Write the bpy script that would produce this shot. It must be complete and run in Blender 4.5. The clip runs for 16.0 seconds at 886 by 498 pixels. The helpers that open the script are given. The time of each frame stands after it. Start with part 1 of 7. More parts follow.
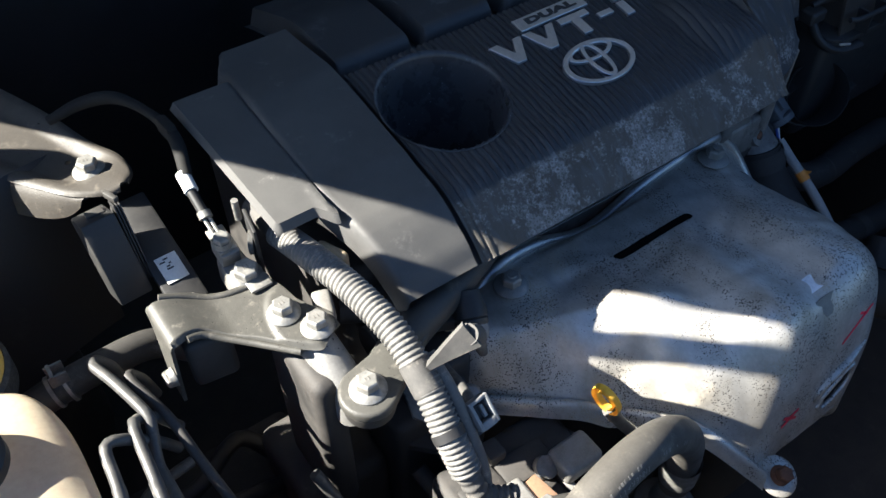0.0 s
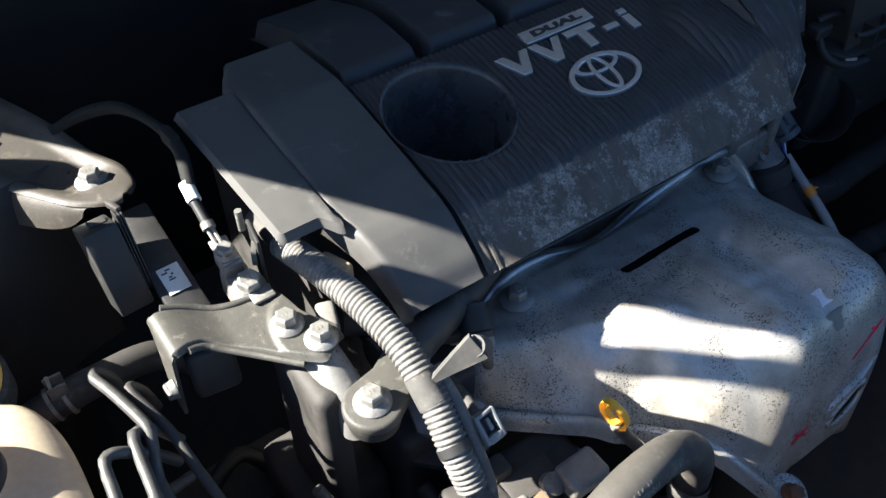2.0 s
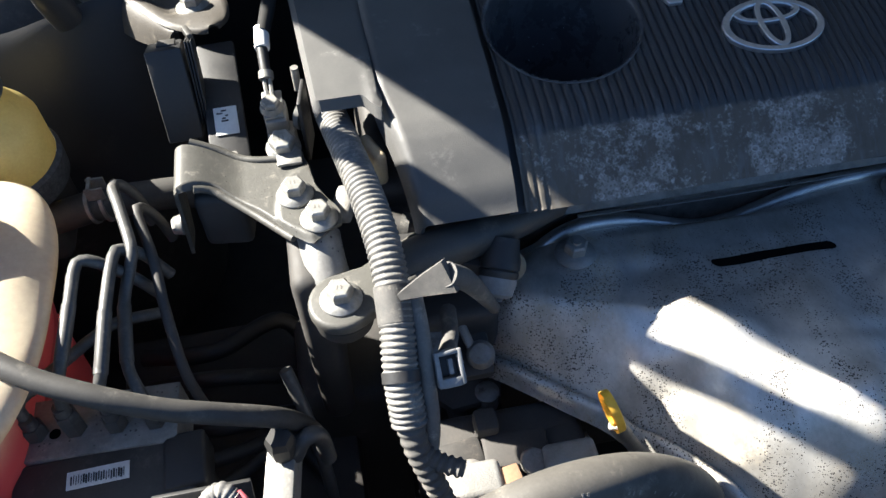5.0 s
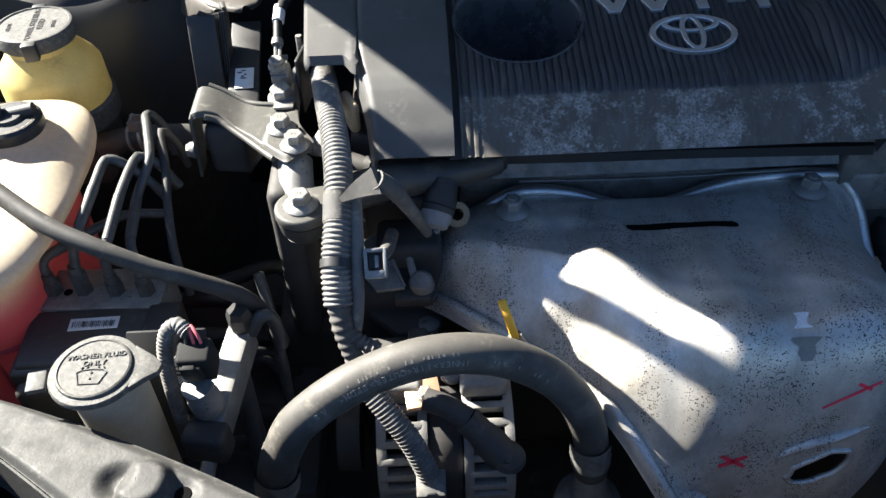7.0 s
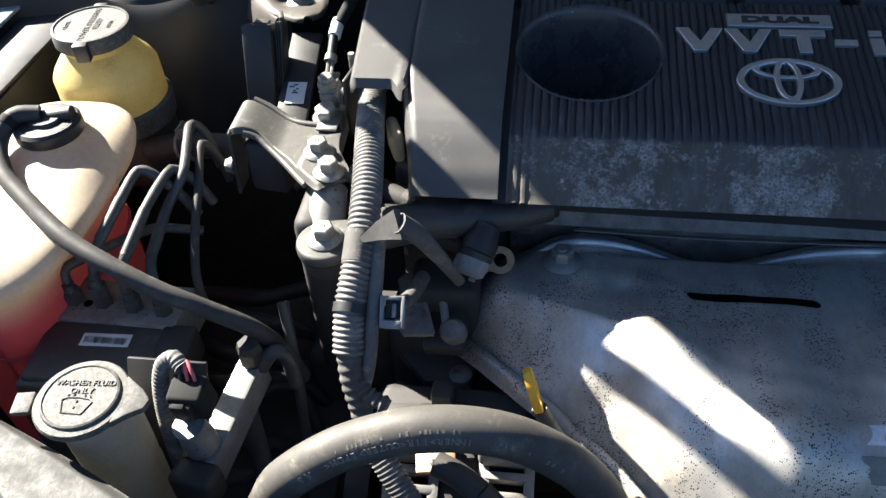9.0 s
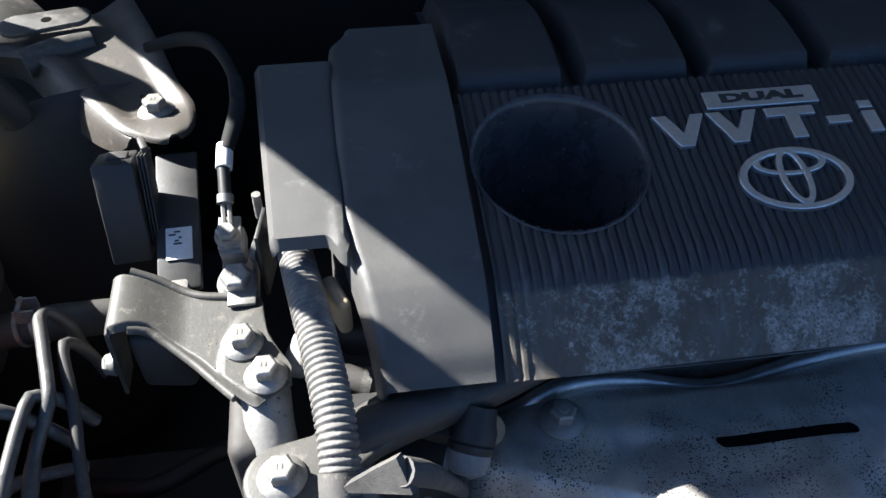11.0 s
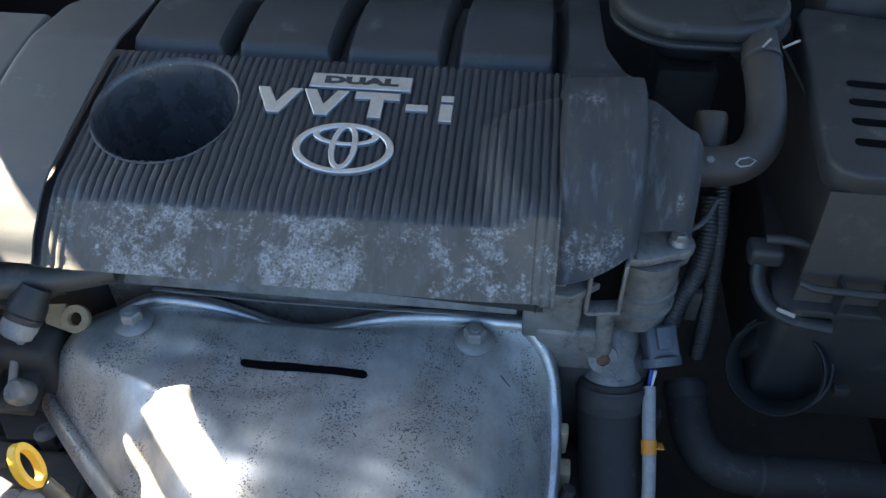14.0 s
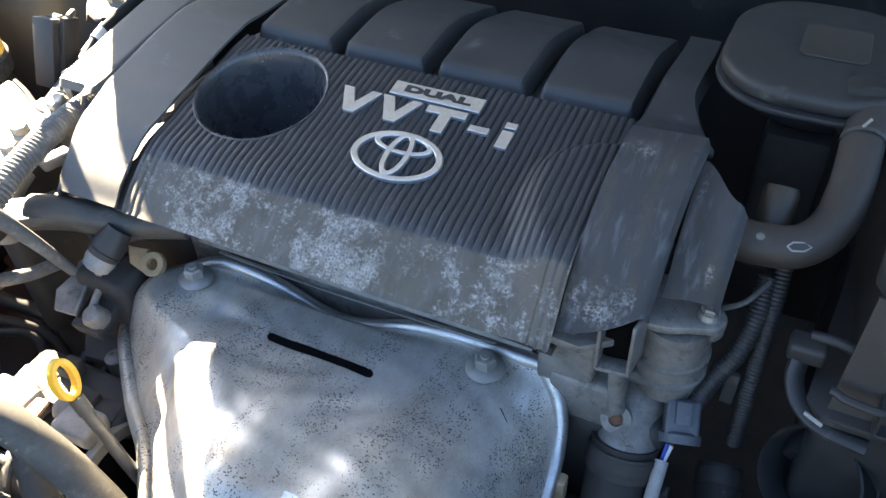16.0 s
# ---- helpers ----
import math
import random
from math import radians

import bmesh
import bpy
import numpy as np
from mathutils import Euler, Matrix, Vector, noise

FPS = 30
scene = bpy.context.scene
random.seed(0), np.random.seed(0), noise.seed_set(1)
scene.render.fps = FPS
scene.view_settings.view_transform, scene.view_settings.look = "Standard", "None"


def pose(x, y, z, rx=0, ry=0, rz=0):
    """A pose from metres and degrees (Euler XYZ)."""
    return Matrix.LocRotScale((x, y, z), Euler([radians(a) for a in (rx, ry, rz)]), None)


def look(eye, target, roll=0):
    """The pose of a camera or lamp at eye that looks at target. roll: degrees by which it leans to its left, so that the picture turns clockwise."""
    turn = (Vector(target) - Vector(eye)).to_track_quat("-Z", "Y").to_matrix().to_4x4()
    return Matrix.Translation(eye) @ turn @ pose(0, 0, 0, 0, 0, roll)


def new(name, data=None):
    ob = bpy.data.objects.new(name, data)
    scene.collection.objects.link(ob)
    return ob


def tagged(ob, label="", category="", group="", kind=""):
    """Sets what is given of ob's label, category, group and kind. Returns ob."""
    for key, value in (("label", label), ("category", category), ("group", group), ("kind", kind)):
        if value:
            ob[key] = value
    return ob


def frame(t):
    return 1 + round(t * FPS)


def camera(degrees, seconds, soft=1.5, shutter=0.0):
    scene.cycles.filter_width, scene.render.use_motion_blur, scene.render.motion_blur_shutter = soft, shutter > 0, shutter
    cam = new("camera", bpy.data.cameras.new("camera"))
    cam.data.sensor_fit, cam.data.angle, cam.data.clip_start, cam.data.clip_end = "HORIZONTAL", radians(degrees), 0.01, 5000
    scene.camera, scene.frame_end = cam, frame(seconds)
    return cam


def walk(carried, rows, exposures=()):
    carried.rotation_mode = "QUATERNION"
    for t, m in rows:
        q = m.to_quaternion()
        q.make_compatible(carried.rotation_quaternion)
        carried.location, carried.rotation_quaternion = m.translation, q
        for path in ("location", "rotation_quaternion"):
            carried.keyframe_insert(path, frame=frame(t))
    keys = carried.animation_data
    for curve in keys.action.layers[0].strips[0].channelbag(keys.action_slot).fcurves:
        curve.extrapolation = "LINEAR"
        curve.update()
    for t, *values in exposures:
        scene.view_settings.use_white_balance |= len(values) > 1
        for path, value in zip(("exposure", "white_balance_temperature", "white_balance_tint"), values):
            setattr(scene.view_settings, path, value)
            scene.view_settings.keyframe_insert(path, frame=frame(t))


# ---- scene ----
cam = camera(56.7, 16.0)
PATH = [
    (0, (-0.277, -0.331, 1.389), (0.516, 0.758, -0.089), 0.2),
    (0.5, (-0.278, -0.334, 1.388), (0.5, 0.768, -0.088), -0.5),
    (1, (-0.277, -0.334, 1.386), (0.505, 0.766, -0.09), -0.6),
    (1.5, (-0.279, -0.334, 1.383), (0.518, 0.779, -0.075), -0.4),
    (2, (-0.28, -0.329, 1.378), (0.533, 0.792, -0.065), 0.3),
    (2.5, (-0.281, -0.324, 1.372), (0.527, 0.808, -0.065), 1.2),
    (3, (-0.285, -0.311, 1.353), (0.466, 0.808, -0.125), 2.9),
    (3.5, (-0.271, -0.293, 1.325), (0.42, 0.804, -0.198), 2.7),
    (3.7, (-0.258, -0.289, 1.318), (0.392, 0.806, -0.225), 1.7),
    (5.8, (-0.064, -0.464, 1.316), (-0.024, 0.907, -0.139), -2.2),
    (6, (-0.065, -0.492, 1.316), (0.007, 0.921, -0.098), -1.9),
    (6.5, (-0.079, -0.542, 1.313), (0.083, 0.867, -0.098), 1.0),
    (7, (-0.025, -0.551, 1.318), (0.004, 0.894, -0.065), -1.8),
    (7.5, (0.038, -0.551, 1.308), (-0.111, 0.895, -0.066), -2.6),
    (8, (0.079, -0.546, 1.309), (-0.23, 0.896, -0.042), -4.5),
    (8.2, (0.093, -0.544, 1.302), (-0.232, 0.902, -0.041), -4.9),
    (10.3, (-0.114, -0.3, 1.307), (-0.084, 1.084, -0.136), 0.7),
    (10.5, (-0.119, -0.283, 1.309), (-0.052, 1.099, -0.135), 1.0),
    (11, (-0.077, -0.27, 1.306), (0.133, 1.089, -0.145), 1.1),
    (11.5, (-0.022, -0.308, 1.309), (0.193, 1.063, -0.131), -0.6),
    (12, (0.074, -0.378, 1.322), (0.14, 1.046, -0.082), -3.7),
    (12.5, (0.146, -0.442, 1.325), (0.076, 1.007, -0.051), -3.9),
    (13, (0.231, -0.458, 1.333), (0.17, 0.963, -0.073), -2.1),
    (13.5, (0.282, -0.441, 1.325), (0.232, 0.989, -0.071), -0.1),
    (14, (0.356, -0.392, 1.327), (0.179, 1.035, -0.063), -0.7),
    (14.5, (0.39, -0.378, 1.329), (0.14, 1.038, -0.062), -1.6),
    (15, (0.447, -0.363, 1.336), (-0.091, 0.99, -0.035), -0.8),
    (15.5, (0.486, -0.359, 1.338), (-0.213, 0.946, -0.007), -2.8),
    (16, (0.492, -0.353, 1.334), (-0.182, 0.949, -0.027), -2.8),
]
walk(cam, [(t, look(eye, target, roll)) for t, eye, target, roll in PATH], ((0, 2.1, 5000, 10), (2.5, 2.1, 5000, 10), (3.5, 2.15, 5000, 10), (8.2, 2.2, 5000, 10), (10.5, 2.0, 5250, 14), (11, 2.02, 4800, 12), (11.5, 2.2, 4750, 11), (12.0, 2.72, 4750, 9), (12.5, 3.0, 5020, 8), (13, 3.17, 5170, 7), (13.5, 3.5, 5420, 7), (14, 3.75, 5670, 7), (14.5, 4.5, 6220, 15), (15, 4.56, 6170, 12), (16, 4.25, 6070, 10)))

# ---- world, sun and light ----
SUN_EL, SUN_AZ = radians(36.0), math.atan2(0.499, -0.867)
SUN_DIR = Vector((math.cos(SUN_EL) * math.cos(SUN_AZ), math.cos(SUN_EL) * math.sin(SUN_AZ), math.sin(SUN_EL)))
world = bpy.data.worlds.new("world")
scene.world = world
world.use_nodes = True
wn = world.node_tree.nodes
sky = wn.new("ShaderNodeTexSky")
sky.sky_type, sky.sun_disc = "NISHITA", False
sky.sun_elevation, sky.sun_rotation = SUN_EL, math.pi / 2 - SUN_AZ
wn["Background"].inputs["Strength"].default_value = 0.032
world.node_tree.links.new(sky.outputs["Color"], wn["Background"].inputs["Color"])
sun_data = bpy.data.lights.new("sun", "SUN")
sun_data.energy, sun_data.angle, sun_data.color = 7.8, radians(0.53), (1.0, 0.80, 0.53)
sun = new("sun", sun_data)
sun.matrix_world = look(tuple(SUN_DIR * 5), (0, 0, 0))


# ---- helpers for building ----
ORG = {}


def thing(name, at, label, category, group="", kind="", seat=(0, 0, 0)):
    """An Empty at the base of a thing, under which its parts go; seat: how far the whole thing stands from the places of its parts."""
    ob = new(name)
    ob.location = Vector(at) + Vector(seat)
    ob.empty_display_size = 0.02
    ORG[ob.name] = Vector(at)
    return tagged(ob, label, category, group, kind)


def mesh_object(name, verts, faces, material, smooth=True, angle=40):
    me = bpy.data.meshes.new(name)
    me.from_pydata([tuple(v) for v in verts], [], faces)
    finish(me, material, smooth, angle)
    return new(name, me)


def finish(me, material, smooth=True, angle=40):
    bm = bmesh.new()
    bm.from_mesh(me)
    bmesh.ops.recalc_face_normals(bm, faces=bm.faces)
    for f in bm.faces:
        f.smooth = smooth
    if smooth:
        lim = radians(angle)
        for e in bm.edges:
            if len(e.link_faces) == 2 and e.calc_face_angle(0) > lim:
                e.smooth = False
    bm.to_mesh(me)
    bm.free()
    me.materials.clear()
    me.materials.append(material)


def part(name, bm, material, parent=None, label="", smooth=True, angle=40):
    """Links a bmesh, built in world metres, as one mesh under a thing or a part."""
    me = bpy.data.meshes.new(name)
    org = ORG.get(parent.name, Vector()) if parent else Vector()
    bmesh.ops.translate(bm, verts=bm.verts, vec=-org)
    bm.to_mesh(me)
    bm.free()
    finish(me, material, smooth, angle)
    ob = new(name, me)
    if parent:
        ob.parent = parent
        ORG[ob.name] = org
    if label:
        ob["label"] = label
    return ob


def solo(name, bm, material, label, category, group="", kind="", smooth=True, angle=40):
    """A thing that is one mesh."""
    return tagged(part(name, bm, material, None, "", smooth, angle), label, category, group, kind)


def join(*bms):
    out = bmesh.new()
    for b in bms:
        me = bpy.data.meshes.new("tmp")
        b.to_mesh(me)
        b.free()
        out.from_mesh(me)
        bpy.data.meshes.remove(me)
    return out


def moved(bm, m):
    bmesh.ops.transform(bm, matrix=m, verts=bm.verts)
    return bm


def box(cx, cy, cz, sx, sy, sz, bevel=0.002, seg=2, rz=0, rx=0, ry=0):
    bm = bmesh.new()
    bmesh.ops.create_cube(bm, size=1)
    bmesh.ops.scale(bm, vec=(sx, sy, sz), verts=bm.verts)
    if bevel:
        bmesh.ops.bevel(bm, geom=bm.edges[:], offset=min(bevel, 0.45 * min(sx, sy, sz)), segments=seg, profile=0.5, affect="EDGES")
    return moved(bm, pose(cx, cy, cz, rx, ry, rz))


def prism(poly, z0, z1, bevel=0.0015, seg=2):
    """A plate: a plan outline between two heights, with rounded edges."""
    bm = bmesh.new()
    vs = [bm.verts.new((x, y, z0)) for x, y in poly]
    f = bm.faces.new(vs)
    r = bmesh.ops.extrude_face_region(bm, geom=[f])
    bmesh.ops.translate(bm, verts=[v for v in r["geom"] if isinstance(v, bmesh.types.BMVert)], vec=(0, 0, z1 - z0))
    if bevel:
        es = [e for e in bm.edges if abs(e.verts[0].co.z - e.verts[1].co.z) < 1e-6]
        bmesh.ops.bevel(bm, geom=es, offset=bevel, segments=seg, profile=0.5, affect="EDGES")
    return bm


def lathe(profile, seg=32, at=(0, 0, 0), m=None):
    """A turned form from (radius, height) pairs round z."""
    bm = bmesh.new()
    rings = []
    for r, z in profile:
        if r < 1e-6:
            rings.append([bm.verts.new((0, 0, z))])
        else:
            rings.append([bm.verts.new((r * math.cos(2 * math.pi * k / seg), r * math.sin(2 * math.pi * k / seg), z)) for k in range(seg)])
    for a, b in zip(rings, rings[1:]):
        for k in range(seg):
            q = [a[k % len(a)], a[(k + 1) % len(a)], b[(k + 1) % len(b)], b[k % len(b)]]
            q = list(dict.fromkeys(q))
            if len(q) > 2:
                bm.faces.new(q)
    if m is not None:
        moved(bm, m)
    return moved(bm, Matrix.Translation(at))


def smooth_path(pts, step=0.004):
    """A Catmull-Rom line through the points, at even steps."""
    p = [Vector(q) for q in pts]
    p = [2 * p[0] - p[1]] + p + [2 * p[-1] - p[-2]]
    fine = []
    for a, b, c, d in zip(p, p[1:], p[2:], p[3:]):
        n = max(2, int((c - b).length / step))
        for k in range(n):
            t = k / n
            fine.append(0.5 * (2 * b + (c - a) * t + (2 * a - 5 * b + 4 * c - d) * t**2 + (3 * b - a - 3 * c + d) * t**3))
    return fine + [p[-2]]


def tube(pts, radius, seg=14, step=0.004, caps=True, smooth=True, squash=1.0):
    """A pipe along a line. radius: a number or a function of the metres run and the share run."""
    line = smooth_path(pts, step) if smooth else [Vector(q) for q in pts]
    total = sum((b - a).length for a, b in zip(line, line[1:]))
    bm = bmesh.new()
    up, run, rings = None, 0.0, []
    for i, c in enumerate(line):
        d = (line[min(i + 1, len(line) - 1)] - line[max(i - 1, 0)]).normalized()
        if up is None:
            up = d.orthogonal().normalized()
        up = (up - d * up.dot(d)).normalized()
        side = d.cross(up)
        if i:
            run += (c - line[i - 1]).length
        r = radius(run, run / total) if callable(radius) else radius
        rings.append([bm.verts.new(c + r * (math.cos(a) * up + squash * math.sin(a) * side)) for a in (2 * math.pi * k / seg for k in range(seg))])
    for a, b in zip(rings, rings[1:]):
        for k in range(seg):
            bm.faces.new((a[k], a[(k + 1) % seg], b[(k + 1) % seg], b[k]))
    if caps:
        bm.faces.new(rings[0][::-1])
        bm.faces.new(rings[-1])
    return bm


def strip(pts, width, thick, normal=(0, 0, 1), step=0.004, smooth=True):
    """A flat band along a line."""
    line = smooth_path(pts, step) if smooth else [Vector(q) for q in pts]
    bm, rings = bmesh.new(), []
    n = Vector(normal)
    for i, c in enumerate(line):
        d = (line[min(i + 1, len(line) - 1)] - line[max(i - 1, 0)]).normalized()
        side = d.cross(n).normalized()
        u = side.cross(d).normalized()
        w = width(i / (len(line) - 1)) if callable(width) else width
        rings.append([bm.verts.new(c + sx * w / 2 * side + sz * thick / 2 * u) for sx, sz in ((-1, -1), (1, -1), (1, 1), (-1, 1))])
    for a, b in zip(rings, rings[1:]):
        for k in range(4):
            bm.faces.new((a[k], a[(k + 1) % 4], b[(k + 1) % 4], b[k]))
    bm.faces.new(rings[0][::-1])
    bm.faces.new(rings[-1])
    return bm


def grid_surface(nu, nv, f, thick=0.0, skip=None):
    """A sheet from f(u, v) with u and v from 0 to 1; with a thickness, a closed shell below it."""
    bm = bmesh.new()
    vs = [[bm.verts.new(f(i / nu, j / nv)) for j in range(nv + 1)] for i in range(nu + 1)]
    for i in range(nu):
        for j in range(nv):
            if skip and skip((i + 0.5) / nu, (j + 0.5) / nv):
                continue
            bm.faces.new((vs[i][j], vs[i + 1][j], vs[i + 1][j + 1], vs[i][j + 1]))
    for v in [v for v in bm.verts if not v.link_faces]:
        bm.verts.remove(v)
    bm.normal_update()
    if thick:
        bmesh.ops.solidify(bm, geom=bm.faces[:], thickness=thick)
    return bm


def arc(cx, cy, r, a0, a1, n=8):
    return [(cx + r * math.cos(radians(a0 + (a1 - a0) * k / n)), cy + r * math.sin(radians(a0 + (a1 - a0) * k / n))) for k in range(n + 1)]


def smoothstep(a, b, x):
    t = max(0.0, min(1.0, (x - a) / (b - a)))
    return t * t * (3 - 2 * t)


def blend(table, x):
    """A smooth function through (x, value) pairs."""
    if x <= table[0][0]:
        return table[0][1]
    for (a, va), (b, vb) in zip(table, table[1:]):
        if x <= b:
            t = (x - a) / (b - a)
            return va + (vb - va) * (t * t * (3 - 2 * t))
    return table[-1][1]


def interp(table, x):
    """A Catmull-Rom function through (x, value) pairs."""
    n = len(table)
    if x <= table[0][0]:
        return table[0][1]
    if x >= table[-1][0]:
        return table[-1][1]
    i = max(k for k in range(n - 1) if table[k][0] <= x)
    (x1, p1), (x2, p2) = table[i], table[i + 1]
    p0, p3 = table[max(i - 1, 0)][1], table[min(i + 2, n - 1)][1]
    t = (x - x1) / (x2 - x1)
    return 0.5 * (2 * p1 + (p2 - p0) * t + (2 * p0 - 5 * p1 + 4 * p2 - p3) * t * t + (3 * p1 - p0 - 3 * p2 + p3) * t**3)


def text_mesh(words, size, m, depth=0.0006, align="CENTER", bold=0.02):
    cu = bpy.data.curves.new("letters", "FONT")
    cu.body, cu.size, cu.extrude, cu.align_x, cu.align_y, cu.resolution_u = words, size, depth, align, "CENTER", 3
    cu.offset = size * bold
    ob = bpy.data.objects.new("letters", cu)
    scene.collection.objects.link(ob)
    me = bpy.data.meshes.new_from_object(ob)
    bpy.data.objects.remove(ob)
    bpy.data.curves.remove(cu)
    bm = bmesh.new()
    bm.from_mesh(me)
    bpy.data.meshes.remove(me)
    return moved(bm, m)


# ---- materials ----
def material(name, base, other=None, rough=0.5, rough2=None, metal=0.0, scale=40.0, contrast=0.5, bump=0.15, bump_scale=500.0, spec=0.5,
             dust=None, dust_amount=0.0, dust_scale=25.0, specks=None, speck_scale=350.0, speck_limit=0.12, coat=0.0, translucent=0.0, stretch=(1, 1, 1), by_object=0.0):
    """A worn surface: two colours mixed by a coarse pattern, dust in patches, specks, and fine relief, at real size."""
    mt = bpy.data.materials.new(name)
    mt.use_nodes = True
    nt, n = mt.node_tree, mt.node_tree.nodes
    lk = nt.links.new
    bs = n["Principled BSDF"]
    geo = n.new("ShaderNodeNewGeometry")
    mp = n.new("ShaderNodeMapping")
    mp.inputs["Scale"].default_value = stretch
    lk(geo.outputs["Position"], mp.inputs["Vector"])
    pos = mp.outputs["Vector"]

    def noise_tex(s, detail=5, r=0.6):
        t = n.new("ShaderNodeTexNoise")
        t.inputs["Scale"].default_value, t.inputs["Detail"].default_value, t.inputs["Roughness"].default_value = s, detail, r
        lk(pos, t.inputs["Vector"])
        return t.outputs["Fac"]

    def ramp(value, lo, hi):
        t = n.new("ShaderNodeMapRange")
        t.interpolation_type = "SMOOTHSTEP"
        t.inputs["From Min"].default_value, t.inputs["From Max"].default_value = lo, hi
        lk(value, t.inputs["Value"])
        return t.outputs["Result"]

    def mix(f, a, b):
        t = n.new("ShaderNodeMix")
        t.data_type = "RGBA"
        lk(f, t.inputs["Factor"])
        for sock, v in ((t.inputs["A"], a), (t.inputs["B"], b)):
            if isinstance(v, tuple):
                sock.default_value = (*v, 1)
            else:
                lk(v, sock)
        return t.outputs["Result"]

    other = other or tuple(c * 0.7 for c in base)
    coarse = noise_tex(scale, 6, 0.65)
    wide = ramp(coarse, 0.5 - contrast / 2, 0.5 + contrast / 2)
    col = mix(wide, base, other)
    grain = noise_tex(bump_scale, 3, 0.6)
    col_grain = n.new("ShaderNodeMix")
    col_grain.data_type, col_grain.blend_type = "RGBA", "OVERLAY"
    col_grain.inputs["Factor"].default_value = 0.18
    lk(col, col_grain.inputs["A"])
    lk(grain, col_grain.inputs["B"])
    col = col_grain.outputs["Result"]
    if by_object:
        info = n.new("ShaderNodeObjectInfo")
        hs = n.new("ShaderNodeHueSaturation")
        r = ramp(info.outputs["Random"], 0, 1)
        mr = n.new("ShaderNodeMapRange")
        mr.inputs["To Min"].default_value, mr.inputs["To Max"].default_value = 1 - by_object, 1 + by_object
        lk(r, mr.inputs["Value"])
        lk(mr.outputs["Result"], hs.inputs["Value"])
        lk(col, hs.inputs["Color"])
        col = hs.outputs["Color"]
    rgh = n.new("ShaderNodeMapRange")
    rgh.inputs["To Min"].default_value, rgh.inputs["To Max"].default_value = rough, rough if rough2 is None else rough2
    lk(wide, rgh.inputs["Value"])
    rough_out = rgh.outputs["Result"]
    metal_out = None
    if dust:
        d = noise_tex(dust_scale, 8, 0.7)
        f = ramp(d, 0.72 - 0.5 * dust_amount, 0.92 - 0.5 * dust_amount)
        fine = noise_tex(900, 2, 0.5)
        mul = n.new("ShaderNodeMath")
        mul.operation = "MULTIPLY"
        lk(f, mul.inputs[0])
        lk(ramp(fine, 0.25, 0.6), mul.inputs[1])
        f = mul.outputs[0]
        col = mix(f, col, dust)
        rm = n.new("ShaderNodeMix")
        lk(f, rm.inputs["Factor"])
        lk(rough_out, rm.inputs["A"])
        rm.inputs["B"].default_value = 0.9
        rough_out = rm.outputs["Result"]
        if metal:
            mm = n.new("ShaderNodeMix")
            lk(f, mm.inputs["Factor"])
            mm.inputs["A"].default_value, mm.inputs["B"].default_value = metal, metal * 0.3
            metal_out = mm.outputs["Result"]
    if specks:
        vo = n.new("ShaderNodeTexVoronoi")
        vo.inputs["Scale"].default_value, vo.inputs["Randomness"].default_value = speck_scale, 1.0
        lk(geo.outputs["Position"], vo.inputs["Vector"])
        each = n.new("ShaderNodeSeparateColor")
        lk(vo.outputs["Color"], each.inputs[0])
        power = n.new("ShaderNodeMath")
        power.operation = "POWER"
        lk(each.outputs[0], power.inputs[0])
        power.inputs[1].default_value = 1.8
        size = noise_tex(28, 4, 0.6)
        lim = n.new("ShaderNodeMath")
        lim.operation = "MULTIPLY"
        lk(ramp(size, 0.36, 0.60), lim.inputs[0])
        lk(power.outputs[0], lim.inputs[1])
        lim2 = n.new("ShaderNodeMath")
        lim2.operation = "MULTIPLY"
        lk(lim.outputs[0], lim2.inputs[0])
        lim2.inputs[1].default_value = speck_limit * 2.2
        lt = n.new("ShaderNodeMath")
        lt.operation = "LESS_THAN"
        lk(vo.outputs["Distance"], lt.inputs[0])
        lk(lim2.outputs[0], lt.inputs[1])
        col = mix(lt.outputs[0], col, specks)
        rm2 = n.new("ShaderNodeMix")
        lk(lt.outputs[0], rm2.inputs["Factor"])
        lk(rough_out, rm2.inputs["A"])
        rm2.inputs["B"].default_value = 0.9
        rough_out = rm2.outputs["Result"]
    lk(col, bs.inputs["Base Color"])
    lk(rough_out, bs.inputs["Roughness"])
    bs.inputs["Metallic"].default_value = metal
    if metal_out:
        lk(metal_out, bs.inputs["Metallic"])
    bs.inputs["Specular IOR Level"].default_value = spec
    bs.inputs["Coat Weight"].default_value = coat
    if bump:
        bp = n.new("ShaderNodeBump")
        bp.inputs["Strength"].default_value, bp.inputs["Distance"].default_value = bump, 0.0006
        addn = n.new("ShaderNodeMath")
        addn.operation = "ADD"
        lk(grain, addn.inputs[0])
        lk(coarse, addn.inputs[1])
        lk(addn.outputs[0], bp.inputs["Height"])
        lk(bp.outputs["Normal"], bs.inputs["Normal"])
    if translucent:
        tr = n.new("ShaderNodeBsdfTranslucent")
        lk(col, tr.inputs["Color"])
        ms = n.new("ShaderNodeMixShader")
        ms.inputs[0].default_value = translucent
        lk(bs.outputs[0], ms.inputs[1])
        lk(tr.outputs[0], ms.inputs[2])
        lk(ms.outputs[0], n["Material Output"].inputs["Surface"])
    return mt


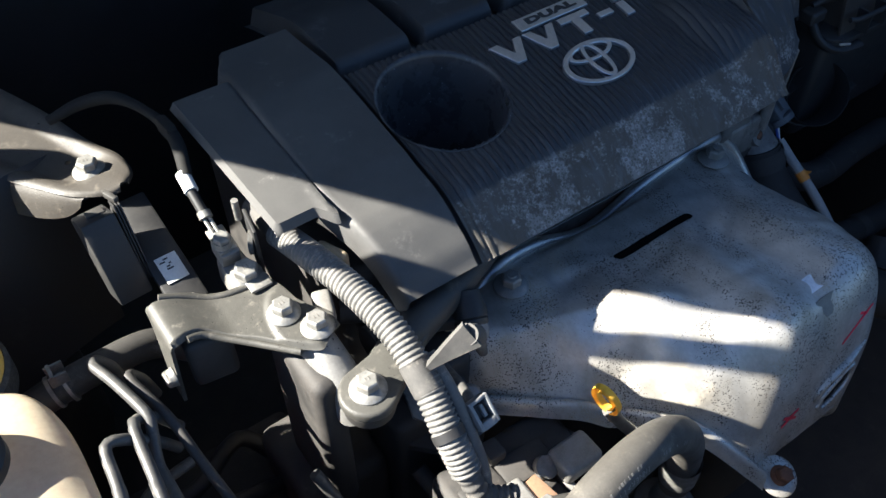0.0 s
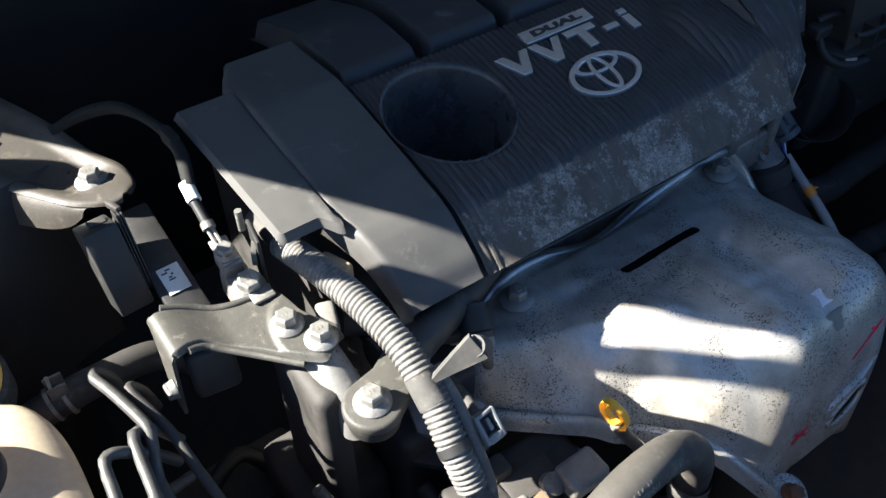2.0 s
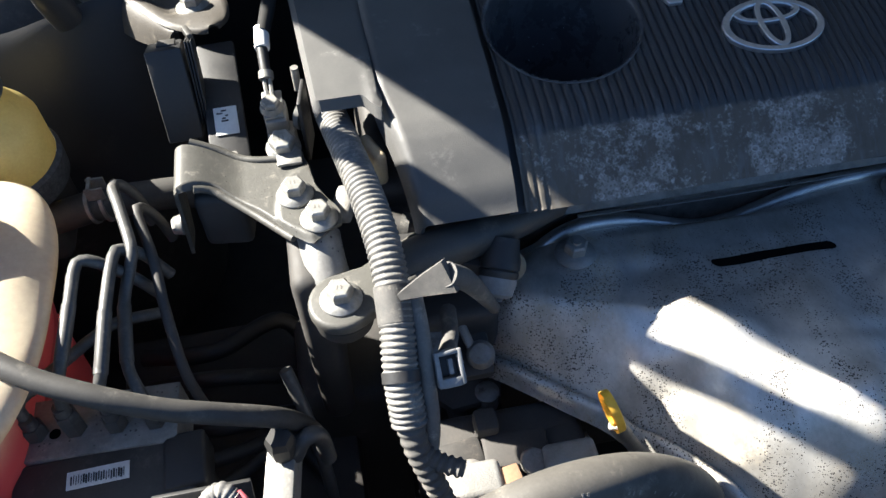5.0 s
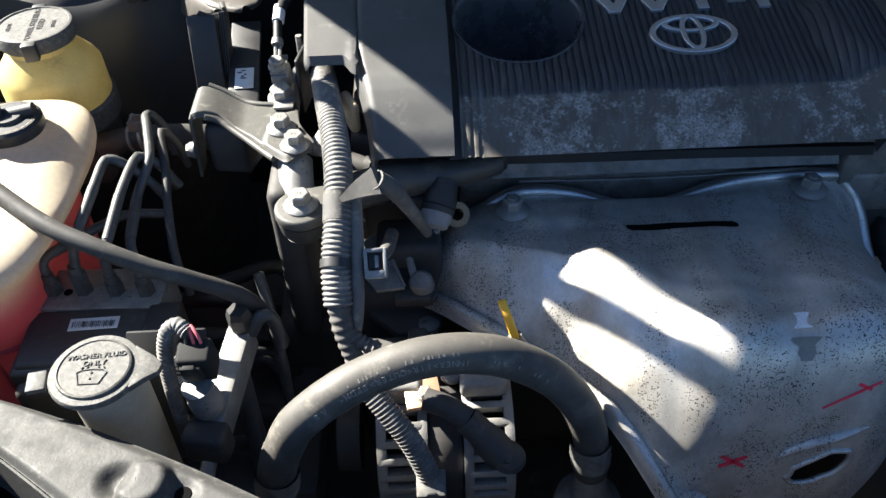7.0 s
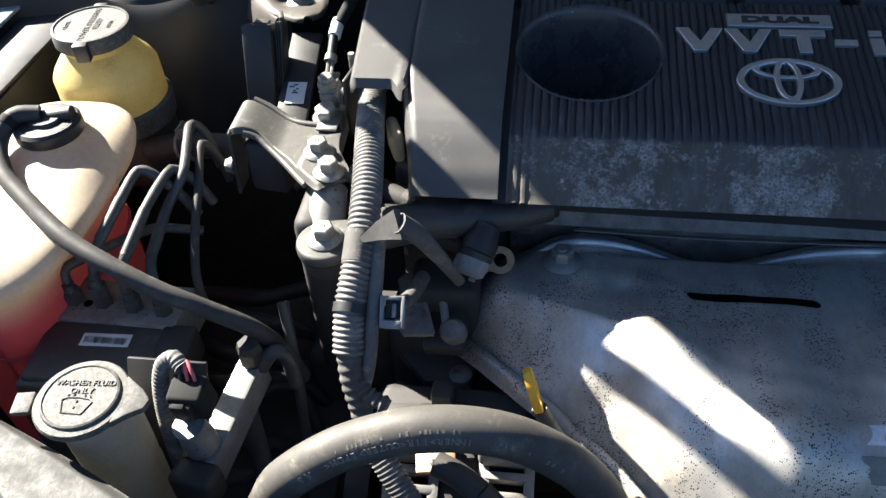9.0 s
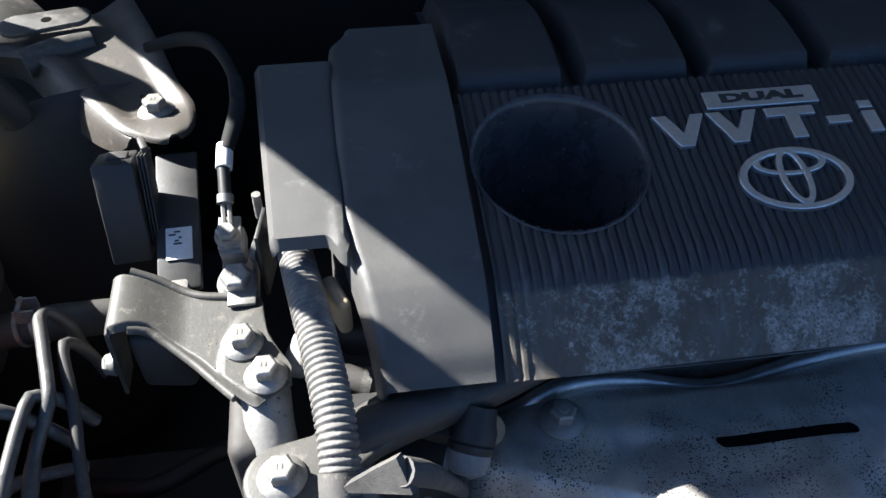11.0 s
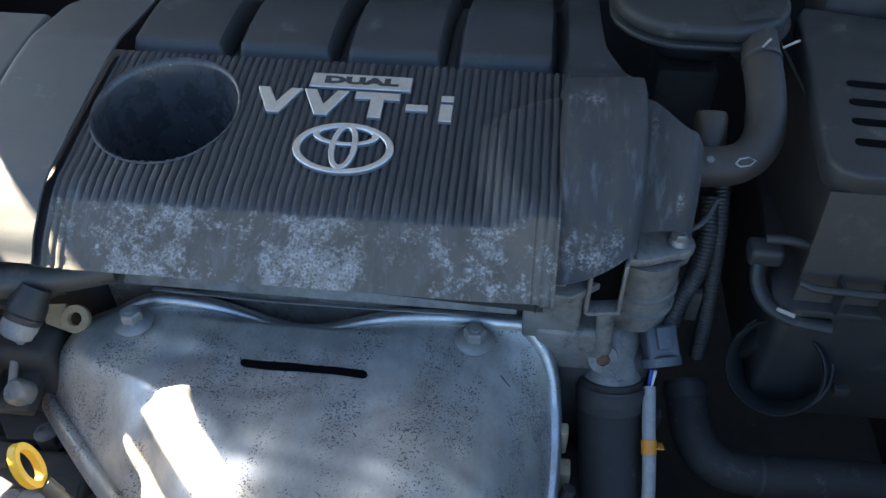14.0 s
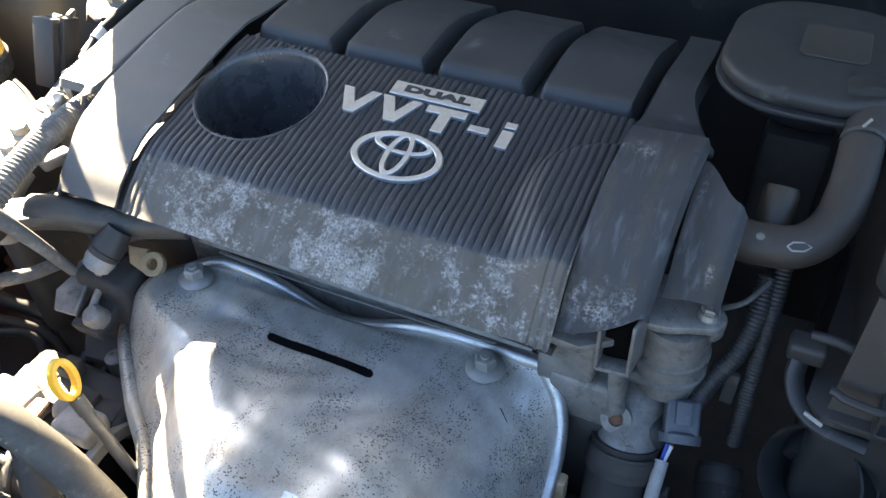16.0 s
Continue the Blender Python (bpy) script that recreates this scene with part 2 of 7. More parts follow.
DUST = (0.30, 0.27, 0.22)
M_COVER = material("cover_plastic", (0.026, 0.027, 0.030), (0.036, 0.036, 0.038), 0.42, 0.58, scale=14, bump=0.25, bump_scale=900, dust=(0.16, 0.155, 0.15), dust_amount=0.30, dust_scale=30)
M_BLACK = material("black_plastic", (0.018, 0.018, 0.019), (0.028, 0.027, 0.026), 0.45, 0.65, scale=30, bump=0.15, dust=(0.16, 0.145, 0.12), dust_amount=0.28)
M_DARK = material("dark_grimy_metal", (0.03, 0.029, 0.028), (0.06, 0.055, 0.05), 0.6, 0.8, metal=0.2, scale=35, dust=(0.14, 0.12, 0.1), dust_amount=0.25)
M_DUSTY = material("dusty_black_paint", (0.034, 0.033, 0.031), (0.055, 0.052, 0.047), 0.42, 0.6, scale=35, bump=0.2, dust=(0.12, 0.112, 0.096), dust_amount=0.42, dust_scale=60)
M_ZINC = material("zinc_bolt", (0.33, 0.325, 0.305), (0.19, 0.185, 0.17), 0.38, 0.55, metal=0.55, scale=120, bump=0.15, dust=(0.30, 0.275, 0.235), dust_amount=0.4, dust_scale=150)
M_ALU = material("cast_aluminium", (0.30, 0.295, 0.28), (0.19, 0.178, 0.16), 0.45, 0.7, metal=0.35, scale=45, contrast=0.7, bump=0.5, bump_scale=700, dust=(0.2, 0.17, 0.13), dust_amount=0.38)
M_SHIELD = material("heat_shield_steel", (0.61, 0.595, 0.56), (0.37, 0.345, 0.30), 0.30, 0.48, metal=0.58, scale=30, contrast=0.5, bump=0.10, bump_scale=450, stretch=(1, 0.55, 0.7),
                    dust=(0.42, 0.365, 0.275), dust_amount=0.44, dust_scale=22, specks=(0.085, 0.078, 0.072), speck_scale=740, speck_limit=0.30)
M_RIM = material("rolled_rim_steel", (0.56, 0.56, 0.56), (0.4, 0.39, 0.37), 0.3, 0.45, metal=0.85, scale=40, specks=(0.06, 0.05, 0.045), speck_scale=500, speck_limit=0.13)
M_RUBBER = material("rubber_hose", (0.052, 0.050, 0.047), (0.036, 0.034, 0.031), 0.55, 0.72, spec=0.35, scale=35, bump=0.12, dust=(0.115, 0.108, 0.096), dust_amount=0.40, dust_scale=45)
M_HOSE = material("weathered_hose_rubber", (0.082, 0.077, 0.068), (0.056, 0.052, 0.046), 0.5, 0.68, spec=0.4, scale=35, bump=0.12, dust=(0.16, 0.148, 0.125), dust_amount=0.45, dust_scale=45)
M_RUBBERDARK = material("black_rubber", (0.022, 0.021, 0.020), (0.034, 0.031, 0.028), 0.6, 0.78, spec=0.35, scale=50, bump=0.12, dust=(0.10, 0.092, 0.08), dust_amount=0.34, dust_scale=60)
M_CONDUIT = material("wire_conduit", (0.088, 0.087, 0.083), (0.135, 0.13, 0.122), 0.5, 0.7, scale=80, bump=0.1, dust=(0.26, 0.245, 0.215), dust_amount=0.5, dust_scale=90)
M_TAPE = material("cloth_tape", (0.06, 0.058, 0.055), (0.10, 0.095, 0.088), 0.7, 0.85, scale=90, bump=0.4, bump_scale=1200, dust=DUST, dust_amount=0.4)
M_YELLOW = material("yellow_plastic", (0.72, 0.45, 0.03), (0.62, 0.36, 0.02), 0.35, 0.5, scale=60, bump=0.06)
M_SILVER = material("satin_silver_lettering", (0.62, 0.63, 0.65), (0.52, 0.53, 0.55), 0.28, 0.4, metal=0.9, scale=200, bump=0.05)
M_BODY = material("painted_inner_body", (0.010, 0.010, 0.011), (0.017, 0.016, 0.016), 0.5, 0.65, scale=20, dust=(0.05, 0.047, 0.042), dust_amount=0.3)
M_BRACE = material("dusty_brown_black_paint", (0.058, 0.052, 0.043), (0.040, 0.035, 0.029), 0.48, 0.66, scale=50, contrast=0.6, bump=0.25, bump_scale=600, dust=(0.135, 0.118, 0.092), dust_amount=0.38, dust_scale=70, specks=(0.028, 0.026, 0.022), speck_scale=420, speck_limit=0.12)
M_OLIVE = material("dusty_olive_black_paint", (0.070, 0.068, 0.060), (0.048, 0.046, 0.040), 0.45, 0.62, scale=60, contrast=0.6, bump=0.25, bump_scale=600, dust=(0.165, 0.152, 0.128), dust_amount=0.38, dust_scale=90, specks=(0.028, 0.026, 0.022), speck_scale=420, speck_limit=0.12)
M_RAIL = material("rail_paint", (0.050, 0.049, 0.046), (0.032, 0.032, 0.030), 0.5, 0.7, spec=0.3, scale=60, contrast=0.5, bump=0.25, dust=(0.10, 0.095, 0.085), dust_amount=0.42, dust_scale=160)
M_LABEL = material("white_label", (0.75, 0.75, 0.73), (0.62, 0.61, 0.58), 0.6, scale=70, bump=0.05)
M_INK = material("black_print", (0.02, 0.02, 0.02), (0.04, 0.04, 0.04), 0.6, bump=0)
M_RED = material("red_paint_mark", (0.75, 0.03, 0.07), (0.62, 0.03, 0.06), 0.55, scale=200, bump=0.1)
M_RUST = material("rusty_steel", (0.2, 0.09, 0.045), (0.11, 0.06, 0.04), 0.7, 0.85, metal=0.3, scale=150, bump=0.5)
M_WIRE = material("grey_wire_sleeve", (0.34, 0.33, 0.31), (0.26, 0.25, 0.235), 0.5, 0.7, scale=90, bump=0.2)
M_BEIGE = material("beige_plastic", (0.62, 0.53, 0.36), (0.52, 0.43, 0.28), 0.45, 0.6, scale=40, bump=0.1, translucent=0.25)
M_ASPHALT = material("asphalt", (0.05, 0.05, 0.05), (0.065, 0.063, 0.06), 0.85, scale=3, bump=0.4, bump_scale=120)
M_CAP = material("grey_cap_plastic", (0.075, 0.073, 0.068), (0.048, 0.047, 0.043), 0.55, 0.7, scale=260, contrast=0.35, bump=0.3, bump_scale=1000, dust=(0.15, 0.142, 0.125), dust_amount=0.5, dust_scale=180, specks=(0.06, 0.058, 0.05), speck_scale=900, speck_limit=0.25)
M_FENDER = material("silver_blue_car_paint", (0.42, 0.47, 0.54), (0.38, 0.43, 0.49), 0.28, 0.35, metal=0.5, scale=20, bump=0.03, coat=0.6)
M_COPPER = material("copper_terminal", (0.65, 0.42, 0.26), (0.5, 0.32, 0.2), 0.4, 0.55, metal=0.7, scale=90)
M_ORANGE = material("orange_tape", (0.7, 0.28, 0.03), (0.6, 0.22, 0.03), 0.5, scale=120, bump=0.1)
M_PLUG = material("blue_grey_connector", (0.06, 0.068, 0.08), (0.085, 0.09, 0.10), 0.45, 0.6, scale=70, dust=(0.18, 0.175, 0.165), dust_amount=0.35, dust_scale=90)
M_GREYPLUG = material("grey_connector", (0.23, 0.235, 0.24), (0.16, 0.164, 0.168), 0.45, 0.6, scale=90, dust=(0.25, 0.235, 0.21), dust_amount=0.35, dust_scale=90)
M_PINKWIRE = material("pink_wire", (0.5, 0.12, 0.14), (0.4, 0.09, 0.1), 0.5, bump=0)
M_STEELPIPE = material("coated_steel_pipe", (0.075, 0.075, 0.074), (0.055, 0.054, 0.052), 0.4, 0.55, metal=0.2, scale=90, bump=0.12, dust=(0.14, 0.13, 0.115), dust_amount=0.42, dust_scale=120)
M_PLATE = material("dull_steel_plate", (0.22, 0.215, 0.21), (0.12, 0.115, 0.108), 0.5, 0.65, metal=0.3, scale=55, contrast=0.5, bump=0.2, dust=(0.28, 0.25, 0.19), dust_amount=0.45, dust_scale=45)
# Near-black that paints the shade inside holes, slots and gaps; also one scratch.
M_HOLE = material("hole_shade_and_scratch_black", (0.003, 0.003, 0.003), (0.005, 0.005, 0.005), 0.95, bump=0, spec=0.05)


def bolt(at, head=0.0075, flange=0.013, high=0.009, m=None, name="flange_bolt", label="zinc-plated hex flange bolt, dusty", group="", mat=None, stud=0.0):
    """A hexagon head on a round flange, standing on at."""
    mat = mat or M_ZINC
    b = thing(name, at, label, "bolt", group)
    tilt = m or Matrix()
    place = Matrix.Translation(at) @ tilt
    part("flange", lathe([(0, 0), (flange, 0), (flange, 0.0012), (flange * 0.92, 0.0024), (head * 1.15, 0.0050), (0, 0.0050)], 28, m=place), mat, b)
    hexa = lathe([(0, 0.003), (head * 1.15, 0.003), (head * 1.15, high - 0.0016)], 6)
    crown = lathe([(head * 1.15, high - 0.0016), (head * 1.0, high - 0.0003), (head * 0.9, high), (0, high)], 6)
    part("hex_head", moved(join(hexa, crown), place), mat, b, smooth=False)
    if not stud and head > 0.007:
        for k in (-1, 1):
            part("head_mark", moved(box(k * head * 0.18, 0, high + 0.0001, head * 0.10, head * 0.42, 0.0004, 0), place), M_CAST, b)
    if stud:
        part("stud", lathe([(0, high), (head * 0.5, high), (head * 0.5, high + stud), (0, high + stud)], 14, m=place), mat, b)
    return b


def stained(name, y0, y1, amount, grime=0.85, columns=()):
    """Cover plastic with crusted pale water stains and brown dirt over a band of the front."""
    mt = material(name, (0.026, 0.027, 0.030), (0.036, 0.036, 0.038), 0.42, 0.58, scale=14, bump=0.25, bump_scale=900, dust=(0.16, 0.155, 0.15), dust_amount=0.26, dust_scale=30)
    nt, n = mt.node_tree, mt.node_tree.nodes
    lk = nt.links.new
    bs = n["Principled BSDF"]
    old = bs.inputs["Base Color"].links[0].from_socket
    old_r = bs.inputs["Roughness"].links[0].from_socket
    geo = n.new("ShaderNodeNewGeometry")
    sep = n.new("ShaderNodeSeparateXYZ")
    lk(geo.outputs["Position"], sep.inputs[0])

    def nz(scale, detail, stretch=(1, 1, 1)):
        mp, t = n.new("ShaderNodeMapping"), n.new("ShaderNodeTexNoise")
        mp.inputs["Scale"].default_value = stretch
        t.inputs["Scale"].default_value, t.inputs["Detail"].default_value, t.inputs["Roughness"].default_value = scale, detail, 0.62
        lk(geo.outputs["Position"], mp.inputs[0])
        lk(mp.outputs[0], t.inputs["Vector"])
        return t.outputs["Fac"]

    def rng(v, lo, hi):
        t = n.new("ShaderNodeMapRange")
        t.interpolation_type = "SMOOTHSTEP"
        t.inputs["From Min"].default_value, t.inputs["From Max"].default_value = lo, hi
        lk(v, t.inputs["Value"])
        return t.outputs["Result"]

    def op(kind, a, b):
        t = n.new("ShaderNodeMath")
        t.operation = kind
        lk(a, t.inputs[0])
        if isinstance(b, float):
            t.inputs[1].default_value = b
        else:
            lk(b, t.inputs[1])
        return t.outputs[0]

    def mixc(f, a, b):
        t = n.new("ShaderNodeMix")
        t.data_type = "RGBA"
        lk(f, t.inputs["Factor"])
        lk(a, t.inputs["A"])
        t.inputs["B"].default_value = (*b, 1)
        return t.outputs["Result"]

    edge = op("ADD", sep.outputs["Y"], op("MULTIPLY", nz(90, 3), -0.008))
    band = rng(edge, y1 - 0.006, y0 - 0.006)
    streak_zone = rng(edge, y1 + 0.035, y0)
    dirt = mixc(op("MULTIPLY", band, grime), old, (0.100, 0.090, 0.074))
    dirt = mixc(op("MULTIPLY", op("MULTIPLY", rng(nz(55, 5, (1, 0.4, 0.5)), 0.46, 0.68), band), 0.6), dirt, (0.060, 0.050, 0.037))
    streaks = op("MULTIPLY", op("MULTIPLY", rng(nz(120, 3, (1, 0.15, 0.3)), 0.52, 0.75), streak_zone), 0.45)
    dirt = mixc(streaks, dirt, (0.15, 0.16, 0.17))
    patches = op("MULTIPLY", rng(nz(34, 4, (1, 0.5, 0.6)), 0.50 - amount, 0.66 - amount), rng(nz(260, 5), 0.40, 0.58))
    if columns:
        # crust in columns between the drip lines, as dense as the table says
        cr = n.new("ShaderNodeValToRGB")
        el = cr.color_ramp.elements
        for (x, d), e in zip(columns, list(el) + [el.new(x / 0.4) for x, _ in columns[2:]]):
            e.position = x / 0.4
            e.color = (d, d, d, 1)
        wob = op("ADD", sep.outputs["X"], op("MULTIPLY", op("SUBTRACT", nz(70, 3), 0.5), 0.030))
        lk(op("MULTIPLY", wob, 2.5), cr.inputs["Fac"])
        rag = op("ADD", op("MULTIPLY", nz(60, 5, (1, 0.7, 0.7)), 1.15), op("MULTIPLY", nz(320, 4), 0.85))
        patches = rng(op("ADD", op("MULTIPLY", cr.outputs["Color"], 0.34), rag), 1.16, 1.46)
    vo = n.new("ShaderNodeTexVoronoi")
    vo.inputs["Scale"].default_value = 420
    lk(geo.outputs["Position"], vo.inputs["Vector"])
    crust = op("MULTIPLY", op("MULTIPLY", patches, rng(vo.outputs["Distance"], 0.06, 0.5)), band)
    col = mixc(op("MULTIPLY", crust, 0.56), dirt, (0.31, 0.30, 0.285))
    bub = n.new("ShaderNodeTexVoronoi")
    bub.inputs["Scale"].default_value = 190
    lk(geo.outputs["Position"], bub.inputs["Vector"])
    rim = op("MULTIPLY", rng(bub.outputs["Distance"], 0.22, 0.36), rng(bub.outputs["Distance"], 0.52, 0.38))
    col = mixc(op("MULTIPLY", op("MULTIPLY", rim, patches), op("MULTIPLY", band, 0.5)), col, (0.42, 0.41, 0.40))
    lk(col, bs.inputs["Base Color"])
    rm = n.new("ShaderNodeMix")
    lk(band, rm.inputs["Factor"])
    lk(old_r, rm.inputs["A"])
    rm.inputs["B"].default_value = 0.75
    lk(rm.outputs["Result"], bs.inputs["Roughness"])
    return mt


CRUST = [(0.0, 0.1), (0.012, 0.25), (0.05, 0.45), (0.06, 0.9), (0.115, 0.95), (0.12, 0.15), (0.125, 0.8), (0.134, 0.7), (0.14, 0.1), (0.15, 0.35), (0.157, 0.8), (0.166, 0.3), (0.175, 0.9), (0.24, 0.95), (0.248, 0.7),
         (0.255, 0.15), (0.27, 0.3), (0.29, 0.35), (0.296, 0.8), (0.308, 0.75), (0.314, 0.2), (0.325, 0.6), (0.34, 0.85), (0.348, 0.4), (0.36, 0.5), (0.37, 0.1)]
M_RIBBED = stained("ribbed_cover_plastic", 0.043, 0.0475, 0.085, columns=CRUST)
M_STAINED = stained("spotted_cover_plastic", 0.13, 0.16, -0.06, 0.08)


def tank_material():
    """Milky plastic; the coolant inside tints it below the fill line."""
    mt = material("milky_tank_plastic", (0.62, 0.54, 0.40), (0.54, 0.46, 0.33), 0.4, 0.5, scale=18, bump=0.08, bump_scale=200, dust=(0.42, 0.36, 0.27), dust_amount=0.26, dust_scale=40, translucent=0.35)
    nt, n = mt.node_tree, mt.node_tree.nodes
    bs = n["Principled BSDF"]
    old = bs.inputs["Base Color"].links[0].from_socket
    geo, sep = n.new("ShaderNodeNewGeometry"), n.new("ShaderNodeSeparateXYZ")
    nt.links.new(geo.outputs["Position"], sep.inputs[0])
    mr = n.new("ShaderNodeMapRange")
    mr.interpolation_type = "SMOOTHSTEP"
    mr.inputs["From Min"].default_value, mr.inputs["From Max"].default_value = 0.872, 0.825
    nt.links.new(sep.outputs["Z"], mr.inputs["Value"])
    mx = n.new("ShaderNodeMix")
    mx.data_type = "RGBA"
    nt.links.new(mr.outputs["Result"], mx.inputs["Factor"])
    nt.links.new(old, mx.inputs["A"])
    mx.inputs["B"].default_value = (0.50, 0.09, 0.11, 1)
    nt.links.new(mx.outputs["Result"], bs.inputs["Base Color"])
    for t in n:
        if t.type == "BSDF_TRANSLUCENT":
            nt.links.new(mx.outputs["Result"], t.inputs["Color"])
    return mt


M_TANK = tank_material()
M_AMBER = material("amber_reservoir_plastic", (0.66, 0.56, 0.22), (0.56, 0.46, 0.16), 0.35, 0.5, scale=25, bump=0.06, dust=(0.3, 0.24, 0.12), dust_amount=0.3, translucent=0.3)
M_NECK = material("filler_neck_plastic", (0.34, 0.33, 0.29), (0.27, 0.26, 0.225), 0.45, 0.55, scale=30, bump=0.06, translucent=0.3)
M_MACHINED = material("machined_aluminium", (0.27, 0.265, 0.25), (0.18, 0.175, 0.165), 0.45, 0.6, metal=0.35, scale=60, bump=0.15, dust=(0.36, 0.34, 0.3), dust_amount=0.4, dust_scale=80, specks=(0.1, 0.1, 0.1), speck_scale=300, speck_limit=0.14)
M_FADED = material("faded_print", (0.20, 0.192, 0.175), (0.12, 0.115, 0.105), 0.6, scale=300, contrast=0.5, bump=0)
M_BLUEWIRE = material("blue_wire", (0.03, 0.07, 0.4), (0.03, 0.06, 0.3), 0.5, bump=0)
M_TAN = material("tan_plastic", (0.035, 0.026, 0.014), (0.028, 0.02, 0.012), 0.5, scale=60, bump=0.1)
M_BROWNISH = material("dust_brown_plastic", (0.030, 0.025, 0.021), (0.046, 0.038, 0.031), 0.5, 0.7, scale=18, bump=0.15, dust=(0.09, 0.076, 0.06), dust_amount=0.35, dust_scale=20)
M_BEIGE2 = material("corroded_tan_metal", (0.36, 0.28, 0.17), (0.24, 0.18, 0.11), 0.65, 0.8, scale=80, bump=0.4)
M_BRIGHT = material("bright_worn_metal", (0.86, 0.88, 0.92), (0.60, 0.63, 0.68), 0.3, 0.5, metal=0.25, scale=220, bump=0.2, specks=(0.06, 0.05, 0.05), speck_scale=700, speck_limit=0.30)
M_PATCH = material("dull_patch", (0.24, 0.235, 0.21), (0.19, 0.185, 0.165), 0.7, 0.85, metal=0.2, scale=120, bump=0.2)
M_WELL = material("smooth_well_plastic", (0.034, 0.035, 0.040), (0.050, 0.051, 0.057), 0.20, 0.36, scale=40, contrast=0.4, bump=0.08, bump_scale=300, dust=(0.15, 0.16, 0.19), dust_amount=0.30, dust_scale=38, specks=(0.40, 0.42, 0.46), speck_scale=240, speck_limit=0.08)
# Weathered cover plastic, its colour raised for the sunlit end panel and flap.
M_SMOOTH = material("weathered_sunlit_cover_plastic", (0.066, 0.065, 0.064), (0.090, 0.088, 0.084), 0.42, 0.58, spec=0.38, scale=14, bump=0.35, bump_scale=1300, dust=(0.26, 0.25, 0.235), dust_amount=0.30, dust_scale=26)
M_CABLE = material("black_cable_sheath", (0.012, 0.012, 0.012), (0.018, 0.018, 0.017), 0.75, 0.85, scale=80, bump=0.1, spec=0.25)
M_CAST = material("grimy_casting", (0.29, 0.275, 0.255), (0.115, 0.105, 0.092), 0.42, 0.70, metal=0.35, scale=45, contrast=0.8, bump=0.6, bump_scale=500, dust=(0.05, 0.042, 0.033), dust_amount=0.42, dust_scale=60)

# ---- large structure ----
def structure(name, bm, mat, label, smooth=False):
    return solo(name, bm, mat, label, name.split("_")[0], kind="structure", smooth=smooth)


structure("ground", prism([(-150, -150), (150, -150), (150, 150), (-150, 150)], -0.1, 0, 0), M_ASPHALT, "dark grey asphalt ground under the car")
structure("floor_pan", box(0.1, 0.1, 0.34, 1.7, 1.3, 0.02, 0.004), M_DARK, "grimy dark tray below the engine")
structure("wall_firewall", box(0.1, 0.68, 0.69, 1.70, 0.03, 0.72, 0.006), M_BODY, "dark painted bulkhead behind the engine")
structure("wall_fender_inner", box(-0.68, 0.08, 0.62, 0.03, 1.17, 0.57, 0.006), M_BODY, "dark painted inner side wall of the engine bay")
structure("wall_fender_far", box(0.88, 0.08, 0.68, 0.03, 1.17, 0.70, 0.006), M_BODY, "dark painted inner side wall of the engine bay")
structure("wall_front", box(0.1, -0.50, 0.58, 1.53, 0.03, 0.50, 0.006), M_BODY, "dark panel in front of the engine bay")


def hood():
    """The raised hood, hinged behind the engine; its edge throws the shade."""
    ob = thing("car_hood", (0.16, 0.6, 1.02), "raised silver hood hinged behind the engine bay", "hood", kind="structure")
    corners = [Vector(c) for c in ((-0.547, 0.655, 1.02), (0.98, 0.70, 1.02), (0.86, 0.0, 1.75), (-0.537, 0.0, 1.75))]

    def sheet(u, v):
        a, b = corners[0].lerp(corners[1], u), corners[3].lerp(corners[2], u)
        p = a.lerp(b, v)
        return p + Vector((0, 0.05 * math.sin(math.pi * u) * math.sin(math.pi * v), 0))

    part("outer_skin", grid_surface(24, 16, sheet, 0.012), M_FENDER, ob)
    return ob


car_hood = hood()


def hinge_arm():
    """An unseen upright hinge arm on the tower's shoulder, with a round head, placed to throw a rounded shadow on the
    brace.
    """
    turn = pose(-0.495, 0.428, 0, 0, 0, 60)
    outline = [(-0.021, 0.905), (0.021, 0.905), (0.021, 1.130), *arc(0.0, 1.130, 0.021, 0, 180, 10)[1:-1], (-0.021, 1.130)]
    arm = part("hinge_arm", moved(moved(prism(outline, -0.003, 0.003, 0.001), pose(0, 0, 0, 90, 0, 0)), turn), M_BODY, car_hood, "unseen dark hinge arm, placed to shade the tower brace")
    part("hinge_foot", moved(box(0, 0.012, 0.909, 0.05, 0.034, 0.006, 0.0015), turn), M_BODY, arm)
    part("pivot", moved(lathe([(0, -0.008), (0.008, -0.008), (0.008, 0.008), (0, 0.008)], 18, m=pose(0, 0, 1.130, 90, 0, 0)), turn), M_DARK, arm)


hinge_arm()


# ---- engine cover ----
COVER_TOP = [(0.0, 0.897), (0.02, 0.911), (0.045, 0.927), (0.06, 0.9335), (0.10, 0.941), (0.205, 0.957), (0.24, 0.958)]


def cover_z(y):
    return interp(COVER_TOP, y)


cover = thing("engine_cover", (0.15, 0.15, 0.88), "black ribbed plastic engine cover with pale stained front lip", "engine cover")
WELL = (0.0645, 0.138, 0.0595, 0.059)  # centre and half sizes of the oil filler well
RIB_X0, RIB_X1, RIB_PITCH = 0.0045, 0.3855, 0.0067


